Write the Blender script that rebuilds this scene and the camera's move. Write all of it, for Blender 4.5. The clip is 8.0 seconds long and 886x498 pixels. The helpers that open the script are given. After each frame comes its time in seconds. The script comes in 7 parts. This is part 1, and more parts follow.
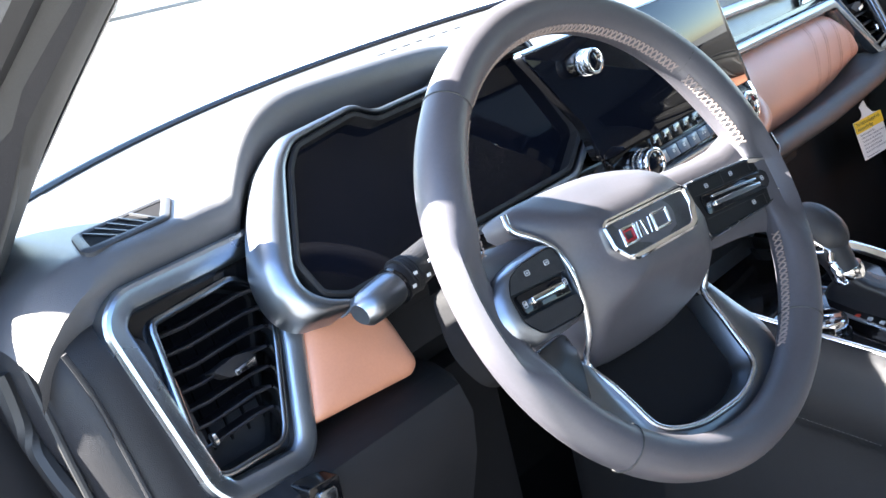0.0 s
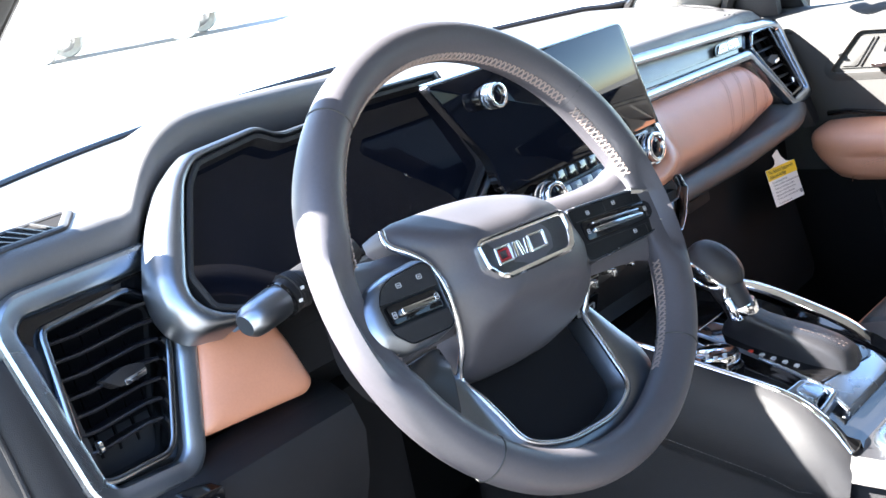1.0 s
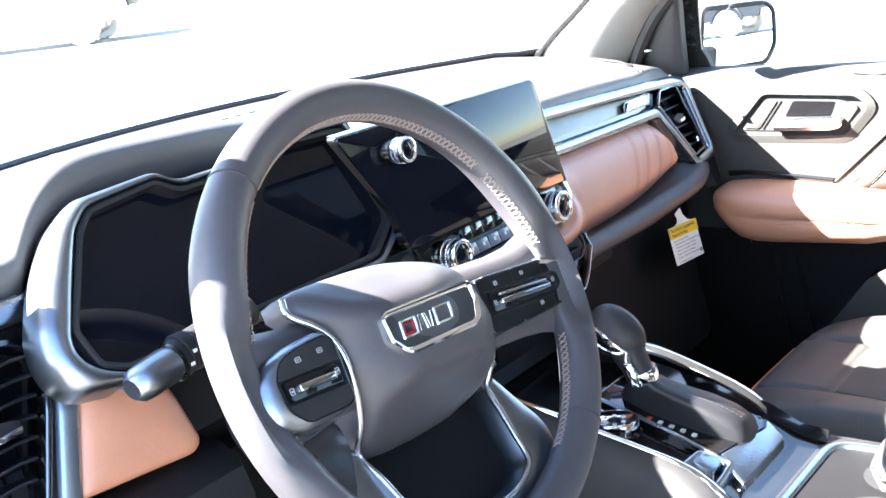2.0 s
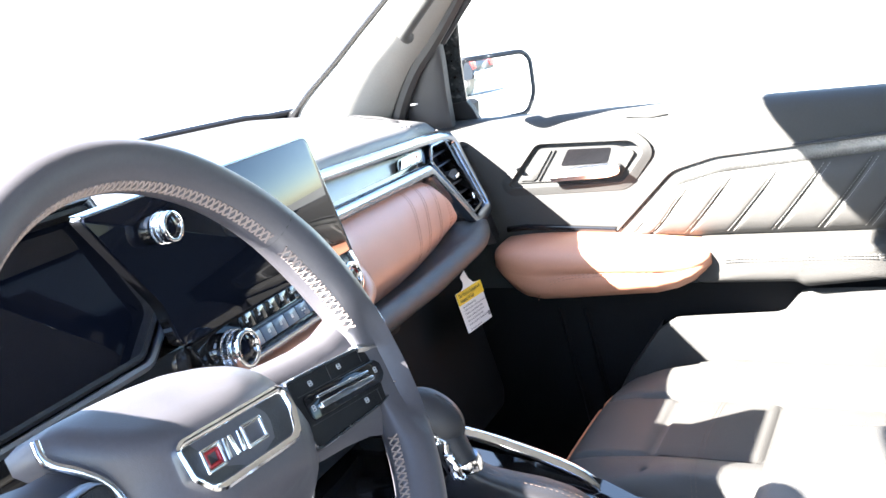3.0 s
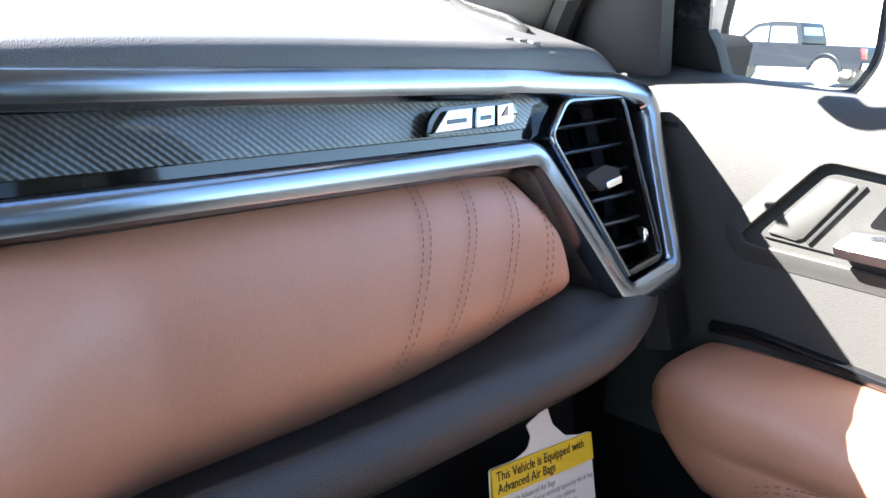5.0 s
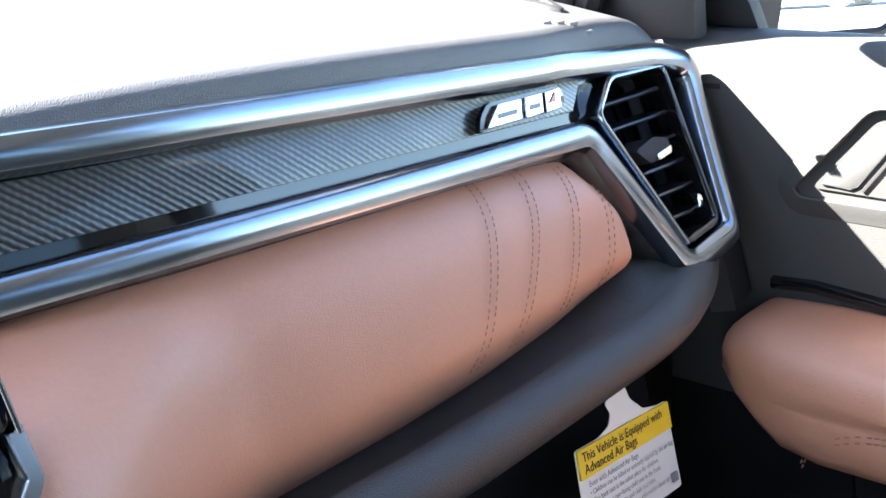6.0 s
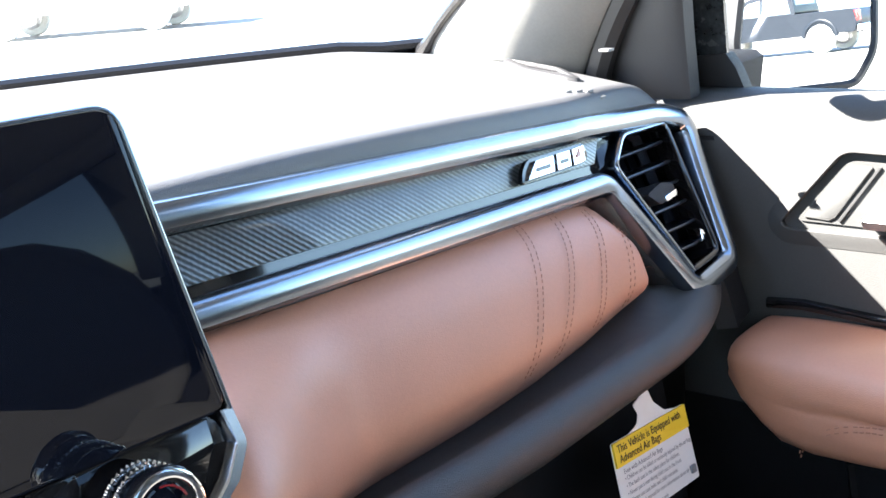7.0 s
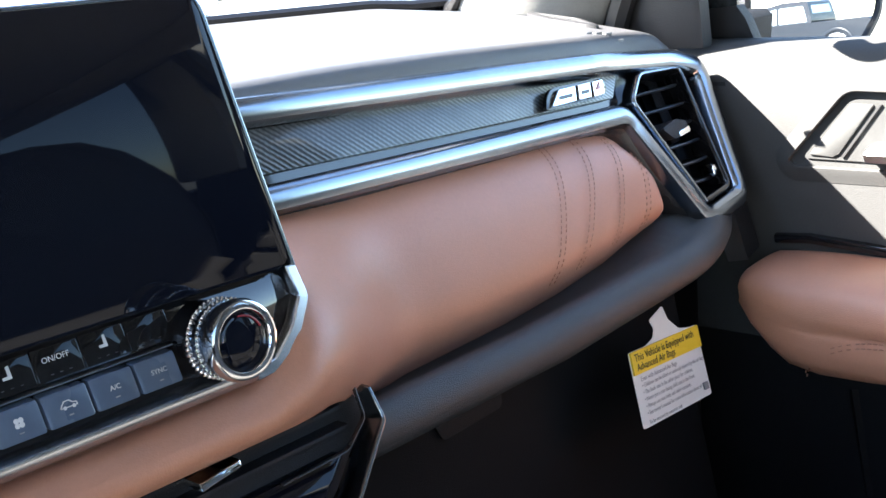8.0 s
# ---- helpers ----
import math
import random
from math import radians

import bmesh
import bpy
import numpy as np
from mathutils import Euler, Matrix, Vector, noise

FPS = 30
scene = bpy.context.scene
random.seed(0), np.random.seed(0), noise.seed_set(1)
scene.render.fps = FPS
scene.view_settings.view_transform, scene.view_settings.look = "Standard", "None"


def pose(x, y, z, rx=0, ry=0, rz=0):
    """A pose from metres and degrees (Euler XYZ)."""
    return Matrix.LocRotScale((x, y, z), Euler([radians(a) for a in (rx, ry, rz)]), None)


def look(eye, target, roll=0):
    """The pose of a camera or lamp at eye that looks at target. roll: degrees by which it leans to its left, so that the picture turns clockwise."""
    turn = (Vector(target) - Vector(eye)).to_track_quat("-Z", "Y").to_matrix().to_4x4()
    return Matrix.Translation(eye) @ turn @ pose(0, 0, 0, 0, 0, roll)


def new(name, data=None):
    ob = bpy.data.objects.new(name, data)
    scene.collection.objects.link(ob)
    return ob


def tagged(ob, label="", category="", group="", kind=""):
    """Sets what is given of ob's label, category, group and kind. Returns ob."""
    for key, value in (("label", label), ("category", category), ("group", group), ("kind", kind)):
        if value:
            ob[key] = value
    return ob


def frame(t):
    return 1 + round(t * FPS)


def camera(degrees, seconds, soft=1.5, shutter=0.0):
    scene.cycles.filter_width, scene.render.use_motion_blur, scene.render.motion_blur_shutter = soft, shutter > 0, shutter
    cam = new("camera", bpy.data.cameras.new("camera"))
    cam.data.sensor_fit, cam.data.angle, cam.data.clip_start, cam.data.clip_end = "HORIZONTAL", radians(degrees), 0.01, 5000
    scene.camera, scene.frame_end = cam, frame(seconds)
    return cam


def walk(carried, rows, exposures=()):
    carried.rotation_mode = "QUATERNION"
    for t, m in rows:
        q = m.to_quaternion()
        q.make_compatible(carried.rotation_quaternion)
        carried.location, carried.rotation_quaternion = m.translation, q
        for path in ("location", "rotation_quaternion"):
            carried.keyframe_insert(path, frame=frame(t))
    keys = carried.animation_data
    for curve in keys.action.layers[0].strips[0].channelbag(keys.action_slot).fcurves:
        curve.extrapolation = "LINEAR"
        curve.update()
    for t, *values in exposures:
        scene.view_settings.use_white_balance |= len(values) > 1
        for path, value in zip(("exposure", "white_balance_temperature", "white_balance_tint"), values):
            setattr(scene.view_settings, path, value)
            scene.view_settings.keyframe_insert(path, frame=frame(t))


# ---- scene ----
cam = camera(41.9, 8.0)
EXPOSURE = 4.42
PATH = [
    (0, (-1.055, -0.768, 1.596), (0.251, 0.619, 0.988), -13.7),
    (0.5, (-1.077, -0.775, 1.581), (0.282, 0.585, 1.03), -11.3),
    (1, (-1.044, -0.83, 1.569), (0.336, 0.512, 1.028), -11.2),
    (1.2, (-1.039, -0.839, 1.585), (0.364, 0.472, 1.025), -9.0),
    (2.3, (-0.982, -0.764, 1.595), (0.6, 0.347, 1.081), -7.3),
    (2.5, (-0.952, -0.729, 1.592), (0.703, 0.275, 1.087), -7.3),
    (3, (-0.899, -0.665, 1.564), (0.862, 0.154, 1.088), -8.4),
    (3.2, (-0.825, -0.648, 1.522), (0.972, 0.095, 1.058), -7.2),
    (3.5, (-0.69, -0.636, 1.405), (1.115, 0.12, 0.983), -8.7),
    (3.7, (-0.546, -0.577, 1.375), (1.222, 0.205, 0.862), -6.7),
    (4, (-0.337, -0.536, 1.372), (1.35, 0.417, 0.877), -5.9),
    (4.2, (-0.228, -0.519, 1.394), (1.414, 0.522, 0.925), -4.8),
    (4.5, (-0.1, -0.46, 1.433), (1.452, 0.71, 0.964), 1.2),
    (4.7, (-0.054, -0.44, 1.42), (1.452, 0.799, 0.976), 2.4),
    (5, (0.013, -0.392, 1.418), (1.454, 0.88, 0.864), 3.9),
    (5.2, (0.031, -0.372, 1.425), (1.418, 0.911, 0.768), 3.7),
    (6.3, (-0.032, -0.395, 1.447), (1.374, 0.897, 0.85), -3.6),
    (6.5, (-0.058, -0.414, 1.473), (1.347, 0.873, 0.864), -2.4),
    (7, (-0.125, -0.445, 1.464), (1.296, 0.864, 0.947), -4.9),
    (7.5, (-0.162, -0.458, 1.436), (1.245, 0.879, 0.952), -5.5),
    (8, (-0.192, -0.486, 1.421), (1.215, 0.846, 0.924), -5.1),
]
walk(cam, [(t, look(eye, target, roll)) for t, eye, target, roll in PATH], [(0.0, EXPOSURE + 0.20), (1.2, EXPOSURE + 0.23), (2.5, EXPOSURE + 0.53), (3.2, EXPOSURE + 0.40), (3.7, EXPOSURE - 0.1), (4.5, EXPOSURE - 0.12), (5.0, EXPOSURE - 0.15), (6.5, EXPOSURE + 0.36), (7.0, EXPOSURE + 0.26), (8.0, EXPOSURE + 0.04)])

# ---- light ----
SUN_WAY = Vector((0.87, -1.0, -1.13)).normalized()      # the way the sunlight travels
world = bpy.data.worlds.new("sky")
scene.world = world
world.use_nodes = True
_n = world.node_tree.nodes
_n.clear()
_sky = _n.new("ShaderNodeTexSky")
_sky.sky_type, _sky.sun_disc = "NISHITA", False
_sky.ozone_density, _sky.dust_density = 2.2, 0.6
_sky.sun_elevation = math.asin(-SUN_WAY.z)
_sky.sun_rotation = math.atan2(-SUN_WAY.x, -SUN_WAY.y)
_bg, _out = _n.new("ShaderNodeBackground"), _n.new("ShaderNodeOutputWorld")
_bg.inputs["Strength"].default_value = 0.058
world.node_tree.links.new(_sky.outputs[0], _bg.inputs[0])
world.node_tree.links.new(_bg.outputs[0], _out.inputs[0])
sun_data = bpy.data.lights.new("sun", "SUN")
sun_data.energy, sun_data.angle, sun_data.color = 5.0, radians(0.5), (1.0, 0.955, 0.88)
sun = new("sun", sun_data)
sun.rotation_euler = SUN_WAY.to_track_quat("-Z", "Y").to_euler()


# ---- materials ----
def material(name, color, rough=0.5, metal=0.0, grain=0.0, size=900.0, vary=0.12, coat=0.0, spec=0.5, kind="noise", patch=14.0, rough_vary=0.08):
    """A procedural surface: base colour broken at two scales, with fine relief of the given grain (0 to 1) and size (per metre)."""
    m = bpy.data.materials.new(name)
    m.use_nodes = True
    t, l = m.node_tree.nodes, m.node_tree.links
    b = t["Principled BSDF"]
    b.inputs["Roughness"].default_value, b.inputs["Metallic"].default_value = rough, metal
    b.inputs["Specular IOR Level"].default_value = spec
    b.inputs["Coat Weight"].default_value, b.inputs["Coat Roughness"].default_value = coat, 0.04
    co = t.new("ShaderNodeTexCoord")
    big, fine = t.new("ShaderNodeTexNoise"), t.new("ShaderNodeTexNoise")
    big.inputs["Scale"].default_value, big.inputs["Detail"].default_value = patch, 5.0
    fine.inputs["Scale"].default_value, fine.inputs["Detail"].default_value = size * 0.35, 3.0
    for n in (big, fine):
        l.new(co.outputs["Object"], n.inputs["Vector"])
    both = t.new("ShaderNodeMath")
    both.operation = "MULTIPLY_ADD"
    both.inputs[1].default_value = 0.65
    l.new(big.outputs["Fac"], both.inputs[0])
    fade = t.new("ShaderNodeMath")
    fade.operation = "MULTIPLY"
    fade.inputs[1].default_value = 0.35
    l.new(fine.outputs["Fac"], fade.inputs[0])
    l.new(fade.outputs[0], both.inputs[2])
    ramp = t.new("ShaderNodeValToRGB")
    lo, hi = ramp.color_ramp.elements
    lo.position, hi.position = 0.3, 0.7
    lo.color = (*[c * (1 - vary) for c in color], 1)
    hi.color = (*[min(1.0, c * (1 + vary)) for c in color], 1)
    l.new(both.outputs[0], ramp.inputs[0])
    l.new(ramp.outputs[0], b.inputs["Base Color"])
    if rough_vary:
        r = t.new("ShaderNodeMapRange")
        r.inputs["To Min"].default_value = max(0.0, rough - rough_vary)
        r.inputs["To Max"].default_value = min(1.0, rough + rough_vary)
        l.new(big.outputs["Fac"], r.inputs[0])
        l.new(r.outputs[0], b.inputs["Roughness"])
    if grain:
        bump = t.new("ShaderNodeBump")
        bump.inputs["Strength"].default_value, bump.inputs["Distance"].default_value = grain, 0.0006
        if kind == "leather":
            v = t.new("ShaderNodeTexVoronoi")
            v.inputs["Scale"].default_value = size
            l.new(co.outputs["Object"], v.inputs["Vector"])
            l.new(v.outputs["Distance"], bump.inputs["Height"])
        else:
            g = t.new("ShaderNodeTexNoise")
            g.inputs["Scale"].default_value, g.inputs["Detail"].default_value = size, 2.0
            l.new(co.outputs["Object"], g.inputs["Vector"])
            l.new(g.outputs["Fac"], bump.inputs["Height"])
        l.new(bump.outputs[0], b.inputs["Normal"])
    return m


def woven(name, color, light, scale, rough, metal, turn=(0, 0, 0), coat=0.5):
    """A surface with a fine slanted rib, as moulded carbon-look trim and perforated cloth have."""
    m = material(name, color, rough, metal, coat=coat)
    t, l = m.node_tree.nodes, m.node_tree.links
    b = t["Principled BSDF"]
    co, mp, w = t.new("ShaderNodeTexCoord"), t.new("ShaderNodeMapping"), t.new("ShaderNodeTexWave")
    mp.inputs["Rotation"].default_value = [radians(a) for a in turn]
    w.inputs["Scale"].default_value, w.inputs["Distortion"].default_value, w.inputs["Detail"].default_value = scale, 1.2, 2.0
    w.inputs["Detail Scale"].default_value = 3.0
    l.new(co.outputs["Object"], mp.inputs[0])
    l.new(mp.outputs[0], w.inputs[0])
    ramp = t.new("ShaderNodeValToRGB")
    ramp.color_ramp.elements[0].color, ramp.color_ramp.elements[1].color = (*color, 1), (*light, 1)
    cross, cross_map, drift, mix, veil = t.new("ShaderNodeTexWave"), t.new("ShaderNodeMapping"), t.new("ShaderNodeTexNoise"), t.new("ShaderNodeMath"), t.new("ShaderNodeMath")
    cross_map.inputs["Rotation"].default_value = [radians(-0.45 * a) for a in turn]
    cross.inputs["Scale"].default_value, cross.inputs["Distortion"].default_value, cross.inputs["Detail"].default_value = scale * 0.8, 2.0, 2.0
    drift.inputs["Scale"].default_value = 28.0
    mix.operation, veil.operation = "MULTIPLY", "MULTIPLY_ADD"
    l.new(co.outputs["Object"], cross_map.inputs[0])
    l.new(cross_map.outputs[0], cross.inputs[0])
    l.new(mp.outputs[0], drift.inputs[0])
    veil.inputs[1].default_value, veil.inputs[2].default_value = 0.30, 0.70
    l.new(cross.outputs["Fac"], veil.inputs[0])
    l.new(w.outputs["Fac"], mix.inputs[0])
    l.new(veil.outputs[0], mix.inputs[1])
    broad = t.new("ShaderNodeMath")
    broad.operation = "MULTIPLY"
    l.new(mix.outputs[0], broad.inputs[0])
    l.new(drift.outputs["Fac"], broad.inputs[1])
    l.new(broad.outputs[0], ramp.inputs[0])
    l.new(ramp.outputs[0], b.inputs["Base Color"])
    bump = t.new("ShaderNodeBump")
    bump.inputs["Strength"].default_value, bump.inputs["Distance"].default_value = 0.5, 0.0006
    l.new(w.outputs["Fac"], bump.inputs["Height"])
    l.new(bump.outputs[0], b.inputs["Normal"])
    return m


def glass(name, color=(1, 1, 1), shine_by=0.05):
    """Thin clear glass with an even weak gloss."""
    m = bpy.data.materials.new(name)
    m.use_nodes = True
    t, l = m.node_tree.nodes, m.node_tree.links
    t.remove(t["Principled BSDF"])
    clear, shine, mix = t.new("ShaderNodeBsdfTransparent"), t.new("ShaderNodeBsdfGlossy"), t.new("ShaderNodeMixShader")
    clear.inputs[0].default_value = (*color, 1)
    shine.inputs["Roughness"].default_value = 0.02
    mix.inputs[0].default_value = shine_by
    l.new(clear.outputs[0], mix.inputs[1])
    l.new(shine.outputs[0], mix.inputs[2])
    l.new(mix.outputs[0], t["Material Output"].inputs[0])
    return m


def flat(name, color, rough=0.6, metal=0.0):
    return material(name, color, rough, metal, vary=0.05, rough_vary=0.03)


SOFT_PLASTIC = material("charcoal soft-touch plastic", (0.019, 0.019, 0.021), 0.52, spec=0.35, grain=0.5, size=1500, kind="leather", patch=9)
HARD_PLASTIC = material("black grained plastic", (0.012, 0.012, 0.014), 0.5, spec=0.22, grain=0.5, size=1700, kind="leather")
LEDGE_SKIN = material("charcoal moulded skin", (0.032, 0.031, 0.032), 0.45, spec=0.5, grain=0.5, size=1500, kind="leather", patch=9)
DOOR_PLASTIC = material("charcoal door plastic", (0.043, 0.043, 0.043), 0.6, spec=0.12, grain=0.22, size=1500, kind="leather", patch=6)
DARK_FOAM = material("black carpet", (0.007, 0.007, 0.008), 0.95, spec=0.05, grain=0.8, size=900)
CONSOLE_SKIN = material("black console skin", (0.014, 0.014, 0.016), 0.48, spec=0.28, grain=0.4, size=1400, kind="leather", patch=12)
LOW_PLASTIC = material("matt black plastic", (0.007, 0.007, 0.008), 0.65, spec=0.12, grain=0.4, size=1500, kind="leather")
TOP_PLASTIC = material("charcoal grained pad skin", (0.052, 0.052, 0.056), 0.42, spec=0.6, grain=0.5, size=1500, kind="leather", patch=9)
WHEEL_LEATHER = material("black smooth leather", (0.050, 0.048, 0.056), 0.42, spec=0.42, grain=0.12, size=1300, kind="leather", patch=20)
BROWN_LEATHER = material("saddle brown leather", (0.455, 0.212, 0.136), 0.42, grain=0.16, size=1200, kind="leather", vary=0.08, patch=18)
KNOB_LEATHER = material("black selector leather", (0.016, 0.016, 0.019), 0.42, spec=0.4, grain=0.4, size=1300, kind="leather", patch=20)
SEAT_LEATHER = material("charcoal seat leather", (0.038, 0.037, 0.036), 0.5, spec=0.35, grain=0.45, size=1100, kind="leather", patch=10)
SEAT_CLOTH = material("perforated charcoal seat leather", (0.034, 0.033, 0.032), 0.6, spec=0.3, grain=0.7, size=650, patch=12)
SATIN = material("satin dark chrome", (0.235, 0.27, 0.315), 0.2, 1.0, vary=0.06, patch=30, rough_vary=0.05)
SATIN_SOFT = material("brushed satin silver", (0.22, 0.245, 0.285), 0.34, 1.0, vary=0.06, patch=30, rough_vary=0.04)
# near-zero black puts a deep vent's shade into these shallow wells
VENT_BLACK = material("shade-black vent well", (0.003, 0.003, 0.004), 0.8, spec=0.04)
SLAT = material("satin black vent slat", (0.011, 0.011, 0.014), 0.3, spec=0.45, vary=0.08)
BRIGHT = material("bright chrome", (0.83, 0.84, 0.86), 0.07, 1.0, vary=0.03, rough_vary=0.03)
SILVER = material("bright satin silver", (0.60, 0.62, 0.65), 0.24, 1.0, vary=0.04, rough_vary=0.04)
GLOSS = material("piano black", (0.006, 0.006, 0.007), 0.05, vary=0.05, coat=0.15, rough_vary=0.02)
SCREEN = material("dark display glass", (0.003, 0.004, 0.008), 0.03, spec=0.26, vary=0.1, rough_vary=0.01, patch=4)
CARBON = woven("brushed carbon-look trim", (0.026, 0.029, 0.031), (0.20, 0.212, 0.216), 110, 0.36, 0.5, (0, 52, 0))
DOOR_WEAVE = woven("woven metal-look door trim", (0.03, 0.03, 0.03), (0.30, 0.30, 0.29), 130, 0.4, 0.3, (62, 0, 0))
THREAD = flat("tan thread", (0.30, 0.140, 0.088), 0.7)
SEAT_THREAD = flat("dark copper thread", (0.10, 0.062, 0.046), 0.7)
RIM_THREAD = flat("brown thread", (0.19, 0.15, 0.135), 0.7)
GREY_THREAD = flat("grey thread", (0.22, 0.215, 0.21), 0.7)
PIPING = flat("copper brown piping", (0.42, 0.16, 0.07), 0.5)
WHITE_INK = flat("white legend", (0.55, 0.56, 0.58), 0.5)
GREY_INK = flat("grey legend", (0.24, 0.245, 0.26), 0.5)
DIM_INK = flat("unlit indicator", (0.06, 0.06, 0.065), 0.5)
BLACK_INK = flat("black print", (0.02, 0.02, 0.02), 0.6)
GREY_PRINT = flat("grey print", (0.25, 0.25, 0.26), 0.7)
CARD = material("white card", (0.80, 0.79, 0.78), 0.55, vary=0.03, grain=0.1, size=600)
YELLOW = flat("yellow card band", (0.86, 0.58, 0.03), 0.55)
RED = flat("red enamel", (0.20, 0.012, 0.016), 0.25)
BLUE_GREY = material("blue grey key", (0.070, 0.100, 0.155), 0.28, vary=0.08, coat=0.4)
ICY = material("satin silver console trim", (0.36, 0.41, 0.47), 0.28, 1.0, vary=0.05)
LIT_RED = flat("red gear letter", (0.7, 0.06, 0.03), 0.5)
MOTTLED = material("mottled dark glass", (0.020, 0.023, 0.026), 0.22, spec=0.5, vary=0.9, patch=90, rough_vary=0.2)
HEADLINER = material("grey headliner cloth", (0.22, 0.215, 0.205), 0.9, grain=0.3, size=700)
DARK_SATIN = material("dark satin moulding", (0.085, 0.087, 0.095), 0.28, 0.85, vary=0.06)
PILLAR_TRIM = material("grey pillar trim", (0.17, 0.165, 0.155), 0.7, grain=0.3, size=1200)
RUBBER = material("black rubber seal", (0.012, 0.012, 0.013), 0.6)
FRIT = flat("black glass border", (0.006, 0.006, 0.007), 0.25)
ASPHALT = material("sunlit pale concrete", (0.185, 0.18, 0.172), 0.9, grain=0.6, size=60, patch=0.4)
PAINT_WHITE = material("white car paint", (0.75, 0.75, 0.75), 0.2, vary=0.03, coat=1.0)
PAINT_DARK = material("dark blue-black car paint", (0.006, 0.008, 0.012), 0.35, vary=0.05, spec=0.15)
# far paler than rubber: the glare over distant wheels is put into the colour
TYRE = material("glare-paled tyre rubber", (0.42, 0.42, 0.41), 0.8, grain=0.4, size=150)
ALLOY = material("alloy wheel", (0.6, 0.6, 0.62), 0.3, 1.0)
LAMP_RED = flat("red lamp lens", (0.5, 0.02, 0.02), 0.15)
CAR_GLASS = material("pale reflecting car glass", (0.12, 0.15, 0.17), 0.03, vary=0.05, coat=1.0)
TINT = glass("tinted car glass", (0.22, 0.25, 0.27))
CLEAR = glass("clear glass", (0.93, 0.96, 0.95))
MIRROR = flat("mirror silver", (0.9, 0.9, 0.9), 0.0, 1.0)
MIRROR.node_tree.nodes["Principled BSDF"].inputs["Roughness"].default_value = 0.0
for _link in list(MIRROR.node_tree.nodes["Principled BSDF"].inputs["Roughness"].links):
    MIRROR.node_tree.links.remove(_link)


# ---- builders ----
def thing(name, label, category, place=(0, 0, 0), group="", kind=""):
    ob = new(name)
    ob.location = place
    ob.empty_display_size = 0.05
    return tagged(ob, label, category, group, kind)


def finish(bm, smooth=True, angle=40):
    bmesh.ops.recalc_face_normals(bm, faces=bm.faces)
    me = bpy.data.meshes.new("mesh")
    bm.to_mesh(me)
    bm.free()
    if smooth:
        me.polygons.foreach_set("use_smooth", [True] * len(me.polygons))
        me.set_sharp_from_angle(angle=radians(angle))
    return me


def part(name, bm, mat, parent, label="", smooth=True, angle=40, local=False):
    """Links a bmesh as one mesh object under a thing or a part. local: its vertices are measured from the parent's place."""
    me = finish(bm, smooth, angle)
    me.materials.append(mat)
    ob = new(name, me)
    ob.parent = parent
    if not local and parent is not None and parent.data is None:
        ob.matrix_parent_inverse = Matrix.Translation(-parent.location)
    return tagged(ob, label)


def solo(name, bm, mat, label, category, kind="", group="", smooth=True, angle=40):
    """A thing that is one mesh."""
    me = finish(bm, smooth, angle)
    me.materials.append(mat)
    return tagged(new(name, me), label, category, group, kind)


def rounded(pts, r, seg=4, closed=True):
    """The polygon with its corners rounded by r."""
    out, n = [], len(pts)
    for i, p in enumerate(pts):
        p = Vector(p)
        if not closed and i in (0, n - 1):
            out.append(tuple(p))
            continue
        a, b = Vector(pts[i - 1]) - p, Vector(pts[(i + 1) % n]) - p
        rr = min(r, a.length * 0.45, b.length * 0.45)
        s, e = p + a.normalized() * rr, p + b.normalized() * rr
        for k in range(seg + 1):
            u = k / seg
            out.append(tuple(s * (1 - u) ** 2 + p * 2 * u * (1 - u) + e * u * u))
    return out


def prism(pts, at, d0, d1, bevel=0.0, seg=2, bm=None):
    """A plate: the polygon pts laid by at(a, b, depth), from depth d0 to the face at d1, whose rim is bevelled."""
    bm = bm or bmesh.new()
    back = [bm.verts.new(at(a, b, d0)) for a, b in pts]
    front = [bm.verts.new(at(a, b, d1)) for a, b in pts]
    n = len(pts)
    for i in range(n):
        bm.faces.new((back[i], back[(i + 1) % n], front[(i + 1) % n], front[i]))
    face = bm.faces.new(front)
    bm.faces.new(back[::-1])
    if bevel:
        bmesh.ops.bevel(bm, geom=list(face.edges), offset=bevel, segments=seg, affect="EDGES", profile=0.6, clamp_overlap=True)
    return bm


def ribbon(path, at, profile, closed=False, bm=None):
    """A moulding: profile points (across, depth) carried along a flat path, with mitred corners."""
    bm = bm or bmesh.new()
    n, rows = len(path), []
    for i, p in enumerate(path):
        p = Vector(p)
        a = (p - Vector(path[i - 1])) if (closed or i) else Vector(path[1]) - p
        b = (Vector(path[(i + 1) % n]) - p) if (closed or i < n - 1) else a
        a, b = a.normalized(), b.normalized()
        na, nb = Vector((-a.y, a.x)), Vector((-b.y, b.x))
        m = (na + nb)
        m = m.normalized() / max(0.35, m.normalized().dot(na)) if m.length > 1e-6 else na
        rows.append([bm.verts.new(at(*(p + m * w), d)) for w, d in profile])
    for i in range(n if closed else n - 1):
        r, s = rows[i], rows[(i + 1) % n]
        for k in range(len(profile) - 1):
            bm.faces.new((r[k], r[k + 1], s[k + 1], s[k]))
    if not closed:
        for r in (rows[0], rows[-1][::-1]):
            bm.faces.new(r)
    return bm


def mould(w, h, base=-0.004):
    """A rounded moulding's profile: half its width w, its height h."""
    return [(-w, base), (-w, h * 0.45), (-w * 0.75, h * 0.85), (-w * 0.3, h), (w * 0.3, h), (w * 0.75, h * 0.85), (w, h * 0.45), (w, base)]


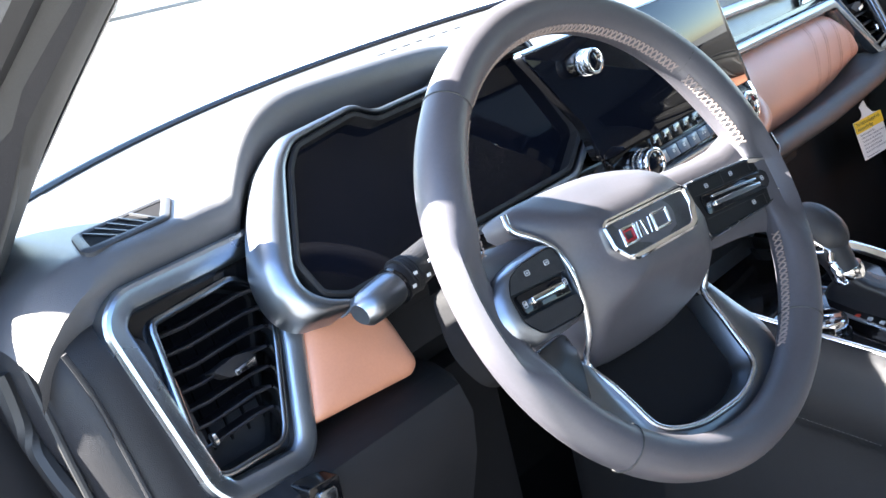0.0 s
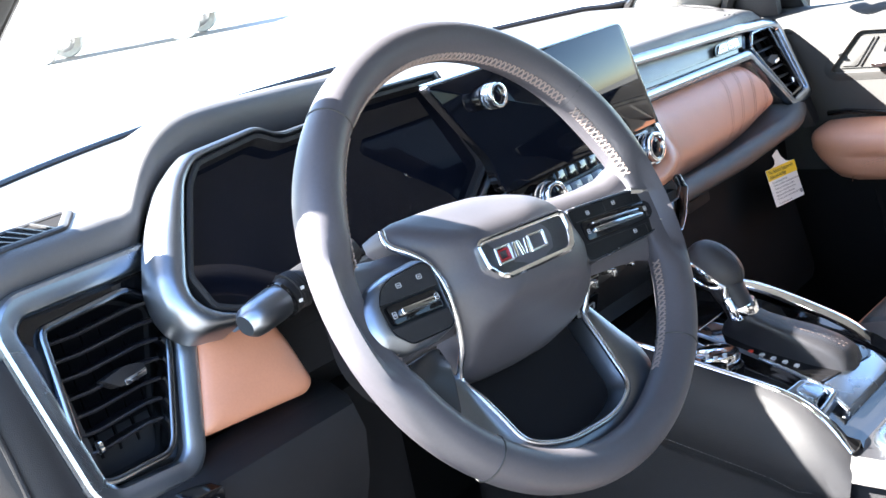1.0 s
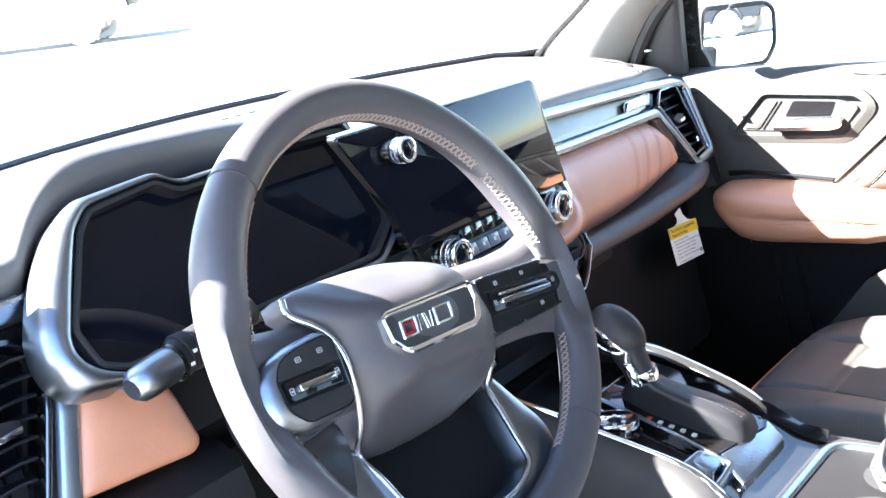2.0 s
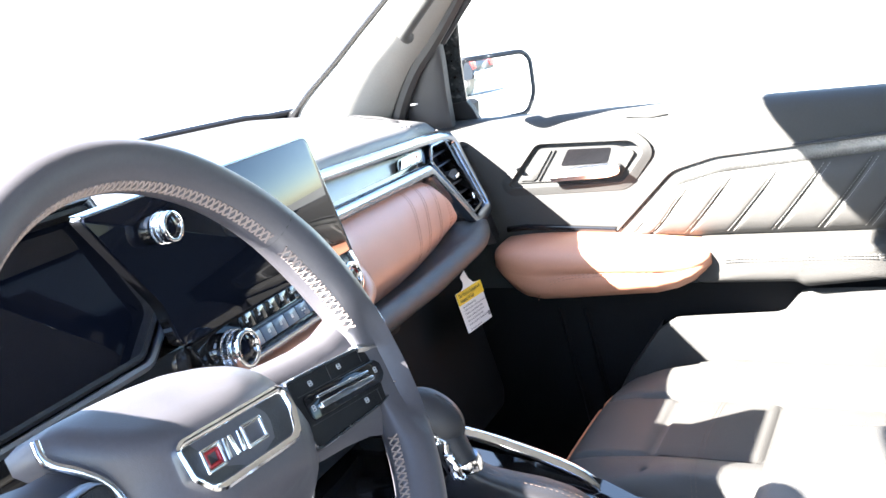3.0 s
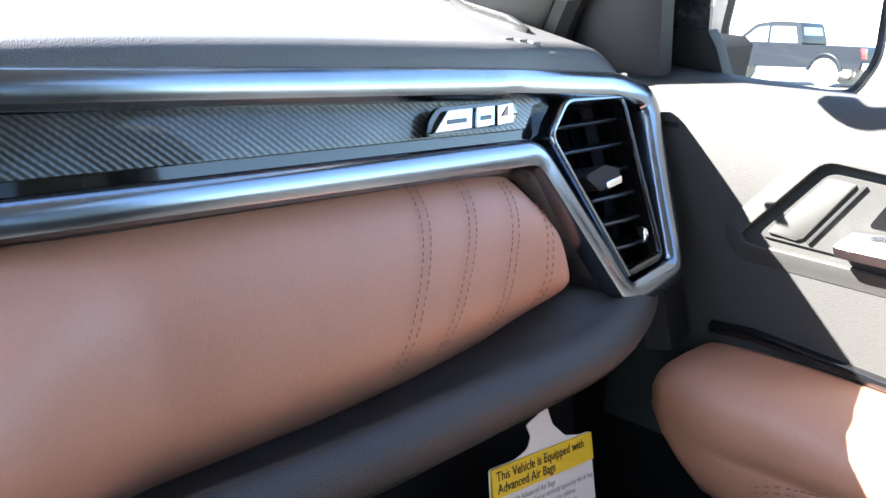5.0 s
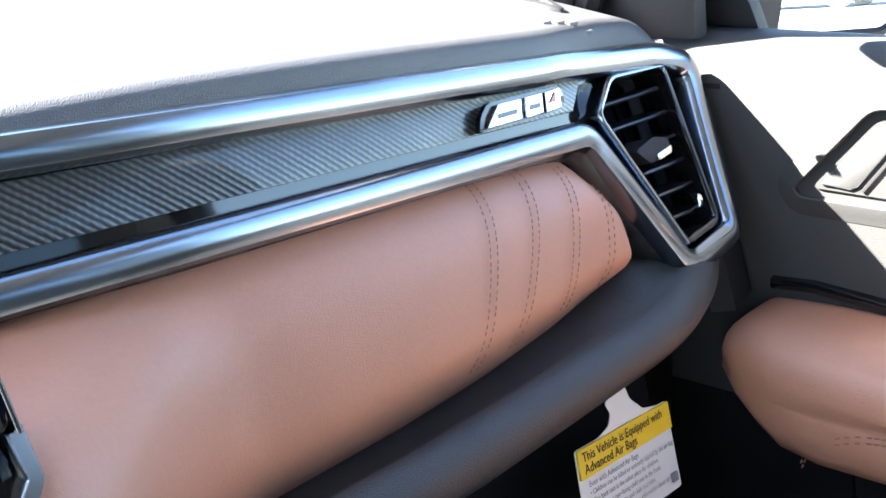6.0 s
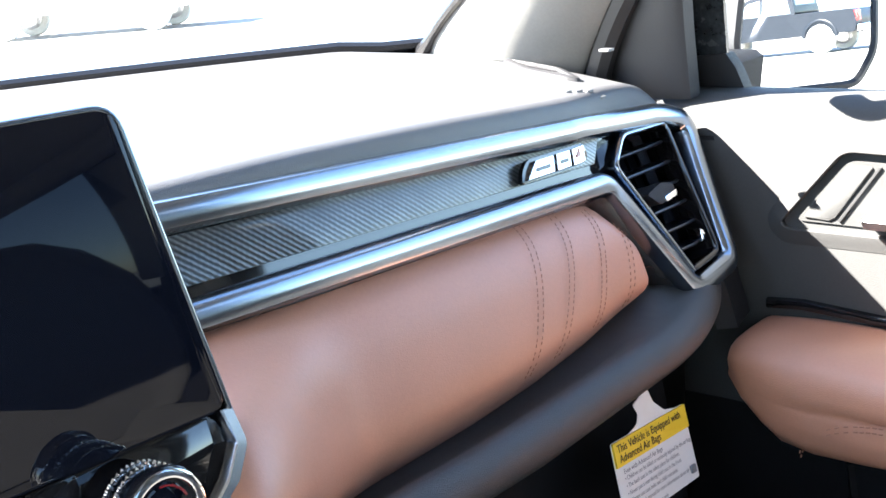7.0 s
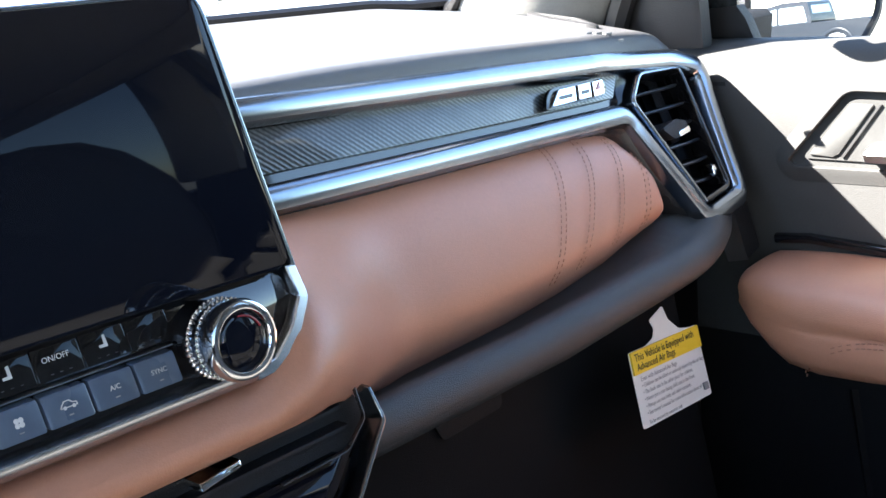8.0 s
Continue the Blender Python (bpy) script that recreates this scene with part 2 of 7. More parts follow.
def smooth_path(pts, step=6, closed=False):
    """Catmull-Rom through the points."""
    p = [Vector(q) for q in pts]
    n, out = len(p), []
    for i in range(n if closed else n - 1):
        a, b, c, d = (p[(i + k) % n] if closed else p[max(0, min(n - 1, i + k))] for k in (-1, 0, 1, 2))
        for k in range(step):
            u = k / step
            out.append(0.5 * (2 * b + (c - a) * u + (2 * a - 5 * b + 4 * c - d) * u * u + (3 * b - a - 3 * c + d) * u ** 3))
    if not closed:
        out.append(p[-1])
    return out


def tube(pts, radius, seg=8, closed=False, bm=None, flat_by=1.0):
    """A round bar along points; radius may be a list."""
    bm = bm or bmesh.new()
    pts = [Vector(p) for p in pts]
    n, rows = len(pts), []
    up = Vector((0.13, 0.31, 0.94))
    for i, p in enumerate(pts):
        a = pts[(i + 1) % n] if (closed or i < n - 1) else p
        b = pts[i - 1] if (closed or i) else p
        d = (a - b).normalized()
        side = d.cross(up).normalized()
        top = side.cross(d).normalized()
        r = radius[i] if isinstance(radius, (list, tuple)) else radius
        rows.append([bm.verts.new(p + r * (math.cos(q) * side + flat_by * math.sin(q) * top)) for q in (2 * math.pi * k / seg for k in range(seg))])
    for i in range(n if closed else n - 1):
        r, s = rows[i], rows[(i + 1) % n]
        for k in range(seg):
            bm.faces.new((r[k], r[(k + 1) % seg], s[(k + 1) % seg], s[k]))
    if not closed:
        bm.faces.new(rows[0][::-1])
        bm.faces.new(rows[-1])
    return bm


def loft(rows, bm=None, wrap=False, caps=False):
    """A skin over rows of points."""
    bm = bm or bmesh.new()
    grid = [[bm.verts.new(p) for p in row] for row in rows]
    m = len(grid[0])
    for r, s in zip(grid, grid[1:]):
        for k in range(m if wrap else m - 1):
            bm.faces.new((r[k], r[(k + 1) % m], s[(k + 1) % m], s[k]))
    if caps:
        bm.faces.new(grid[0][::-1])
        bm.faces.new(grid[-1])
    return bm


def turned(profile, m, seg=32, bm=None):
    """A lathe-turned shape: (radius, height) points round the local z of the pose m."""
    bm = bm or bmesh.new()
    rows = [[bm.verts.new(m @ Vector((r * math.cos(q), r * math.sin(q), h))) for q in (2 * math.pi * k / seg for k in range(seg))] for r, h in profile]
    for r, s in zip(rows, rows[1:]):
        for k in range(seg):
            bm.faces.new((r[k], r[(k + 1) % seg], s[(k + 1) % seg], s[k]))
    bm.faces.new(rows[0][::-1])
    bm.faces.new(rows[-1])
    return bm


def block(lo, hi, bevel=0.0, seg=2, bm=None, m=None):
    bm = bm or bmesh.new()
    r = bmesh.ops.create_cube(bm, size=1.0)
    for v in r["verts"]:
        v.co = Vector([a + (c + 0.5) * (b - a) for c, a, b in zip(v.co, lo, hi)])
        if m:
            v.co = m @ v.co
    if bevel:
        edges = list({e for v in r["verts"] for e in v.link_edges})
        bmesh.ops.bevel(bm, geom=edges, offset=bevel, segments=seg, affect="EDGES", profile=0.6)
    return bm


def pillow(pts, at, d0, height, rings=6, power=2.4, bm=None, hub=None):
    """A padded panel: the outline pts rises from d0 to a soft crown."""
    bm = bm or bmesh.new()
    c = Vector(hub) if hub else sum((Vector(p) for p in pts), Vector((0, 0))) / len(pts)
    rows = []
    for k in range(rings + 1):
        u = 1 - k / (rings + 0.6)
        h = height * (1 - u ** power) ** (1 / power)
        rows.append([bm.verts.new(at(*(c + (Vector(p) - c) * u), d0 + h)) for p in pts])
    n = len(pts)
    for r, s in zip(rows, rows[1:]):
        for i in range(n):
            bm.faces.new((r[i], r[(i + 1) % n], s[(i + 1) % n], s[i]))
    bm.faces.new(rows[-1])
    return bm


def stitches(path, r, gap, length, bm=None):
    """A row of short thread stitches along a path."""
    bm = bm or bmesh.new()
    pts = [Vector(p) for p in path]
    left = 0.0
    for a, b in zip(pts, pts[1:]):
        d, far = (b - a).normalized(), (b - a).length
        while left + length < far:
            s, e = a + d * left, a + d * (left + length)
            side = d.cross(Vector((0.2, -0.8, 0.55))).normalized() * r
            top = d.cross(side).normalized() * r
            ring = [side, top, -side, -top]
            v = [[bm.verts.new(p + q) for q in ring] for p in (s, e)]
            for k in range(4):
                bm.faces.new((v[0][k], v[0][(k + 1) % 4], v[1][(k + 1) % 4], v[1][k]))
            bm.faces.new(v[0][::-1])
            bm.faces.new(v[1])
            left += gap
        left -= far
        left = max(left, 0.0)
    return bm


def lettering(text, size, m, depth=0.0008, align="CENTER"):
    """Words as a mesh in Blender's own font, laid by the pose m."""
    c = bpy.data.curves.new("letters", "FONT")
    c.body, c.size, c.extrude, c.align_x, c.align_y = text, size, depth, align, "CENTER"
    c.resolution_u = 3
    ob = bpy.data.objects.new("letters", c)
    me = bpy.data.meshes.new_from_object(ob)
    bm = bmesh.new()
    bm.from_mesh(me)
    bm.transform(m)
    bpy.data.objects.remove(ob)
    bpy.data.curves.remove(c)
    bpy.data.meshes.remove(me)
    return bm


def plane_pose(at, a, b, d=0.0):
    """The pose of a drawing plane at (a, b): its x runs along a, its y along b, its z out of the face."""
    o = Vector(at(a, b, d))
    x, y = (Vector(at(a + 0.01, b, d)) - o).normalized(), (Vector(at(a, b + 0.01, d)) - o).normalized()
    z = x.cross(y).normalized()
    return Matrix.Translation(o) @ Matrix((x, y, z)).transposed().to_4x4()


# Drawing planes: a runs along x or y, b upwards, depth out of the face towards the cabin.
_FN, _CN = Vector((0, -1, 0.3)).normalized(), Vector((0, -1, 0.55)).normalized()


def sweep(a, start=0.55, power=1.5):    # how far the passenger end is swept forward, 0 to 1
    return max(0.0, min(1.1, (a - start) / (0.66 - start))) ** power


def face(a, b, d=0.0):          # the instrument panel's face
    up = max(0.0, min(1.1, (b - 1.203) / 0.108))
    w = sweep(a) * up
    return Vector((a + 0.038 * w, 0.006 + 0.3 * (b - 1.292) + 0.031 * up * sweep(a, 0.50, 1.2), b - 0.004 * w)) + _FN * d


def dial(a, b, d=0.0):          # the instrument cluster's face
    return Vector((a, 0.003 + 0.55 * (b - 1.409), b)) + _CN * d


def upright(y0, lean=0.0, z0=1.28):
    def at(a, b, d=0.0):
        return Vector((a, y0 - d + lean * (b - z0), b))
    return at


def door_at(a, b, d=0.0):       # the passenger door's inner face; a runs rearwards
    return Vector((0.712 - d, -a, b))


_wn, _wv = Vector((0, -math.cos(radians(25)), math.sin(radians(25)))), Vector((0, math.sin(radians(25)), math.cos(radians(25))))
_wc = Vector((-0.407, -0.2864, 1.3261))
_wx = Vector((1, 0, 0)) * math.cos(radians(-5)) + _wv * math.sin(radians(-5))
_wy = -Vector((1, 0, 0)) * math.sin(radians(-5)) + _wv * math.cos(radians(-5))


def rim_at(a, b, d=0.0):        # the steering wheel's plane
    return _wc + (_wx * a + _wy * b + _wn * d) * 0.931


# ---- the setting: ground, cab shell, glass ----
g = bmesh.new()
bmesh.ops.create_grid(g, x_segments=40, y_segments=40, size=400)
solo("ground", g, ASPHALT, "pale sunlit concrete lot round the parked truck", "ground", "structure")

cab = thing("cab_shell", "pale grey and black inner shell of a pickup cab", "cab", (0, 0, 0.62), kind="structure")
part("floor", block((-0.74, -1.75, 0.60), (0.74, 0.50, 0.66)), DARK_FOAM, cab, "black carpeted floor")
part("firewall", block((-0.74, 0.42, 0.66), (0.74, 0.50, 1.30)), DARK_FOAM, cab, "black carpeted firewall")
part("cowl", block((-0.76, 0.60, 0.70), (0.76, 0.95, 1.33), 0.03), PAINT_WHITE, cab, "white bulkhead below the windscreen")
for s in (-1, 1):
    # driver's rail is charcoal as well, to go with its shaded pillar
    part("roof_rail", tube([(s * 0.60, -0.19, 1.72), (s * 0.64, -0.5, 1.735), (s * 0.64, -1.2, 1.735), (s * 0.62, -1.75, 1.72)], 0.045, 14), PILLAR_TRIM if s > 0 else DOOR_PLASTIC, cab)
    # windscreen pillar: pale inner trim between the glass and the door seal; shade on the driver's one is put in as
    # charcoal
    front_edge = smooth_path([(0.668, 0.300, 1.345), (0.660, 0.255, 1.390), (0.655, 0.190, 1.440), (0.650, 0.112, 1.503), (0.628, -0.06, 1.632), (0.605, -0.19, 1.725)] if s > 0 else
                             [(0.646, 0.275, 1.335), (0.640, 0.233, 1.368), (0.635, 0.168, 1.417), (0.642, 0.054, 1.484), (0.622, -0.142, 1.623), (0.602, -0.268, 1.719)], 4)
    rear_edge = smooth_path([(0.706, 0.130, 1.335), (0.701, 0.105, 1.385), (0.691, 0.055, 1.438), (0.683, 0.003, 1.495), (0.651, -0.165, 1.62), (0.612, -0.31, 1.725)] if s < 0 else
                            [(0.697, 0.140, 1.335), (0.690, 0.118, 1.370), (0.681, 0.080, 1.420), (0.668, 0.022, 1.474), (0.636, -0.13, 1.635), (0.612, -0.26, 1.725)], 4)
    rows = []
    for f, r in zip(front_edge, rear_edge):
        c = (f + r) / 2
        b = 0.35 if s < 0 else 1.0
        ring = [f + Vector((0.02, 0.02, 0.01)), f, f * 0.72 + r * 0.28 + Vector((-0.020 * b, 0, 0)), c + Vector((-0.026 * b, 0, 0)), f * 0.25 + r * 0.75 + Vector((-0.018 * b, 0, 0)), r] + ([r + Vector((0.05, 0.0, 0.0)), c + Vector((0.085, 0.02, 0.01))] if s > 0 else [r + Vector((0.032, 0.036, 0.0)), c + Vector((0.06, 0.06, 0.01))])
        rows.append([Vector((s * p.x, p.y, p.z)) for p in ring])
    part("windscreen_pillar", loft(rows, wrap=True, caps=True), PILLAR_TRIM if s > 0 else DOOR_PLASTIC, cab, "pale grey pillar trim" if s > 0 else "pillar trim, coloured charcoal for its shade", angle=70)
    part("glass_edge", tube([Vector((s * (p.x - 0.002), p.y + 0.002, p.z + 0.001)) for p in front_edge], [0.010, 0.009, 0.008] + [0.0045] * (len(front_edge) - 3), 8), FRIT, cab, "black glass edge beside the pillar")
    if s < 0:
        part("pillar_seal", tube(smooth_path([(-0.742, 0.150, 1.325), (-0.738, 0.158, 1.380), (-0.730, 0.122, 1.430), (-0.720, 0.064, 1.490), (-0.690, -0.12, 1.62), (-0.648, -0.27, 1.725)]), 0.016, 8), RUBBER, cab, "black rubber door seal")
    else:
        part("pillar_seal", tube(smooth_path([(0.712, 0.132, 1.325), (0.705, 0.112, 1.368), (0.694, 0.076, 1.418), (0.680, 0.020, 1.474), (0.652, -0.12, 1.632), (0.628, -0.25, 1.722)]), 0.012, 8), RUBBER, cab, "black rubber door seal")
    part("rear_pillar", block((s * 0.66 - 0.09, -1.80, 0.62), (s * 0.66 + 0.09, -1.66, 1.76), 0.02), PILLAR_TRIM, cab)
part("door_post", block((0.70, -0.76, 0.62), (0.80, -0.612, 1.33), 0.02), HARD_PLASTIC, cab, "black door post trim")
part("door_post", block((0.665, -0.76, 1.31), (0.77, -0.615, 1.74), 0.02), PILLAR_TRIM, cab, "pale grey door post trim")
part("door_post", block((-0.80, -1.14, 0.62), (-0.70, -1.0, 1.74), 0.02), HARD_PLASTIC, cab, "black door post trim")
part("rear_wall", block((-0.62, -1.80, 0.62), (0.62, -1.70, 1.25), 0.02), DARK_FOAM, cab, "black rear wall trim")
part("side_panel", block((0.70, -1.70, 0.62), (0.78, -0.76, 1.28), 0.02), HARD_PLASTIC, cab, "black rear door trim")
part("side_panel", block((-0.78, -1.70, 0.62), (-0.70, -1.14, 1.28), 0.02), HARD_PLASTIC, cab, "black rear door trim")
part("sill", block((-0.80, -1.05, 0.55), (-0.70, 0.35, 0.68), 0.015), HARD_PLASTIC, cab, "black door sill")
part("wing", block((-0.90, 0.36, 0.55), (-0.755, 0.95, 1.30), 0.03), PAINT_WHITE, cab)
part("wing", block((0.76, 0.34, 0.55), (0.90, 0.95, 1.28), 0.03), PAINT_WHITE, cab)
part("door_jamb", loft([[Vector((-0.715 - 0.03 * k, y, z)) for z in (0.66, 0.85, 1.05, 1.2, 1.31)] for k, y in ((0, 0.06), (1, 0.12), (1.4, 0.2), (1.4, 0.36))]), HARD_PLASTIC, cab, "black door jamb")


def base_y(x):                  # the windscreen's foot
    return 0.52 - 0.24 * (abs(x) / 0.66) ** 2


def header_y(x):                # the windscreen's head
    return -0.006 - 0.115 * (abs(x) / 0.62) ** 2


def glass_point(x, u):          # u runs from the foot to the head
    w = 1 - 0.10 * u
    return Vector((x * w, (base_y(x) + 0.05) * (1 - u) + (header_y(x * w) + 0.02) * u + 0.015 * math.sin(math.pi * u), 1.352 * (1 - u) + 1.735 * u + 0.03 * math.sin(math.pi * u)))


part("roof", loft([[Vector((x, header_y(x) + 0.02 if y is None else y, 1.735 + 0.03 * (1 - (x / 0.62) ** 2))) for x in np.linspace(-0.62, 0.62, 13)] for y in (None, -0.5, -1.0, -1.75)]
                  + [[Vector((x, header_y(x) + 0.02 if y is None else y, 1.79 + 0.03 * (1 - (x / 0.62) ** 2))) for x in np.linspace(-0.62, 0.62, 13)] for y in (-1.75, -1.0, -0.5, None)]
                  + [[Vector((x, header_y(x) + 0.02, 1.735 + 0.03 * (1 - (x / 0.62) ** 2))) for x in np.linspace(-0.62, 0.62, 13)]]), HEADLINER, cab, "grey cloth headliner")
aperture = [(-0.705, 0.110, 0.70), (-0.705, 0.110, 1.20), (-0.709, 0.132, 1.335), (-0.705, 0.108, 1.385), (-0.702, 0.092, 1.402), (-0.695, 0.058, 1.438), (-0.687, 0.006, 1.495), (-0.655, -0.162, 1.62), (-0.615, -0.287, 1.735)]
# the flare at the pillar's foot is added to keep sun off the side pad
low_lip, shade_lip, high_lip = ((0.0, 0.0), (-0.05, -0.045), (-0.11, -0.04), (-0.14, 0.03), (-0.10, 0.20)), ((0.0, 0.0), (-0.040, -0.010), (-0.092, -0.012), (-0.12, 0.03), (-0.105, 0.20)), ((0.0, 0.0), (-0.034, 0.046), (-0.075, 0.098), (-0.125, 0.160), (-0.105, 0.24))
part("pillar_outer", loft([[Vector((x + a, y + b, z)) for a, b in (low_lip if z < 1.3 else shade_lip if z < 1.39 else high_lip)] for x, y, z in aperture]), HARD_PLASTIC, cab, "black door aperture trim with an added shading flare")


rear_pane = part("rear_glass", loft([[Vector((x, -1.78 + 0.2 * (z - 1.25), z)) for x in (-0.62, 0.0, 0.62)] for z in (1.24, 1.75)]), TINT, cab, "tinted rear window")
rear_pane.visible_shadow = False
for s in (-1, 1):
    rear_pane = part("rear_side_glass", loft([[Vector((s * (0.745 - 0.28 * (z - 1.28)), y, z)) for y in (-1.70, -1.14 if s < 0 else -0.70)] for z in (1.26, 1.75)]), TINT, cab, "tinted rear side window")
    rear_pane.visible_shadow = False


screen_glass = thing("windscreen", "clear raked windscreen with a black printed border", "window", (0, 0.5, 1.36), kind="structure")
w = part("pane", loft([[glass_point(x, u) for x in np.linspace(-0.70, 0.70, 21)] for u in np.linspace(0, 1, 11)]), CLEAR, screen_glass)
w.visible_shadow = False
part("border", loft([[glass_point(x, u) + Vector((0, -0.006, -0.002)) for x in np.linspace(-0.69, 0.69, 31)] for u in (0.0, 0.02, 0.05)]), FRIT, screen_glass, "black printed glass border")

part("foot_seal", tube([(x, base_y(x) + 0.014, 1.3760 - 0.004 * (abs(x) > 0.62)) for x in np.linspace(-0.67, 0.67, 41)], 0.0060, 8), FRIT, screen_glass, "black seal along the glass foot")

# ---- dashboard ----
dash = thing("dashboard", "charcoal soft-touch dashboard with saddle brown leather pads", "dashboard", (0, 0.2, 1.2))


def top_z(x):                   # height of the pad's front crest along the car
    left = 1.384 if x < -0.45 else (1.362 + 0.022 * (-x / 0.45) if x < 0 else 1.362 - 0.020 * max(0.0, (x - 0.25) / 0.40) ** 1.5)
    hood = 0.066 * max(0.0, 1 - abs((x + 0.350) / (0.178 if x < -0.35 else 0.205)) ** 5) if x < 0 else 0.0
    fall = 0.05 * max(0.0, (abs(x) - 0.655) / 0.08) ** 2
    return left + hood - fall


def front(x):                   # the pad's front edge: y
    hood = max(0.0, 1 - abs((x + 0.350) / (0.178 if x < -0.35 else 0.205)) ** 5) if x < 0 else 0.0
    k = max(0.0, min(1.0, (x - 0.52) / 0.14))
    return 0.024 + 0.010 * hood + 0.032 * k * k * (3 - 2 * k)


def pad_profile(x):
    z, y0, yb = top_z(x), front(x), base_y(x) + 0.02
    k = max(0.0, min(1.0, (x + 0.13) / 0.12))
    e = max(0.0, min(1.0, (-0.630 - x) / 0.05))
    lip, deep = 0.0145 + 0.003 * k + 0.004 * e, 0.012 + 0.004 * k + 0.024 * e
    back = 1.374 if abs(x) < 0.6 else 1.374 - 0.02 * (abs(x) - 0.6) / 0.13
    pts = [Vector((x, y0 + 0.012, z - lip - 0.03)), Vector((x, y0 + 0.001, z - lip - 0.009)), Vector((x, y0, z - lip)), Vector((x, y0 + 0.002 + 0.004 * e, z - lip * (0.62 + 0.14 * e))), Vector((x, y0 + 0.0045 + 0.012 * e, z - lip * (0.28 + 0.16 * e))), Vector((x, y0 + 0.009 + 0.020 * e, z - lip * (0.07 + 0.09 * e))), Vector((x, y0 + deep, z))]
    for u in (0.06, 0.12, 0.2, 0.3, 0.42, 0.56, 0.7, 0.85, 1.0):
        k = min(1.0, u / 0.6)
        e = k * k * (3 - 2 * k) if z > 1.395 else u
        pts.append(Vector((x, y0 + deep + (yb - y0 - deep) * u, z * (1 - e) + back * e + 0.004 * math.sin(math.pi * u))))
    return pts + [Vector((x, yb, 1.28))]


rows = [pad_profile(x) for x in np.concatenate([np.linspace(-0.735, -0.58, 10), np.linspace(-0.575, -0.09, 50), np.linspace(-0.08, 0.30, 16), np.linspace(0.315, 0.735, 40)])]
part("top_pad", loft(rows), TOP_PLASTIC, dash, "charcoal grained top pad", angle=50)

# carrier behind the face, from door to door
rows = []
for x in np.linspace(-0.70, 0.655, 29):
    rows.append([Vector((x, 0.12, top_z(x) - 0.02)), face(x, top_z(x) - 0.022, -0.030), face(x, 1.30, -0.030), face(x, 1.24, -0.030), face(x, 1.19, -0.026), Vector((x, 0.03, 1.15)), Vector((x, 0.22, 1.10))])
part("carrier", loft(rows), HARD_PLASTIC, dash, "black panel behind the trim")
rows = []
for b in (1.150, 1.175, 1.203, 1.23, 1.26, 1.285, 1.305, 1.318):
    p = face(0.668, b, -0.012)
    rows.append([p + Vector((-0.012, 0.012, 0)), p, Vector((max(p.x + 0.004, 0.700), p.y + 0.006, b)), Vector((max(p.x + 0.006, 0.711), p.y + 0.020, b)), Vector((0.716, p.y + 0.09, b))])
part("end_cap", loft(rows), HARD_PLASTIC, dash, "black end cap")

# passenger chrome frame: one moulding round the upper strip and the vent
frame_path = rounded([(0.08, 1.3510), (0.520, 1.3290), (0.636, 1.3185), (0.664, 1.309), (0.6605, 1.2035), (0.601, 1.196), (0.538, 1.2890), (0.08, 1.3000)], 0.012, 5, closed=False)
part("trim_frame", ribbon(frame_path, face, mould(0.0082, 0.0100, -0.03)), SATIN, dash, "satin dark chrome frame")
part("trim_backing", prism([(0.08, 1.350), (0.520, 1.328), (0.585, 1.322), (0.572, 1.314), (0.552, 1.297), (0.538, 1.289), (0.08, 1.300)], face, -0.035, -0.006), GLOSS, dash, "piano black trim backing")
part("carbon_strip", prism([(0.08, 1.3410), (0.558, 1.3195), (0.538, 1.3025), (0.08, 1.3140)], face, -0.010, 0.0, 0.001), CARBON, dash, "dark slant-brushed carbon-look strip")
part("pad_lip", ribbon(rounded([(0.08, 1.2895), (0.526, 1.2800), (0.558, 1.240), (0.598, 1.180)], 0.012, 5, closed=False), face, [(-0.0015, -0.03), (-0.0012, -0.008), (0.0008, -0.003), (0.007, 0.003), (0.008, -0.03)]), DARK_SATIN, dash, "black lip round the leather pad")

# brown leather pad: from the passenger vent to the middle of the car
def pad_lo(x):
    return float(np.interp(x, (0.16, 0.20, 0.25, 0.36, 0.42, 0.48, 0.53, 0.555, 0.565), (1.1940, 1.186, 1.178, 1.181, 1.1850, 1.192, 1.202, 1.2075, 1.2145)))


def pad_hi(x):
    if x < 0.145:
        k = min(1.0, (0.145 - x) / 0.045)
        return 1.2915 - 0.0530 * k * k * (3 - 2 * k)
    return float(np.interp(x, (0.145, 0.30, 0.47, 0.502, 0.519, 0.530, 0.541, 0.552, 0.559, 0.565), (1.2915, 1.2915, 1.2885, 1.2850, 1.2800, 1.2705, 1.2580, 1.2440, 1.2335, 1.2175)))


def pad_out(x):
    k = max(0.0, min(1.0, (0.27 - x) / 0.15))
    return 0.080 * k * k * (3 - 2 * k)


def pad_point(x, v, lift=0.0):
    lo, hi = pad_lo(x), pad_hi(x)
    h = 0.030 * (max(0.0, 0.565 - x) / 0.024) ** 0.5 if x > 0.541 else 0.030
    h *= 1 - ((0.375 - v) / 0.375) ** 3 if v < 0.375 else 1 - 0.62 * ((v - 0.375) / 0.625) ** 4
    return face(x, lo + (hi - lo) * v, -0.020 + h + pad_out(x) * (1 - v ** 3) + lift)


leather_rows = [[pad_point(x, v) for v in np.linspace(0, 1, 15)] for x in np.concatenate([np.linspace(-0.19, 0.12, 14), np.linspace(0.125, 0.30, 18), np.linspace(0.31, 0.53, 24), np.linspace(0.534, 0.565, 13)])]
leather = part("leather_pad", loft(leather_rows), BROWN_LEATHER, dash, "saddle brown padded leather, stitched at its end")


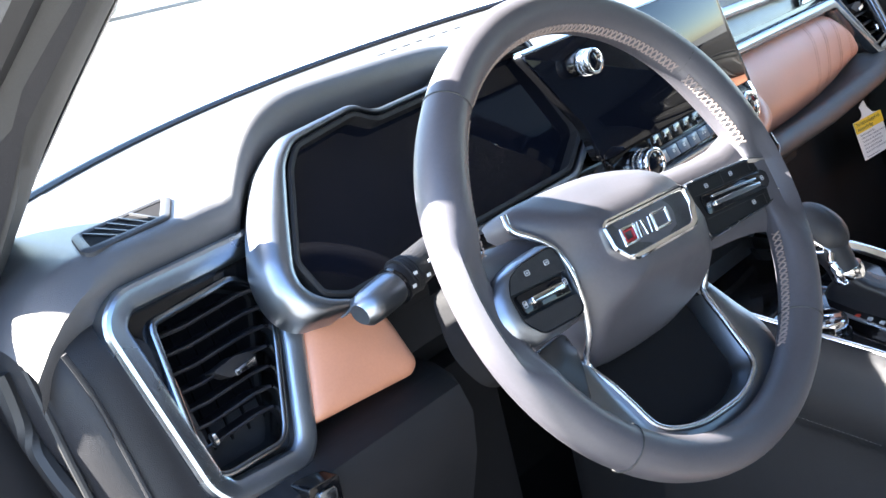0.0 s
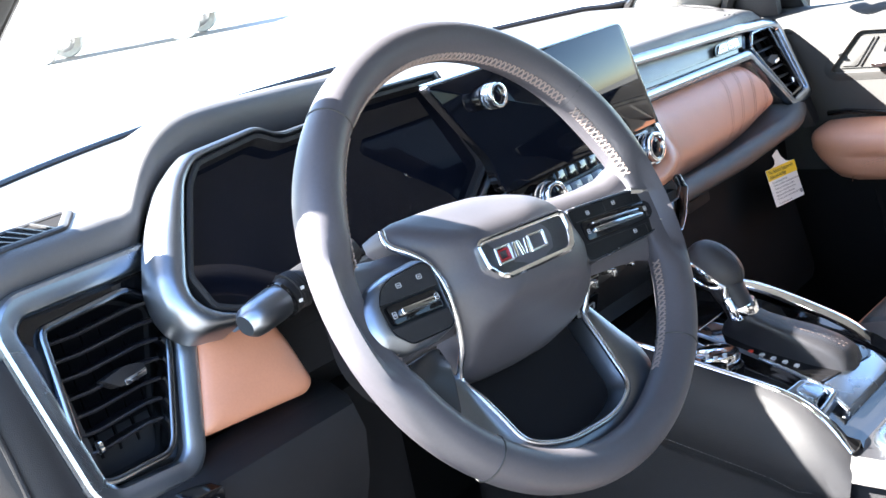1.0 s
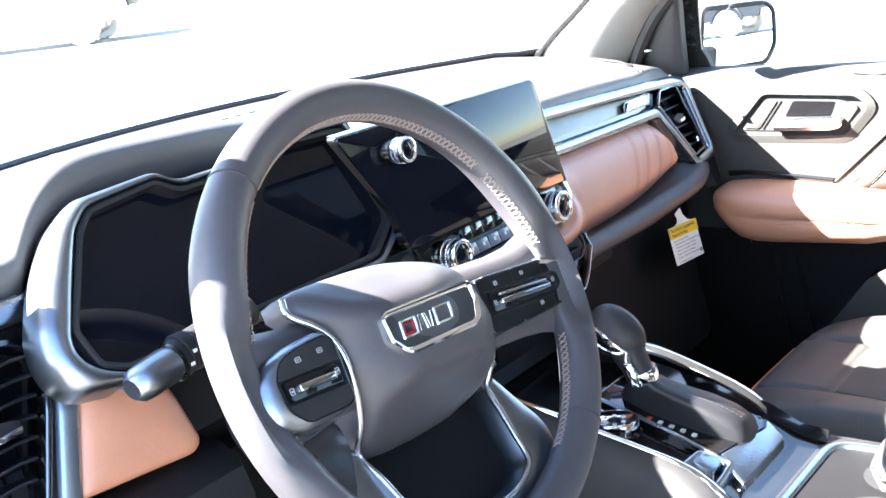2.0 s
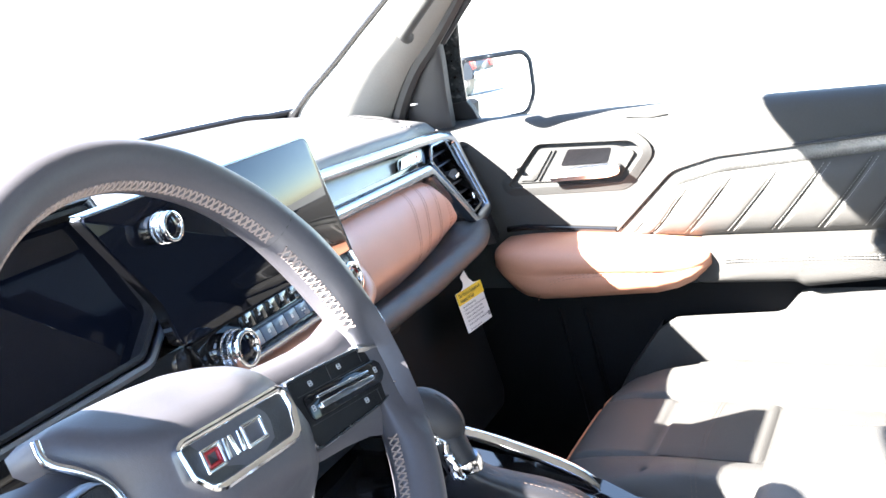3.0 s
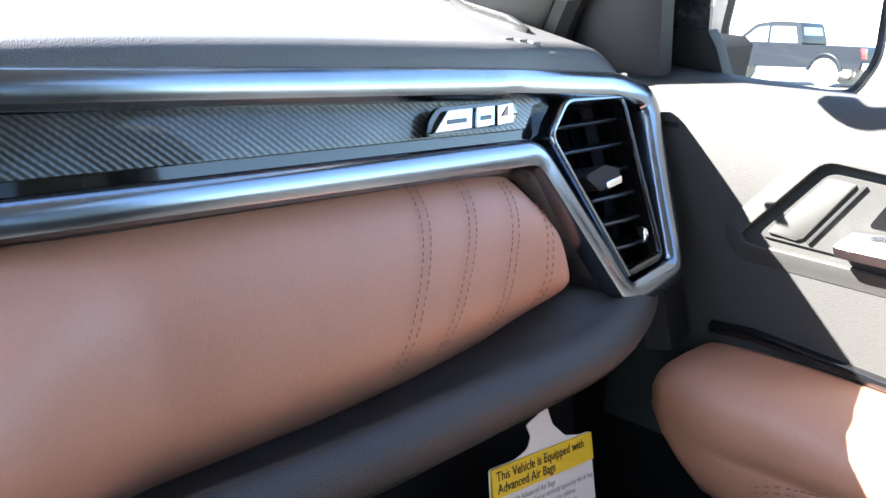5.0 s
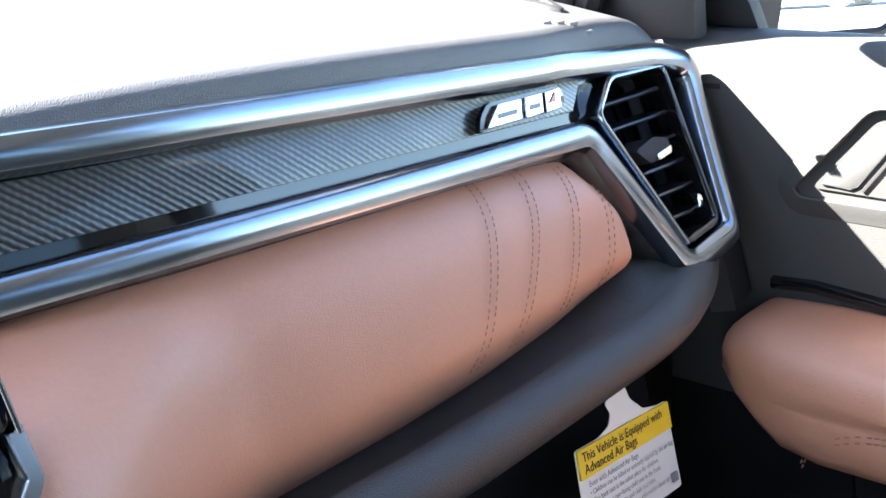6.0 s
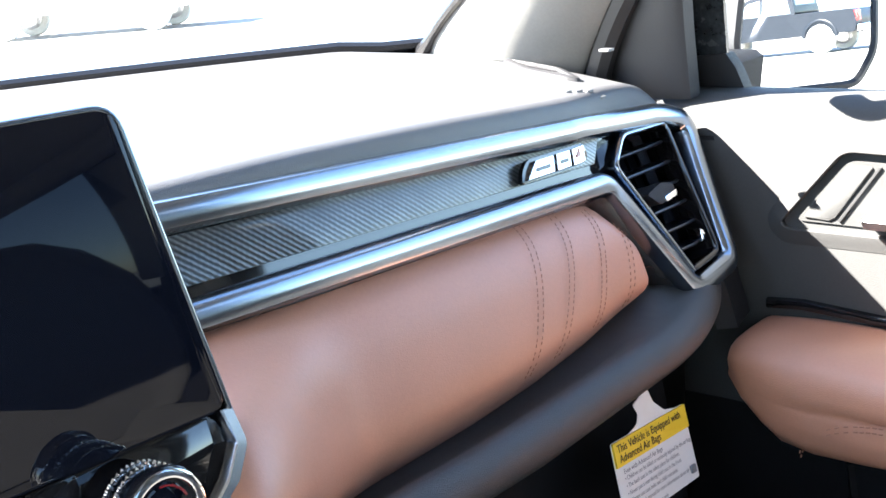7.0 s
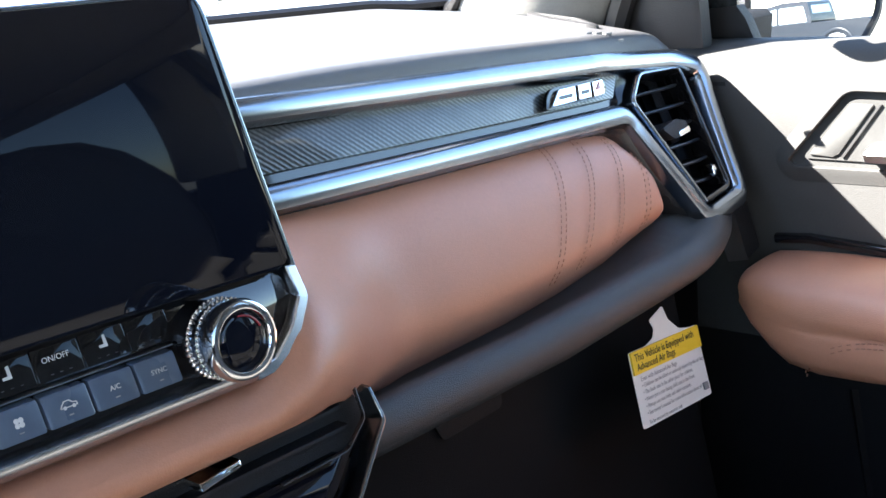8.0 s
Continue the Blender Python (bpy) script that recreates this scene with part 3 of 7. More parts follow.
def on_pad(x, b):
    return pad_point(x, (b - pad_lo(x)) / (pad_hi(x) - pad_lo(x)), 0.0011)


for x0, x1, hi, lo in ((0.4345, 0.397, 1.2865, 1.197), (0.470, 0.428, 1.2835, 1.200), (0.5035, 0.472, 1.278, 1.205), (0.532, 0.513, 1.262, 1.209)):
    for off in (-0.0028, 0.0028):
        path = [on_pad(x0 + (x1 - x0) * u ** 1.7 + off, hi + (lo - hi) * u) for u in np.linspace(0.0, 1, 14)]
        part("stitching", stitches(path, 0.00036, 0.0034, 0.0021), THREAD, leather, "tan thread")

# lower passenger panel with its rolled ledge, and the glovebox
rows = []
for x in np.linspace(0.188, 0.665, 40):
    c = pad_lo(max(x, 0.25)) if x < 0.555 else 1.2075 - 0.05 * (x - 0.555)
    k = max(0.0, (x - 0.50) / 0.15)
    crest = 1.1905 + 0.040 * max(0.0, x - 0.33)
    foot = 1.1640 + 0.060 * max(0.0, x - 0.36)
    back = 0.046 * min(1.3, k) ** 2
    rows.append([Vector((x, y + back * w, z)) for y, z, w in ((0.012, c - 0.003, 0.3), (-0.022, c - 0.001, 0.6), (-0.036, min(c, crest) - 0.0015, 0.8), (-0.048, crest - 0.0005, 1), (-0.056, crest - 0.0015, 1), (-0.0625, crest - 0.006, 1), (-0.0665, crest - 0.013, 1), (-0.0665, foot + 0.006, 1), (-0.064, foot + 0.001, 1), (-0.056, foot - 0.003, 1), (0.02, foot - 0.006, 1))])
part("lower_ledge", loft(rows), LEDGE_SKIN, dash, "charcoal ledge below the leather", angle=60)
glove = part("glovebox", prism(rounded([(0.215, 1.150), (0.60, 1.150), (0.585, 0.93), (0.225, 0.92)], 0.02), upright(0.02, 0.25, 1.1), -0.02, 0.022, 0.006), LOW_PLASTIC, dash, "black glovebox lid")
part("latch", prism(rounded([(0.30, 1.128), (0.37, 1.130), (0.365, 1.117), (0.305, 1.115)], 0.003), upright(0.02, 0.25, 1.1), 0.022, 0.025, 0.001), HARD_PLASTIC, glove)
part("under_panel", block((0.16, 0.04, 0.88), (0.70, 0.30, 1.150), 0.01), LOW_PLASTIC, dash, "black panel below the glovebox")
part("knee_panel", loft([[Vector((x, y, z)) for y, z in ((0.0, 1.172), (-0.034, 1.170), (-0.056, 1.160), (-0.066, 1.135), (-0.058, 1.09), (-0.035, 1.03), (0.0, 0.97), (0.06, 0.94))] for x in np.linspace(-0.70, -0.405, 8)]
                        + [[Vector((-0.392, y + 0.02, z)) for y, z in ((0.0, 1.172), (-0.034, 1.170), (-0.056, 1.160), (-0.066, 1.135), (-0.058, 1.085), (-0.035, 1.025), (0.0, 0.965), (0.06, 0.94))]]
                        + [[Vector((-0.388, 0.12, z)) for z in (1.172, 1.17, 1.16, 1.135, 1.085, 1.025, 0.965, 0.94)]]), HARD_PLASTIC, dash, "charcoal knee panel")
pad_edge = rounded([(-0.518, 1.268), (-0.446, 1.268), (-0.4315, 1.231), (-0.4225, 1.1860), (-0.4330, 1.1790), (-0.552, 1.1890)], 0.010, 6)
hub_a, hub_b = -0.478, 1.226
part("left_leather_pad", loft([[face(hub_a + (a - hub_a) * k, hub_b + (b - hub_b) * k, d) for a, b in pad_edge] for k, d in ((1.0, -0.022), (1.0, -0.001), (0.985, 0.0025), (0.95, 0.0058), (0.88, 0.0086), (0.75, 0.0108), (0.5, 0.0124), (0.2, 0.0130))], wrap=True, caps=True), BROWN_LEATHER, dash, "saddle brown padded leather", angle=60)
part("left_moulding", ribbon(rounded([(-0.505, 1.3445), (-0.655, 1.3445), (-0.6705, 1.330), (-0.652, 1.192), (-0.640, 1.177), (-0.575, 1.172), (-0.562, 1.182), (-0.5205, 1.284)], 0.012, 5, closed=False), face, [(-0.0105, -0.03), (-0.0105, 0.0030), (-0.0085, 0.0064), (-0.0055, 0.0078), (0.0050, 0.0070), (0.0082, 0.0052), (0.0105, 0.0015), (0.0105, -0.03)]), ICY, dash, "satin silver frame", angle=28)
rows = []
for z, out_, y in ((1.336, 0.0, 0.034), (1.330, 0.004, 0.024), (1.320, 0.006, 0.014), (1.30, 0.006, 0.002), (1.25, 0.004, -0.013), (1.20, -0.002, -0.028), (1.15, -0.010, -0.043), (1.05, -0.02, -0.05), (0.90, -0.03, -0.02)):
    rows.append([Vector((x - (out_ if x < -0.69 else 0), y + dy, z)) for x, dy in ((-0.640 + 0.10 * max(0, 1.2 - z), 0.010), (-0.676 + 0.10 * max(0, 1.2 - z), 0.004), (-0.690, 0.004), (-0.704, 0.010), (-0.716, 0.022), (-0.724, 0.045), (-0.728, 0.09), (-0.728, 0.20))])
part("side_pad", loft(rows), CONSOLE_SKIN, dash, "charcoal side pad", angle=60)
part("side_ridge", tube(smooth_path([(-0.716, 0.010, 1.331), (-0.709, 0.003, 1.298), (-0.704, -0.006, 1.25), (-0.703, -0.020, 1.204), (-0.702, -0.034, 1.15), (-0.700, -0.045, 1.05)], 5), 0.0026, 8), CONSOLE_SKIN, dash, "moulded ridge on the side pad")
part("door_seal", tube(smooth_path([(-0.738, 0.082, 1.315), (-0.737, 0.074, 1.265), (-0.735, 0.058, 1.235), (-0.732, 0.030, 1.20), (-0.730, 0.0, 1.15), (-0.728, -0.02, 1.05)], 5), 0.0085, 8), RUBBER, cab, "black weather strip")
part("door_seal", tube(smooth_path([(-0.730, 0.050, 1.320), (-0.730, 0.034, 1.257), (-0.729, 0.022, 1.211), (-0.728, 0.006, 1.15), (-0.726, -0.01, 1.05)], 5), 0.0035, 8), RUBBER, cab, "black weather strip")
part("left_under", block((-0.70, -0.0, 0.86), (-0.30, 0.3, 1.15), 0.01), LOW_PLASTIC, dash, "black panel below the column")


def top_at(x, y):
    pts = pad_profile(x)
    for p, q in zip(pts, pts[1:]):
        if p.y <= y <= q.y and q.y > p.y and p.z > 1.30:
            return p.z + (q.z - p.z) * (y - p.y) / (q.y - p.y)
    return pts[-2].z


# defroster slots on the pad
def demister(c0, c1, c2, c3, slats, lean, label):
    """A flush slatted vent between four corners of the pad, given as (x, y)."""
    cx, cy = sum(c[0] for c in (c0, c1, c2, c3)) / 4, sum(c[1] for c in (c0, c1, c2, c3)) / 4
    d = thing("demister_vent", label, "vent", (cx, cy, top_at(cx, cy)), group="demister vents")

    def at(a, b, h=0.0):
        return Vector((a, b, top_at(a, b) + 0.0022 + h))

    def inside(u, v):
        p = (Vector(c0) * (1 - u) + Vector(c1) * u) * (1 - v) + (Vector(c3) * (1 - u) + Vector(c2) * u) * v
        return p.x, p.y
    edge = rounded([c0, c1, c2, c3], 0.007)
    part("frame", ribbon(edge, at, [(-0.006, -0.006), (-0.0055, 0.0005), (-0.003, 0.0016), (0.001, 0.0016), (0.003, 0.0), (0.0035, -0.006)], closed=True), SOFT_PLASTIC, d)
    part("backing", prism(edge, at, -0.004, -0.0006), DARK_FOAM, d, "black vent opening")
    for k in range(slats):
        u = (k + 0.5) / slats * (1 - abs(lean)) + max(0.0, -lean) - 0.013
        q = [inside(u, 0.06), inside(u + 0.026, 0.06), inside(u + 0.026 + lean, 0.94), inside(u + lean, 0.94)]
        part("slat", prism(q, at, -0.003, 0.0009), SOFT_PLASTIC, d, smooth=False)


demister((-0.654, 0.045), (-0.584, 0.044), (-0.544, 0.101), (-0.630, 0.104), 5, -0.34, "slatted charcoal side demister vent set in the pad")
demister((0.622, 0.088), (0.652, 0.126), (0.654, 0.178), (0.624, 0.134), 2, 0.0, "slatted charcoal side demister vent set in the pad")
for x in np.arange(-0.1, 0.20, 0.024):
    y = base_y(x) - 0.085
    part("defroster_slot", block((x, y, top_at(x, y) - 0.002), (x + 0.014, y + 0.012, top_at(x, y) + 0.0012)), RUBBER, dash)
for k, (x, y) in enumerate(((0.555, 0.048), (0.567, 0.047), (0.579, 0.046), (0.594, 0.045), (0.606, 0.044))):
    part("moulded_mark", block((x, y, top_at(x, y) - 0.001), (x + 0.008, y + 0.009, top_at(x, y) + 0.0012), 0.0004), TOP_PLASTIC, dash, "moulded mark")


# ---- air vents at the dashboard's ends ----
def end_vent(s, dx, dz, label):
    v = thing("air_vent", label, "vent", tuple(face(s * 0.60 + dx, 1.26 + dz, 0)), group="dashboard end vents")

    def at(a, b, d=0.0):
        if s < 0:
            a, b = 0.534 + (a - 0.5565) * 1.33, 1.199 + (b - 1.2095) * 1.19
        return face(s * a + dx, b + dz, d)
    ring = rounded([(0.5565, 1.296), (0.579, 1.3135), (0.637, 1.3115), (0.6475, 1.214), (0.606, 1.2095)] if s > 0 else [(0.5525, 1.298), (0.577, 1.3150), (0.638, 1.3115), (0.6475, 1.212), (0.636, 1.2045), (0.594, 1.2035), (0.588, 1.210)], 0.006, 3)
    part("ring", ribbon(ring, at, mould(0.0022 if s > 0 else 0.0028, 0.006, -0.02), closed=True), GLOSS if s > 0 else SATIN, v, "thin gloss ring" if s > 0 else "thin chrome ring")
    if s > 0:
        part("ring_edge", ribbon(rounded([(0.637, 1.3115), (0.579, 1.3135), (0.5565, 1.296), (0.606, 1.2095)], 0.006, 3, closed=False), at, mould(0.0022, 0.0070, -0.01)), SATIN, v, "thin chrome edge along the ring")
    inner = rounded([(0.561, 1.296), (0.580, 1.310), (0.633, 1.308), (0.643, 1.216), (0.608, 1.2125)] if s > 0 else [(0.557, 1.298), (0.579, 1.311), (0.634, 1.308), (0.643, 1.214), (0.634, 1.208), (0.596, 1.207), (0.592, 1.212)], 0.005, 3)
    part("well", prism(inner, at, -0.060, -0.029), VENT_BLACK, v, "black vent well")
    # gloss surround between the moulding and the ring
    outer = [(s * a, b) for a, b in ([(0.565, 1.325), (0.636, 1.3185), (0.664, 1.309), (0.660, 1.203), (0.601, 1.196), (0.540, 1.287)] if s > 0 else [(0.51, 1.345), (0.655, 1.345), (0.67, 1.33), (0.65, 1.180), (0.565, 1.175), (0.522, 1.284)])]
    flat_ring = [(p.x, (p - face(0, 0, 0)).dot((face(0, 1, 0) - face(0, 0, 0)).normalized()) / (face(0, 1, 0) - face(0, 0, 0)).length) for p in (at(a, b) for a, b in ring)]
    hx, hz = sum(p[0] for p in flat_ring) / len(flat_ring), sum(p[1] for p in flat_ring) / len(flat_ring)

    def reach(poly, q):
        best = 0.0
        for (ax, az), (bx, bz) in zip(poly, poly[1:] + poly[:1]):
            ex, ez, c, n = bx - ax, bz - az, math.cos(q), math.sin(q)
            det = ex * n - ez * c
            if abs(det) > 1e-9:
                r = (ex * (az - hz) - ez * (ax - hx)) / det
                u = (c * (az - hz) - n * (ax - hx)) / det
                if r > best and -1e-6 <= u <= 1 + 1e-6:
                    best = r
        return best
    band = []
    for q in np.linspace(0, 2 * math.pi, 97):
        r0, r1 = reach(flat_ring, q), reach(outer, q)
        band.append([face(hx + r * math.cos(q), hz + r * math.sin(q), d) for r, d in ((r0 - 0.0005, -0.030), (r0, -0.006), (r0 + 0.002, -0.004), (r1 - 0.002, -0.008), (r1, -0.02))])
    part("surround", loft(band), GLOSS, v, "piano black surround")
    for k in range(7 if s < 0 else 6):
        z = 1.301 - 0.0125 * k if s < 0 else 1.2985 - 0.0150 * k
        lo, hi = (0.563 + max(0.0, (1.296 - z)) * 0.52) if s > 0 else (0.559 + max(0.0, (1.296 - z)) * 0.38), 0.635 + (1.308 - z) * 0.10
        bow = 1.0 if s < 0 else 0.35
        bend = [(lo, 0.0), (lo + (hi - lo) * 0.2, 0.0012 * bow), (lo + (hi - lo) * 0.75, -0.0008 * bow), (hi, 0.0005 * bow)]
        part("slat", loft([[at(a, z + c - 0.0013, -0.004), at(a, z + c - 0.0002, -0.0022), at(a, z + c + 0.0010, -0.0030), at(a, z + c + 0.0022, -0.024), at(a, z + c + 0.0004, -0.024)] for a, c in bend], wrap=True, caps=True), SLAT, v, angle=30)
    for k in range(5):
        a = 0.576 + 0.0135 * k
        part("vane", prism([(a, 1.305 - max(0, k - 6) * 0.01), (a + 0.0015, 1.305), (a + 0.0085, 1.218), (a + 0.007, 1.218)], at, -0.034, -0.026), VENT_BLACK, v)
    tab = part("tab", prism(rounded([(0.576, 1.270), (0.598, 1.274), (0.613, 1.270), (0.610, 1.262), (0.588, 1.260)] if s > 0 else [(0.616, 1.266), (0.598, 1.269), (0.585, 1.266), (0.587, 1.258), (0.606, 1.257)], 0.003), at, -0.012, 0.010 if s > 0 else 0.005, 0.003), HARD_PLASTIC, v, "black slider tab")
    part("tip", prism(rounded([(0.594, 1.264), (0.611, 1.266), (0.610, 1.262), (0.594, 1.2605)] if s > 0 else [(0.603, 1.2605), (0.586, 1.2625), (0.587, 1.258), (0.603, 1.2565)], 0.001), at, 0.008 if s > 0 else 0.003, 0.0118 if s > 0 else 0.0068, 0.0008), BRIGHT, tab, "chrome tab edge")
    part("wheel", turned([(0.004, -0.001), (0.006, 0), (0.006, 0.003), (0.004, 0.004)], plane_pose(at, 0.632, 1.228, 0.0) @ pose(0, 0, 0, 0, 90, 0), 16), BRIGHT, v, "small chrome thumb wheel")


end_vent(1, 0.0, 0.0, "black slatted air vent in a satin chrome frame")
end_vent(-1, 0.0, 0.0, "black slatted air vent beside a brown leather pad")


# ---- letters on the strip ----
badge = thing("trim_badge", "raised chrome and red badge blocks on the carbon strip", "badge", tuple(face(0.487, 1.315, 0)))
part("plate", prism(rounded([(0.448, 1.3065), (0.452, 1.3145), (0.460, 1.3205), (0.528, 1.3190), (0.530, 1.3100), (0.520, 1.3060)], 0.003), face, -0.002, 0.0016, 0.0006), GLOSS, badge)
for pts in ([(0.452, 0.0), (0.462, 0.0105), (0.4815, 0.0105), (0.4815, 0.0)],
            [(0.4850, 0.0105), (0.5005, 0.0105), (0.5005, 0.0), (0.4850, 0.0)]):
    part("chrome_shape", prism([(a + b * 0.3, 1.3078 + b) for a, b in pts], face, 0.001, 0.0042, 0.0006), BRIGHT, badge, "raised chrome shape", smooth=False)
part("chrome_shape", prism([(a + b * 0.3, 1.3074 + b) for a, b in ((0.5040, 0.0), (0.5040, 0.0105), (0.520, 0.0105), (0.520, 0.0))], face, 0.001, 0.0042, 0.0006), BRIGHT, badge, "raised chrome shape", smooth=False)
part("red_shape", prism([(a + b * 0.3, 1.3074 + b) for a, b in ((0.5065, 0.0042), (0.5135, 0.0095), (0.5135, 0.0042))], face, 0.002, 0.0048), RED, badge, "red enamel shape", smooth=False)

for a0, a1 in ((0.4610, 0.4770), (0.4880, 0.4975)):
    part("dark_inset", prism([(a + b * 0.3, 1.3076 + b) for a, b in ((a0, 0.0036), (a0, 0.0062), (a1, 0.0062), (a1, 0.0036))], face, 0.002, 0.00445), GLOSS, badge, "dark inset bar", smooth=False)

# dimmer switch on the knee panel
dimmer = thing("dimmer_switch", "small black lamp dimmer switch below the driver's vent", "switch", (-0.584, -0.045, 1.155))
part("surround", prism(rounded([(-0.600, 1.166), (-0.568, 1.163), (-0.572, 1.128), (-0.604, 1.130)], 0.003), upright(-0.066, 0.05, 1.15), -0.02, 0.003, 0.001), GLOSS, dimmer)
part("rocker", prism(rounded([(-0.594, 1.160), (-0.576, 1.158), (-0.580, 1.135), (-0.598, 1.136)], 0.003), upright(-0.066, 0.05, 1.15), 0.0, 0.007, 0.002), SATIN, dimmer, "grey rocker")
# grab handle on the passenger's windscreen pillar
grab = thing("grab_handle", "grey grab handle on the windscreen pillar", "handle", (0.61, 0.03, 1.48))
part("bar", tube(smooth_path([(0.628, 0.052, 1.468), (0.606, 0.045, 1.476), (0.600, 0.030, 1.490), (0.590, -0.02, 1.535), (0.578, -0.07, 1.582), (0.575, -0.085, 1.596), (0.598, -0.095, 1.604)], 5), 0.010, 10), DOOR_PLASTIC, grab, "grey grip bar")


# ---- instrument cluster ----
cluster = thing("instrument_cluster", "unlit dark instrument display in a satin silver bezel", "display", tuple(dial(-0.34, 1.29)))
inner = [(-0.470, 1.4085), (-0.396, 1.4150), (-0.376, 1.4030), (-0.285, 1.4040), (-0.262, 1.4150), (-0.155, 1.4110), (-0.1445, 1.3270), (-0.150, 1.318), (-0.199, 1.2915), (-0.505, 1.2905), (-0.527, 1.300), (-0.5335, 1.330), (-0.488, 1.394)]
part("display", prism(rounded(inner, 0.006), dial, -0.040, -0.012), SCREEN, cluster, "dark glossy display glass")
part("inner_wall", ribbon(rounded(inner, 0.006), dial, [(0.002, -0.014), (0.001, 0.003), (-0.001, 0.005), (-0.004, 0.004), (-0.004, -0.014)], closed=True), HARD_PLASTIC, cluster, "black inner wall")
bezel_in = [(-0.1480, 1.4125), (-0.262, 1.4165), (-0.287, 1.4055), (-0.374, 1.4045), (-0.395, 1.4165), (-0.470, 1.4105), (-0.490, 1.397), (-0.517, 1.358), (-0.5385, 1.325), (-0.5405, 1.315), (-0.536, 1.3055), (-0.525, 1.2965), (-0.508, 1.2890)]
bezel_out = [(-0.1480, 1.4185), (-0.263, 1.4225), (-0.288, 1.4115), (-0.375, 1.4105), (-0.393, 1.4225), (-0.477, 1.4195), (-0.503, 1.405), (-0.536, 1.370), (-0.5575, 1.338), (-0.5620, 1.318), (-0.5580, 1.300), (-0.545, 1.288), (-0.512, 1.2825)]
rows = []
for u, d in ((0.0, -0.016), (0.0, 0.0035), (0.12, 0.0062), (0.4, 0.0066), (0.75, 0.0035), (1.0, -0.006), (1.0, -0.034)):
    line = [Vector(p) * (1 - u) + Vector(q) * u for p, q in zip(bezel_in, bezel_out)]
    rows.append([dial(p[0], p[1], d) for p in rounded([tuple(p) for p in line], 0.009, 4, closed=False)])
part("bezel", loft(rows), SATIN_SOFT, cluster, "satin silver bezel, broad at its side", angle=60)
thin_edge = [(-0.1480, 1.4155), (-0.1395, 1.3270), (-0.146, 1.312), (-0.197, 1.2860), (-0.508, 1.2855)]
part("slim_bezel", ribbon(rounded(thin_edge, 0.008, closed=False), dial, [(0.004, -0.02), (0.0035, 0.004), (0.001, 0.0065), (-0.002, 0.006), (-0.0035, 0.002), (-0.004, -0.03)]), SATIN_SOFT, cluster, "slim satin bezel edge")
part("lower_wall", loft([[dial(x, 1.286, 0.002), dial(x, 1.276, 0.0), dial(x, 1.262, -0.01), Vector((x, -0.02, 1.235))] for x in np.linspace(-0.425, -0.15, 12)]), GLOSS, cluster, "black gloss strip below the display")

# ---- steering column and stalk ----
column = thing("steering_column", "charcoal plastic steering column shroud behind the wheel", "steering column", tuple(rim_at(0, 0, -0.16)))
part("shroud", loft([[rim_at(a * k, b * k - 0.012, d) for a, b in rounded([(-0.062, 0.045), (0.062, 0.045), (0.072, -0.02), (0.05, -0.065), (-0.05, -0.065), (-0.072, -0.02)], 0.02)] for k, d in ((0.66, -0.040), (0.80, -0.050), (0.86, -0.065), (0.92, -0.20))], wrap=True, caps=True), LOW_PLASTIC, column, "black shroud")
stalk = part("stalk", tube([Vector((-0.43, -0.125, 1.322)), Vector((-0.478, -0.130, 1.3165)), Vector((-0.505, -0.131, 1.312)), Vector((-0.513, -0.132, 1.3105))], [0.0135, 0.0145, 0.0155, 0.0155], 14), HARD_PLASTIC, column, "black lever stalk")
part("collar", tube([Vector((-0.513, -0.132, 1.3105)), Vector((-0.5155, -0.132, 1.310))], 0.0160, 14), GLOSS, stalk)
part("tip", tube([Vector((-0.516, -0.132, 1.310)), Vector((-0.522, -0.132, 1.3095)), Vector((-0.540, -0.132, 1.3065)), Vector((-0.549, -0.132, 1.305)), Vector((-0.554, -0.132, 1.304))], [0.0155, 0.0168, 0.0166, 0.0152, 0.0100], 16, flat_by=0.86), SATIN_SOFT, stalk, "satin grey end cap", angle=40)
for k in range(5):
    part("ridge", tube([Vector((-0.4965 - 0.0022 * k, -0.1315, 1.3135)), Vector((-0.4977 - 0.0022 * k, -0.1315, 1.3133))], 0.0166, 14), HARD_PLASTIC, stalk, "ribbed twist ring")
for k, (a, b) in enumerate(((-0.472, 1.322), (-0.478, 1.313), (-0.486, 1.321), (-0.491, 1.311), (-0.504, 1.318), (-0.508, 1.309))):
    part("legend", block((a - 0.0018, -0.1476, b - 0.0013), (a + 0.0018, -0.1464, b + 0.0013)), WHITE_INK, stalk, "white symbol bar")

# ---- steering wheel ----
wheel = thing("steering_wheel", "black leather steering wheel with chrome trim and thumb switches", "steering wheel", tuple(_wc))
R, SEG = 0.1845, 96


def rim_point(q, r=0.0, d=0.0):
    return rim_at((R + r) * math.cos(q), (R + r) * math.sin(q), d)


rows = []
for k in range(SEG):
    q = 2 * math.pi * k / SEG
    deg = math.degrees(q)
    grip = 1.0 + 0.10 * (math.exp(-((deg - 25) / 14) ** 2) + math.exp(-((deg - 155) / 14) ** 2))
    side = math.degrees(math.asin(math.sin(q)))
    w_ = max(0.0, 1 - abs((side + 4) / 17) ** 3)
    rows.append([rim_point(q, 0.0172 * grip * math.cos(p), 0.0187 * grip * math.sin(p) * (1 - 0.75 * w_ * min(1.0, max(0.0, (0.55 - math.cos(p)) / 0.5)) if math.sin(p) > 0 else 1.0)) for p in (2 * math.pi * j / 20 for j in range(20))])
part("rim", loft(rows + rows[:1], wrap=True), WHEEL_LEATHER, wheel, "black smooth leather rim")
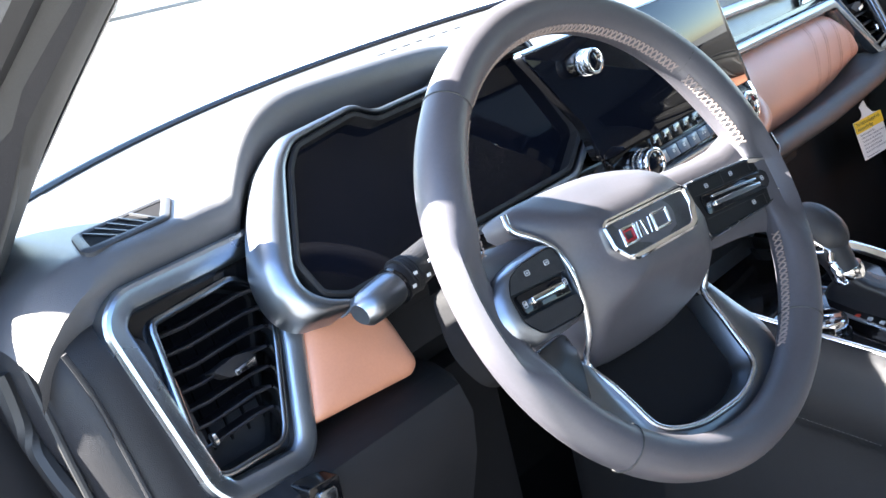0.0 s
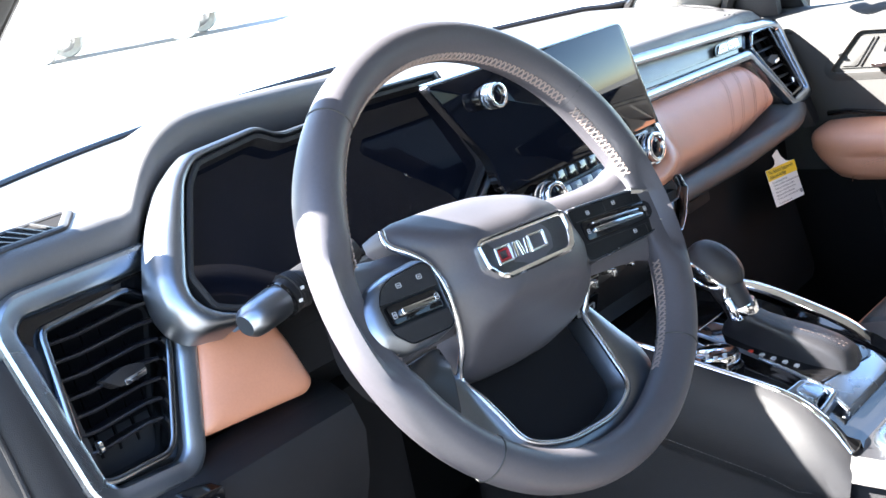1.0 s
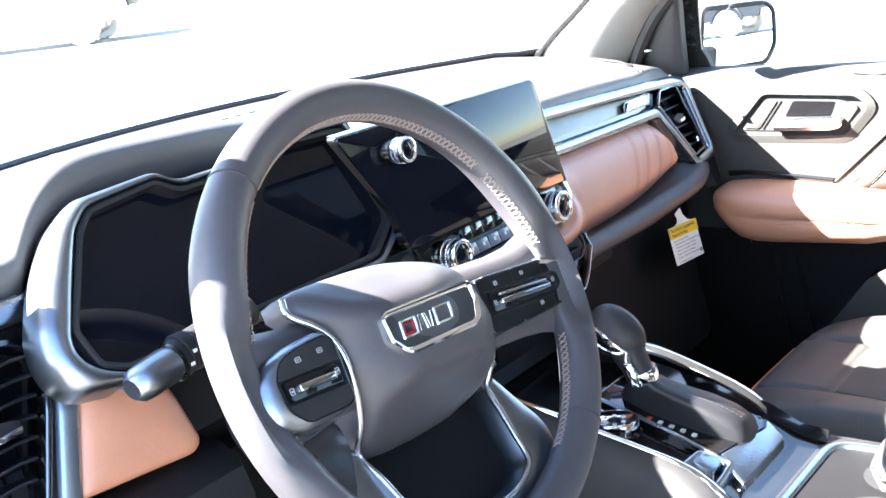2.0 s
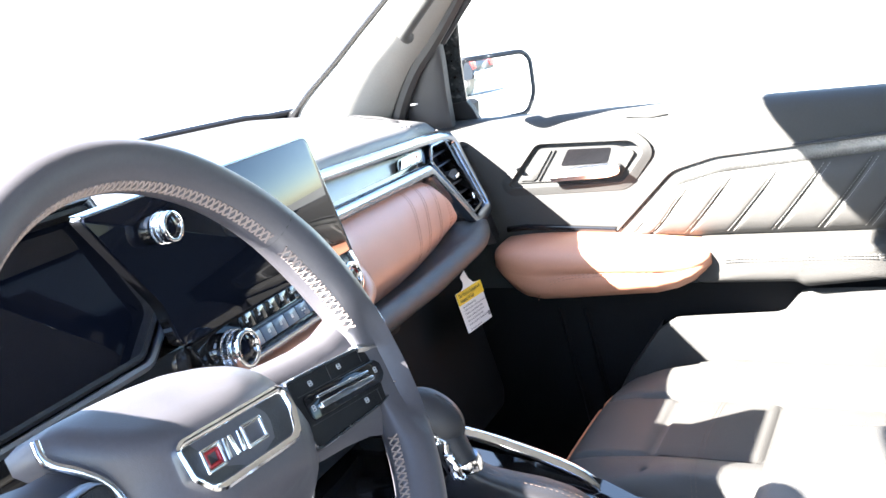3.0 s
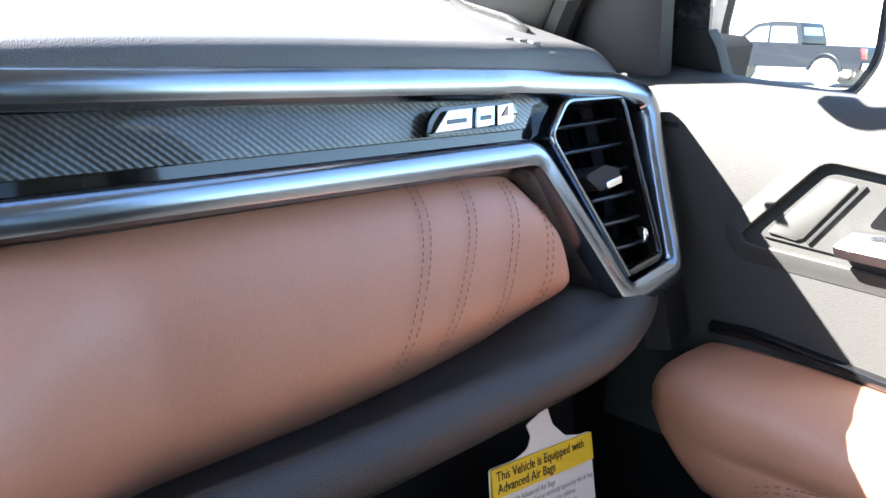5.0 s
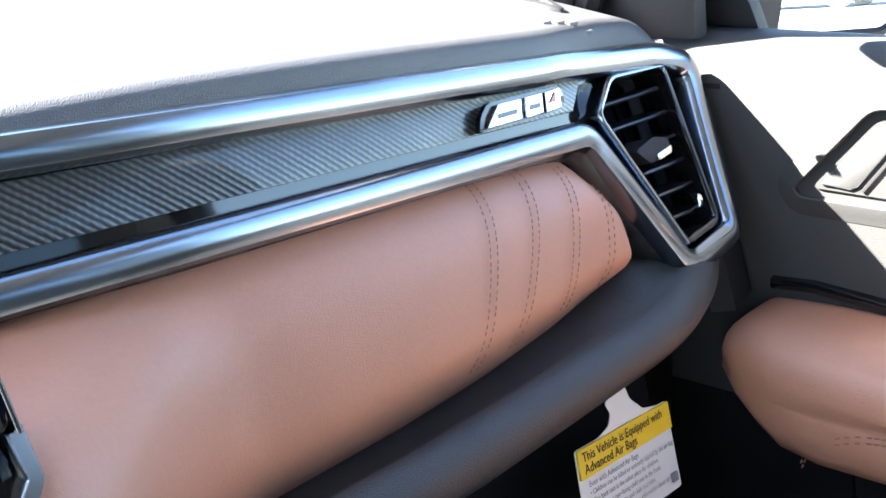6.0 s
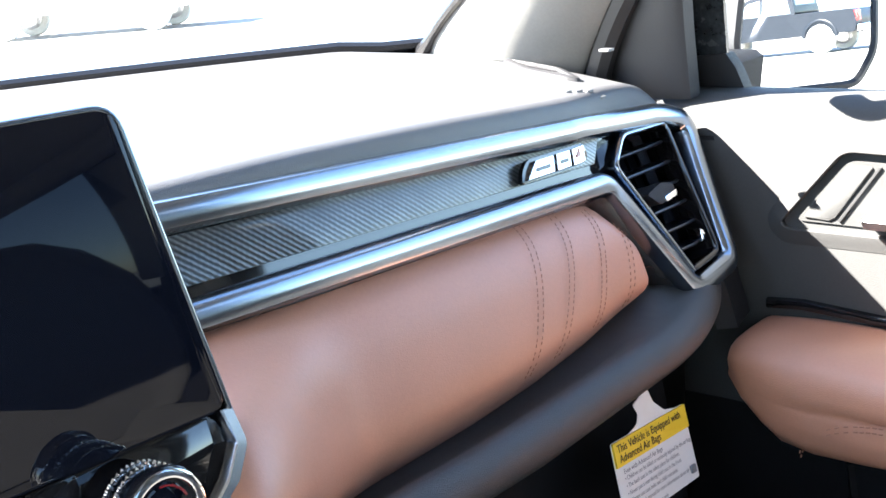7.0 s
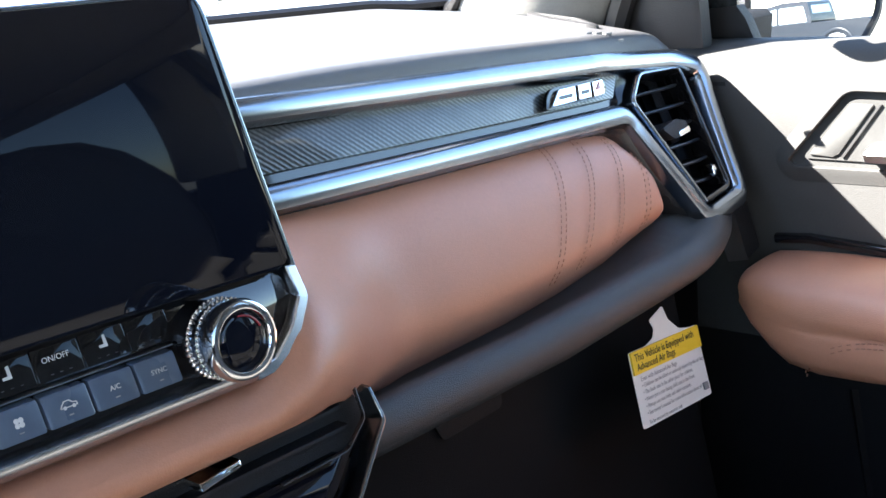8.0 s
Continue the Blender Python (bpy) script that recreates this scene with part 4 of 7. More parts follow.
for deg in (37.5, 133.5, -45.0, -131.5):
    q = radians(deg)
    part("seam", tube([rim_point(q, 0.0174 * math.cos(p), 0.0189 * math.sin(p)) for p in (2 * math.pi * j / 18 for j in range(18))], 0.0007, 5, closed=True), BLACK_INK, wheel, "black leather seam")
# baseball stitching on the rim's inner side
for a0, a1 in ((39, 131), (8, 35), (-57, -20), (136, 172), (-172, -138)):
    g = bmesh.new()
    n = int((a1 - a0) / 1.7)
    for k in range(n):
        q0, q1 = radians(a0 + (a1 - a0) * k / n), radians(a0 + (a1 - a0) * (k + 0.75) / n)
        for s in (-1, 1):
            pts = []
            for u in (0.0, 0.25, 0.5, 0.75, 1.0):
                q, d = q0 + (q1 - q0) * u, (0.005 if a0 > 0 else -0.001) + 0.0042 * s * (1 - 2 * u)
                deg = math.degrees(q)
                grip = 1.0 + 0.10 * (math.exp(-((deg - 25) / 14) ** 2) + math.exp(-((deg - 155) / 14) ** 2))
                pts.append(rim_point(q, -grip * 0.0173 * math.sqrt(1 - (d / (0.0185 * grip)) ** 2) - 0.0003, d))
            tube(pts, 0.00072, 5, bm=g)
    part("stitching", g, RIM_THREAD, wheel, "cross stitching in tan thread")


def around(poly, hub_a, hub_b, n):
    """n points of the polygon, at even angles round the hub."""
    out = []
    for q in np.linspace(0, 2 * math.pi, n, endpoint=False):
        c, e, far = math.cos(q), math.sin(q), 0.0
        for (ax, az), (bx, bz) in zip(poly, poly[1:] + poly[:1]):
            ex, ez = bx - ax, bz - az
            det = ex * e - ez * c
            if abs(det) > 1e-9:
                r = (ex * (az - hub_b) - ez * (ax - hub_a)) / det
                u = (c * (az - hub_b) - e * (ax - hub_a)) / det
                if r > far and -1e-6 <= u <= 1 + 1e-6:
                    far = r
        out.append((hub_a + far * c, hub_b + far * e))
    return out


# airbag cover: a level middle, a chamfer above and an undercut foot
LIP_L = ((-0.1145, 0.0470, -0.012), (-0.1165, 0.0345, -0.009), (-0.1050, 0.0228, -0.004), (-0.0950, 0.0101, -0.001), (-0.0908, -0.0050, 0.000), (-0.0893, -0.0190, -0.0015), (-0.0862, -0.0380, -0.0085), (-0.0838, -0.0585, -0.020), (-0.0810, -0.0780, -0.038))
hub = [(0.068, 0.031), (0.0775, 0.012), (0.0835, -0.006), (0.0875, -0.024), (0.0885, -0.044), (0.082, -0.060), (0.071, -0.073), (0.032, -0.084), (-0.008, -0.0865), (-0.046, -0.0865), (-0.066, -0.084)] + [(a + 0.0045, b) for a, b, d in LIP_L[::-1]] + [(-0.105, 0.0515), (-0.071, 0.053), (-0.036, 0.0535), (-0.002, 0.052), (0.029, 0.0465), (0.052, 0.040)]


def cover_edge(b):              # depth of the cover's rim along b
    return float(np.interp(b, (-0.087, -0.0585, -0.038, -0.019, 0.010, 0.0228, 0.0345, 0.054), (-0.048, -0.024, -0.0125, -0.0055, -0.005, -0.008, -0.0125, -0.017)))


def cover_d(b):                 # height of the cover's middle along b
    foot = max(0.0, -b - 0.030)
    return 0.0175 - 0.93 * max(0.0, b - 0.0165) - 1.10 * foot * min(1.0, foot / 0.02)


hub_s = around(rounded(hub, 0.008, 3), -0.005, -0.012, 72)
rows = [[rim_at(a, b, cover_edge(b) - 0.03) for a, b in hub_s]]
for u in (1.0, 0.985, 0.955, 0.91, 0.85, 0.76, 0.66, 0.55, 0.42, 0.28, 0.12):
    f = 1 - u ** 3.4
    rows.append([rim_at(-0.005 + (a + 0.005) * u, -0.012 + (b + 0.012) * u, min(cover_d(-0.012 + (b + 0.012) * u), cover_edge(b) * (1 - f) + 0.0175 * f) - 0.003 * u ** 24) for a, b in hub_s])
part("airbag_cover", loft(rows, wrap=True, caps=True), WHEEL_LEATHER, wheel, "charcoal soft airbag cover", angle=60)


def badge_at(a, b, d=0.0):      # the emblem's own plane
    return rim_at(a, b, d + 0.0155 - 0.05 * b)


hexagon = [(-0.0585, 0.0080), (-0.0530, 0.0112), (0.0445, 0.0130), (0.0500, 0.0090), (0.0500, -0.0040), (0.0425, -0.0190), (0.0350, -0.0222), (-0.0400, -0.0242), (-0.0480, -0.0218), (-0.0585, -0.0110)]
emblem = part("emblem_frame", ribbon(rounded(hexagon, 0.003, 3), badge_at, [(-0.0050, -0.010), (-0.0046, 0.0014), (-0.0036, 0.0032), (-0.0008, 0.0044), (0.0008, 0.0030), (0.0010, -0.010)], closed=True), BRIGHT, wheel, "chrome six-sided emblem frame")
part("emblem_plate", prism(rounded(hexagon, 0.004, 3), badge_at, -0.010, 0.0010), SOFT_PLASTIC, emblem, "charcoal emblem plate")


# the maker's mark, drawn as plain slanted shapes in chrome and red
def mark_ring(pts, wide, high, mat, label, lift=0.0):
    part("mark_outline", ribbon(rounded([(a + 0.16 * b, b) for a, b in pts], 0.0008, 2), lambda a, b, d: badge_at(a, b, d + 0.0012 + lift), mould(wide, high, -0.001), closed=True), mat, emblem, label)


mark_ring([(a, b - 0.0025) for a, b in ((-0.0430, -0.0095), (-0.0270, -0.0090), (-0.0270, 0.0035), (-0.0430, 0.0030))], 0.0013, 0.0026, BRIGHT, "chrome outline block")
mark_ring([(a, b - 0.0025) for a, b in ((-0.0405, -0.0070), (-0.0295, -0.0066), (-0.0295, 0.0010), (-0.0405, 0.0006))], 0.0011, 0.0022, RED, "red enamel outline block")
for a0, lean in ((-0.0235, 0.25), (-0.0165, -0.10), (-0.0095, 0.25)):
    bar = [(a0 - 0.0016 - lean * 0.004, -0.0112), (a0 + 0.0016 - lean * 0.004, -0.0112), (a0 + 0.0022 + lean * 0.006, 0.0012), (a0 - 0.0010 + lean * 0.006, 0.0012)]
    part("mark_bar", prism(bar, lambda a, b, d: badge_at(a, b, d + 0.0012), -0.001, 0.0024, 0.0005), BRIGHT, emblem, "chrome slanted bar", smooth=False)
mark_ring([(a, b - 0.0025) for a, b in ((-0.0035, -0.0085), (0.0150, -0.0080), (0.0150, 0.0045), (-0.0035, 0.0040))], 0.0013, 0.0026, BRIGHT, "chrome outline block")

# leather spokes behind the switch pods
for s in (-1, 1):
    rows = []
    for a, hi, lo, d0, d1 in ((0.066, 0.032, -0.046, -0.038, -0.018), (0.085, 0.0315, -0.046, -0.034, -0.014), (0.10, 0.0305, -0.047, -0.030, -0.011), (0.125, 0.0300, -0.048, -0.026, -0.008), (0.15, 0.0320, -0.051, -0.022, -0.006), (0.170, 0.0390, -0.058, -0.017, -0.002), (0.186, 0.0500, -0.070, -0.012, 0.000)):
        m_ = (hi + lo) / 2
        rows.append([rim_at(s * a, b, d) for b, d in ((hi, (d0 + d1) / 2 - 0.006), (hi - 0.003, d1 - 0.007), (hi - 0.010, d1 - 0.002), (hi - 0.018, d1), (m_, d1 + 0.001), (lo + 0.014, d1), (lo + 0.005, d1 - 0.004), (lo, (d0 + d1) / 2), (lo + 0.01, d0), (m_, d0 - 0.004), (hi - 0.01, d0))])
    part("spoke", loft(rows, wrap=True, caps=True), WHEEL_LEATHER, wheel, "black leather spoke", angle=60)


def key_symbol(a, b, w, h, d, owner):
    g = bmesh.new()
    ribbon(rounded([(a - w, b - h), (a + w, b - h), (a + w, b + h), (a - w, b + h)], 0.0007, 2), lambda p, q, e: rim_at(p, q, e + d), mould(0.00035, 0.0004, -0.0006), closed=True, bm=g)
    prism([(a - w * 0.45, b - h * 0.4), (a + w * 0.45, b - h * 0.4), (a + w * 0.45, b + h * 0.4), (a - w * 0.45, b + h * 0.4)], lambda p, q, e: rim_at(p, q, e + d), -0.0006, 0.0003, bm=g)
    part("symbol", g, GREY_INK, owner, "grey symbol bar")


# left pod: a broad satin bezel round three keys and a chrome roller
outer = [(-0.0990, 0.0085), (-0.1100, 0.0175), (-0.1417, 0.0135), (-0.1610, 0.0085), (-0.1765, -0.0055), (-0.1800, -0.0197), (-0.1750, -0.0355), (-0.1568, -0.0470), (-0.1187, -0.0455), (-0.1010, -0.0400)]
inner = [(-0.1030, 0.0080), (-0.1100, 0.0125), (-0.1440, 0.0090), (-0.1565, 0.0040), (-0.1640, -0.0080), (-0.1625, -0.0280), (-0.1500, -0.0410), (-0.1100, -0.0405), (-0.1040, -0.0370)]
ro, ri = around(rounded(outer, 0.005, 3), -0.135, -0.015, 72), around(rounded(inner, 0.005, 3), -0.135, -0.015, 72)
rows = [[rim_at(*(Vector(p) * (1 - u) + Vector(q) * u), d) for p, q in zip(ri, ro)] for u, d in ((0.0, -0.006), (0.0, 0.0085), (0.12, 0.0098), (0.45, 0.0085), (0.85, 0.0045), (1.0, 0.0005), (1.0, -0.014))]
bezel_l = part("switch_bezel", loft([[r[k % 72] for r in rows] for k in range(73)]), SATIN_SOFT, wheel, "satin chrome switch surround", angle=35)
keys_l = around(rounded([(-0.135 + (a + 0.135) * 0.985, -0.015 + (b + 0.015) * 0.985) for a, b in inner], 0.004, 3), -0.135, -0.015, 96)


def band(lo, hi):
    pts = [(a, min(hi, max(lo, b))) for a, b in keys_l]
    return [p for k, p in enumerate(pts) if (Vector(p) - Vector(pts[k - 1])).length > 1e-5]


part("switch_base", prism(band(-1, 1), rim_at, -0.004, 0.0035), RUBBER, bezel_l)
part("upper_key", prism(band(-0.0075, 1), rim_at, -0.002, 0.0092, 0.0012), HARD_PLASTIC, bezel_l, "black upper key")
part("lower_key", prism(band(-1, -0.0260), rim_at, -0.002, 0.0092, 0.0012), HARD_PLASTIC, bezel_l, "black lower key")
part("roller_key", prism([(a, b) for a, b in rounded([(-0.1575, -0.0092), (-0.1080, -0.0092), (-0.1050, -0.0240), (-0.1560, -0.0240)], 0.003, 3)], rim_at, -0.002, 0.0076, 0.0008), GLOSS, bezel_l, "gloss black roller key")
part("roller", prism(rounded([(-0.1480, -0.0140), (-0.1130, -0.0140), (-0.1130, -0.0196), (-0.1480, -0.0196)], 0.0020, 3), rim_at, 0.004, 0.0118, 0.0018, 3), BRIGHT, bezel_l, "bright chrome scroll bar")
for a, b in ((-0.1395, 0.0020), (-0.1180, 0.0030)):
    key_symbol(a, b, 0.0022, 0.0016, 0.0093, bezel_l)
for a, b in ((-0.1530, -0.0170), (-0.1085, -0.0150)):
    key_symbol(a, b, 0.0017, 0.0022, 0.0077, bezel_l)

# right pod: a gloss panel with a double roller, chrome at its outer end
def pod_at(a, b, d=0.0):
    return rim_at(a, b, d - 0.0045)


panel_r = [(0.0700, 0.0112), (0.0790, 0.0112), (0.1620, 0.0090), (0.1860, 0.0042), (0.1945, -0.0010), (0.1895, -0.0240), (0.1800, -0.0302), (0.1590, -0.0338), (0.0760, -0.0370), (0.0690, -0.0350)]
bezel_r = part("switch_bezel", ribbon(rounded(panel_r, 0.004, 3), pod_at, mould(0.0014, 0.0086, -0.014), closed=True), DARK_SATIN, wheel, "slim dark satin switch surround")
part("bezel_edge", ribbon([(0.0800, 0.0120), (0.1210, 0.0110), (0.1615, 0.0098)], pod_at, mould(0.0007, 0.0094, -0.004)), SILVER, bezel_r, "thin silver edge of the surround")
part("bezel_end", ribbon(rounded([(0.1620, 0.0096), (0.1850, 0.0046), (0.1925, -0.0008), (0.1880, -0.0235), (0.1835, -0.0275)], 0.003, 4, closed=False), pod_at, [(-0.0040, -0.006), (-0.0038, 0.0084), (-0.0012, 0.0104), (0.0020, 0.0090), (0.0026, -0.006)]), SILVER, bezel_r, "bright chrome end of the surround")
part("switch_pad", prism(rounded([(0.1325 + (a - 0.1325) * 0.985, -0.0125 + (b + 0.0125) * 0.955) for a, b in panel_r], 0.004, 3), pod_at, -0.006, 0.0076, 0.0014, 3), LOW_PLASTIC, bezel_r, "black thumb switch pad")
for hi, lo in ((-0.0006, -0.0010), (-0.0215, -0.0219)):
    part("key_gap", prism([(0.0760, hi), (0.1640, hi - 0.002), (0.1640, lo - 0.002), (0.0760, lo)], pod_at, 0.004, 0.0079), RUBBER, bezel_r, smooth=False)
for a0, a1, hi, lo in ((0.1195, 0.1199, 0.0095, -0.0010), (0.1615, 0.1619, 0.0080, -0.0010), (0.1615, 0.1619, -0.0235, -0.0325)):
    part("key_gap", prism([(a0, hi), (a1, hi), (a1 - 0.001, lo), (a0 - 0.001, lo)], pod_at, 0.004, 0.0079), RUBBER, bezel_r, smooth=False)
part("roller_well", prism(rounded([(0.0790, -0.0020), (0.1760, -0.0040), (0.1800, -0.0120), (0.1740, -0.0205), (0.0790, -0.0200)], 0.005, 3), pod_at, 0.004, 0.0090, 0.0008), GLOSS, bezel_r, "gloss black roller band")
part("roller", prism(rounded([(0.0925, -0.0052), (0.1590, -0.0082), (0.1590, -0.0102), (0.0925, -0.0074)], 0.0008, 3), pod_at, 0.004, 0.0106, 0.0007, 3), BRIGHT, bezel_r, "bright chrome scroll bar")
part("roller", prism(rounded([(0.0905, -0.0106), (0.1270, -0.0116), (0.1600, -0.0126), (0.1600, -0.0166), (0.1270, -0.0160), (0.0905, -0.0150)], 0.0016, 3), pod_at, 0.004, 0.0122, 0.0016, 3), BRIGHT, bezel_r, "bright chrome scroll bar")
for a, b in ((0.0950, 0.0036), (0.1330, 0.0042), (0.1440, -0.0265)):
    key_symbol(a, b, 0.0018, 0.0016, 0.0034, bezel_r)
for a, b in ((0.1690, -0.0110), (0.0845, -0.0120)):
    key_symbol(a, b, 0.0016, 0.0018, 0.0046, bezel_r)


# lower spoke: a broad satin U that ramps from the hub to the rim
U_IN = ((0.0800, -0.0760), (0.0760, -0.1000), (0.0725, -0.1200), (0.0695, -0.1370), (0.0630, -0.1455), (0.0510, -0.1515), (0.0360, -0.1560), (0.0180, -0.1585))
U_OUT = ((0.0960, -0.0690), (0.1080, -0.0970), (0.1160, -0.1170), (0.1150, -0.1360), (0.1040, -0.1500), (0.0850, -0.1630), (0.0560, -0.1735), (0.0230, -0.1775))


def ramp_d(b):
    return -0.040 - 0.35 * (b + 0.075)


u_rows = []
for (a0, b0), (a1, b1) in [(p, q) for p, q in zip(U_IN, U_OUT)] + [((-p[0], p[1]), (-q[0], q[1])) for p, q in zip(U_IN[::-1], U_OUT[::-1])]:
    d0 = ramp_d(b0)
    u_rows.append([rim_at(a0 * 0.985, b0 + 0.001, d0 - 0.022), rim_at(a0, b0, d0 - 0.001)] + [rim_at(a0 + (a1 - a0) * u, b0 + (b1 - b0) * u, d0 + h) for u, h in ((0.07, 0.0016), (0.35, 0.0022), (0.7, 0.0012), (0.95, -0.002), (1.0, -0.022))])
smooth_rows = []
for k in range(len(u_rows[0])):
    smooth_rows.append(smooth_path([r[k] for r in u_rows], 4))
part("lower_trim", loft(smooth_rows), SATIN_SOFT, wheel, "dark satin lower spoke trim", angle=50)
lip = smooth_path(list(LIP_L)
                  + [(-a, b, ramp_d(b) + 0.0012) for a, b in U_IN[1:]] + [(a, b, ramp_d(b) + 0.0012) for a, b in U_IN[::-1]] + [(0.0850, -0.0640, -0.034), (0.0915, -0.0480, -0.026), (0.0915, -0.0330, -0.018)], 5)
part("lower_chrome", tube([rim_at(a, b, d) for a, b, d in lip], 0.0026, 10), SILVER, wheel, "bright chrome edge from the cover to the lower spoke")
part("spoke_panel", prism(rounded([(-0.094, -0.048), (-0.140, -0.054), (-0.146, -0.070), (-0.138, -0.094), (-0.122, -0.116), (-0.110, -0.130), (-0.106, -0.104), (-0.090, -0.070)], 0.006, 3), lambda a, b, d: rim_at(a, b, max(ramp_d(b), -0.034) + 0.003 + d - 0.10 * max(0.0, -a - 0.10)), -0.012, 0.0, 0.002), DARK_SATIN, wheel, "dark satin panel beside the lower spoke")
part("lower_web", prism([(a * 0.97, b) for a, b in U_IN] + [(-a * 0.97, b) for a, b in U_IN[::-1]], lambda a, b, d: rim_at(a, b, ramp_d(b) - 0.021 + d), -0.004, 0.0), LOW_PLASTIC, wheel, "black recess behind the lower spoke")

# ---- centre screen, climate strip ----
centre_at = upright(-0.066, 0.18, 1.345)
screen = thing("centre_screen", "large unlit glossy touchscreen standing on the dashboard", "display", (-0.03, -0.06, 1.285))
scr = rounded([(-0.166, 1.289), (0.1375, 1.2865), (0.1195, 1.4130), (-0.228, 1.4160), (-0.171, 1.327)], 0.008, 5)
part("housing", prism(scr, centre_at, -0.010, 0.0, 0.002), GLOSS, screen, "black screen housing")
part("panel", prism([(a * 0.992 - 0.0002, 1.35 + (b - 1.35) * 0.985) for a, b in scr], centre_at, -0.002, 0.0022, 0.001), SCREEN, screen, "dark glossy screen glass")
part("edge", ribbon(rounded([(0.1375, 1.2865), (0.1195, 1.4130), (-0.222, 1.4160)], 0.010, 5, closed=False), centre_at, mould(0.0012, 0.0022, -0.012)), SATIN, screen, "thin bright screen edge")
part("bracket", block((-0.12, -0.05, 1.27), (0.116, 0.06, 1.35), 0.01), HARD_PLASTIC, screen, "black screen mount")
part("shoulder", loft([[Vector((x, 0.03, 1.366)), Vector((x, -0.01, 1.364)), Vector((x, -0.036, 1.352)), Vector((x, -0.04, 1.30))] for x in np.linspace(-0.15, 0.085, 8)]), SOFT_PLASTIC, dash, "charcoal shoulder behind the screen")


def knob(name, place, r, deep, label):
    k = thing(name, label, "knob", place, group="dashboard knobs")
    m = pose(0, 0, 0, 90 - 6, 0, 0)
    part("base", turned([(r * 0.95, -0.012), (r * 0.95, 0.0), (r * 0.86, 0.002), (r * 0.86, deep * 0.2)], m, 32), GLOSS, k, "black base", local=True)
    g = bmesh.new()
    for j in range(44):
        q = 2 * math.pi * j / 44
        for h in (0.30, 0.55):
            c = m @ Vector((r * math.cos(q), r * math.sin(q), deep * h))
            d = (m.to_3x3() @ Vector((math.cos(q), math.sin(q), 0)))
            bmesh.ops.create_icosphere(g, subdivisions=1, radius=r * 0.075, matrix=Matrix.Translation(c))
    part("knurl", g, BRIGHT, k, "beaded chrome grip", local=True)
    part("barrel", turned([(r * 0.94, deep * 0.1), (r * 0.98, deep * 0.2), (r * 0.98, deep * 0.66), (r * 0.94, deep * 0.72)], m, 40), SATIN, k, "satin chrome barrel", local=True)
    part("ring", turned([(r * 0.90, deep * 0.7), (r * 1.03, deep * 0.74), (r * 1.06, deep * 0.86), (r * 1.0, deep * 0.97), (r * 0.9, deep), (r * 0.80, deep * 0.985), (r * 0.75, deep * 0.93), (r * 0.74, deep * 0.8)], m, 40), BRIGHT, k, "bright chrome ring", local=True)
    part("cap", turned([(r * 0.76, deep * 0.7), (r * 0.76, deep * 0.88), (r * 0.7, deep * 0.91), (r * 0.2, deep * 0.93)], m, 32), SCREEN, k, "black glass cap", local=True)
    return k


knob("volume_knob", (-0.158, -0.068, 1.389), 0.0125, 0.020, "small chrome volume knob on the screen's glass")
warm = knob("rotary_knob", (0.0835, -0.082, 1.2685), 0.0168, 0.026, "large chrome climate knob with a dark glass face")
knob("rotary_knob", (-0.1165, -0.082, 1.2685), 0.0168, 0.026, "large chrome climate knob with a dark glass face")
for mat, a0, a1 in ((RED, 20, 95), (BLUE_GREY, 105, 170)):
    m = pose(0, 0, 0, 84, 0, 0)
    part("mark", tube([m @ Vector((0.0105 * math.cos(radians(q)), 0.0105 * math.sin(radians(q)), 0.0240)) for q in range(a0, a1, 8)], 0.0005, 5), mat, warm, "coloured temperature arc", local=True)

strip_at = upright(-0.080, 0.35, 1.262)
keys = thing("control_strip", "piano black climate control strip with two rows of keys", "control strip", (-0.02, -0.07, 1.24))
part("fascia", prism(rounded([(-0.150, 1.2865), (0.131, 1.2865), (0.136, 1.272), (0.112, 1.2475), (-0.14, 1.2485)], 0.006), strip_at, -0.04, 0.0, 0.002), GLOSS, keys, "piano black fascia")
part("lower_chrome", ribbon([(-0.150, 1.2485), (0.100, 1.2478)], strip_at, [(-0.0036, -0.03), (-0.0034, 0.0035), (-0.0024, 0.0048), (0.0010, 0.0074), (0.0030, 0.0076), (0.0036, 0.0060), (0.0038, -0.03)]), SILVER, keys, "satin chrome strip")
part("side_chrome", ribbon(rounded([(0.100, 1.2472), (0.1130, 1.2482), (0.1282, 1.2590), (0.1385, 1.2718), (0.1368, 1.2868)], 0.002, 3, closed=False), strip_at, [(-0.0032, -0.02), (-0.0031, 0.0040), (-0.0024, 0.0052), (0.0022, 0.0056), (0.0030, 0.0046), (0.0032, -0.02)]), SILVER, keys, "bright chrome bracket")
part("divider", ribbon([(-0.095, 1.2706), (0.066, 1.2706)], strip_at, mould(0.0007, 0.0032, -0.002)), SATIN_SOFT, keys, "thin chrome line")
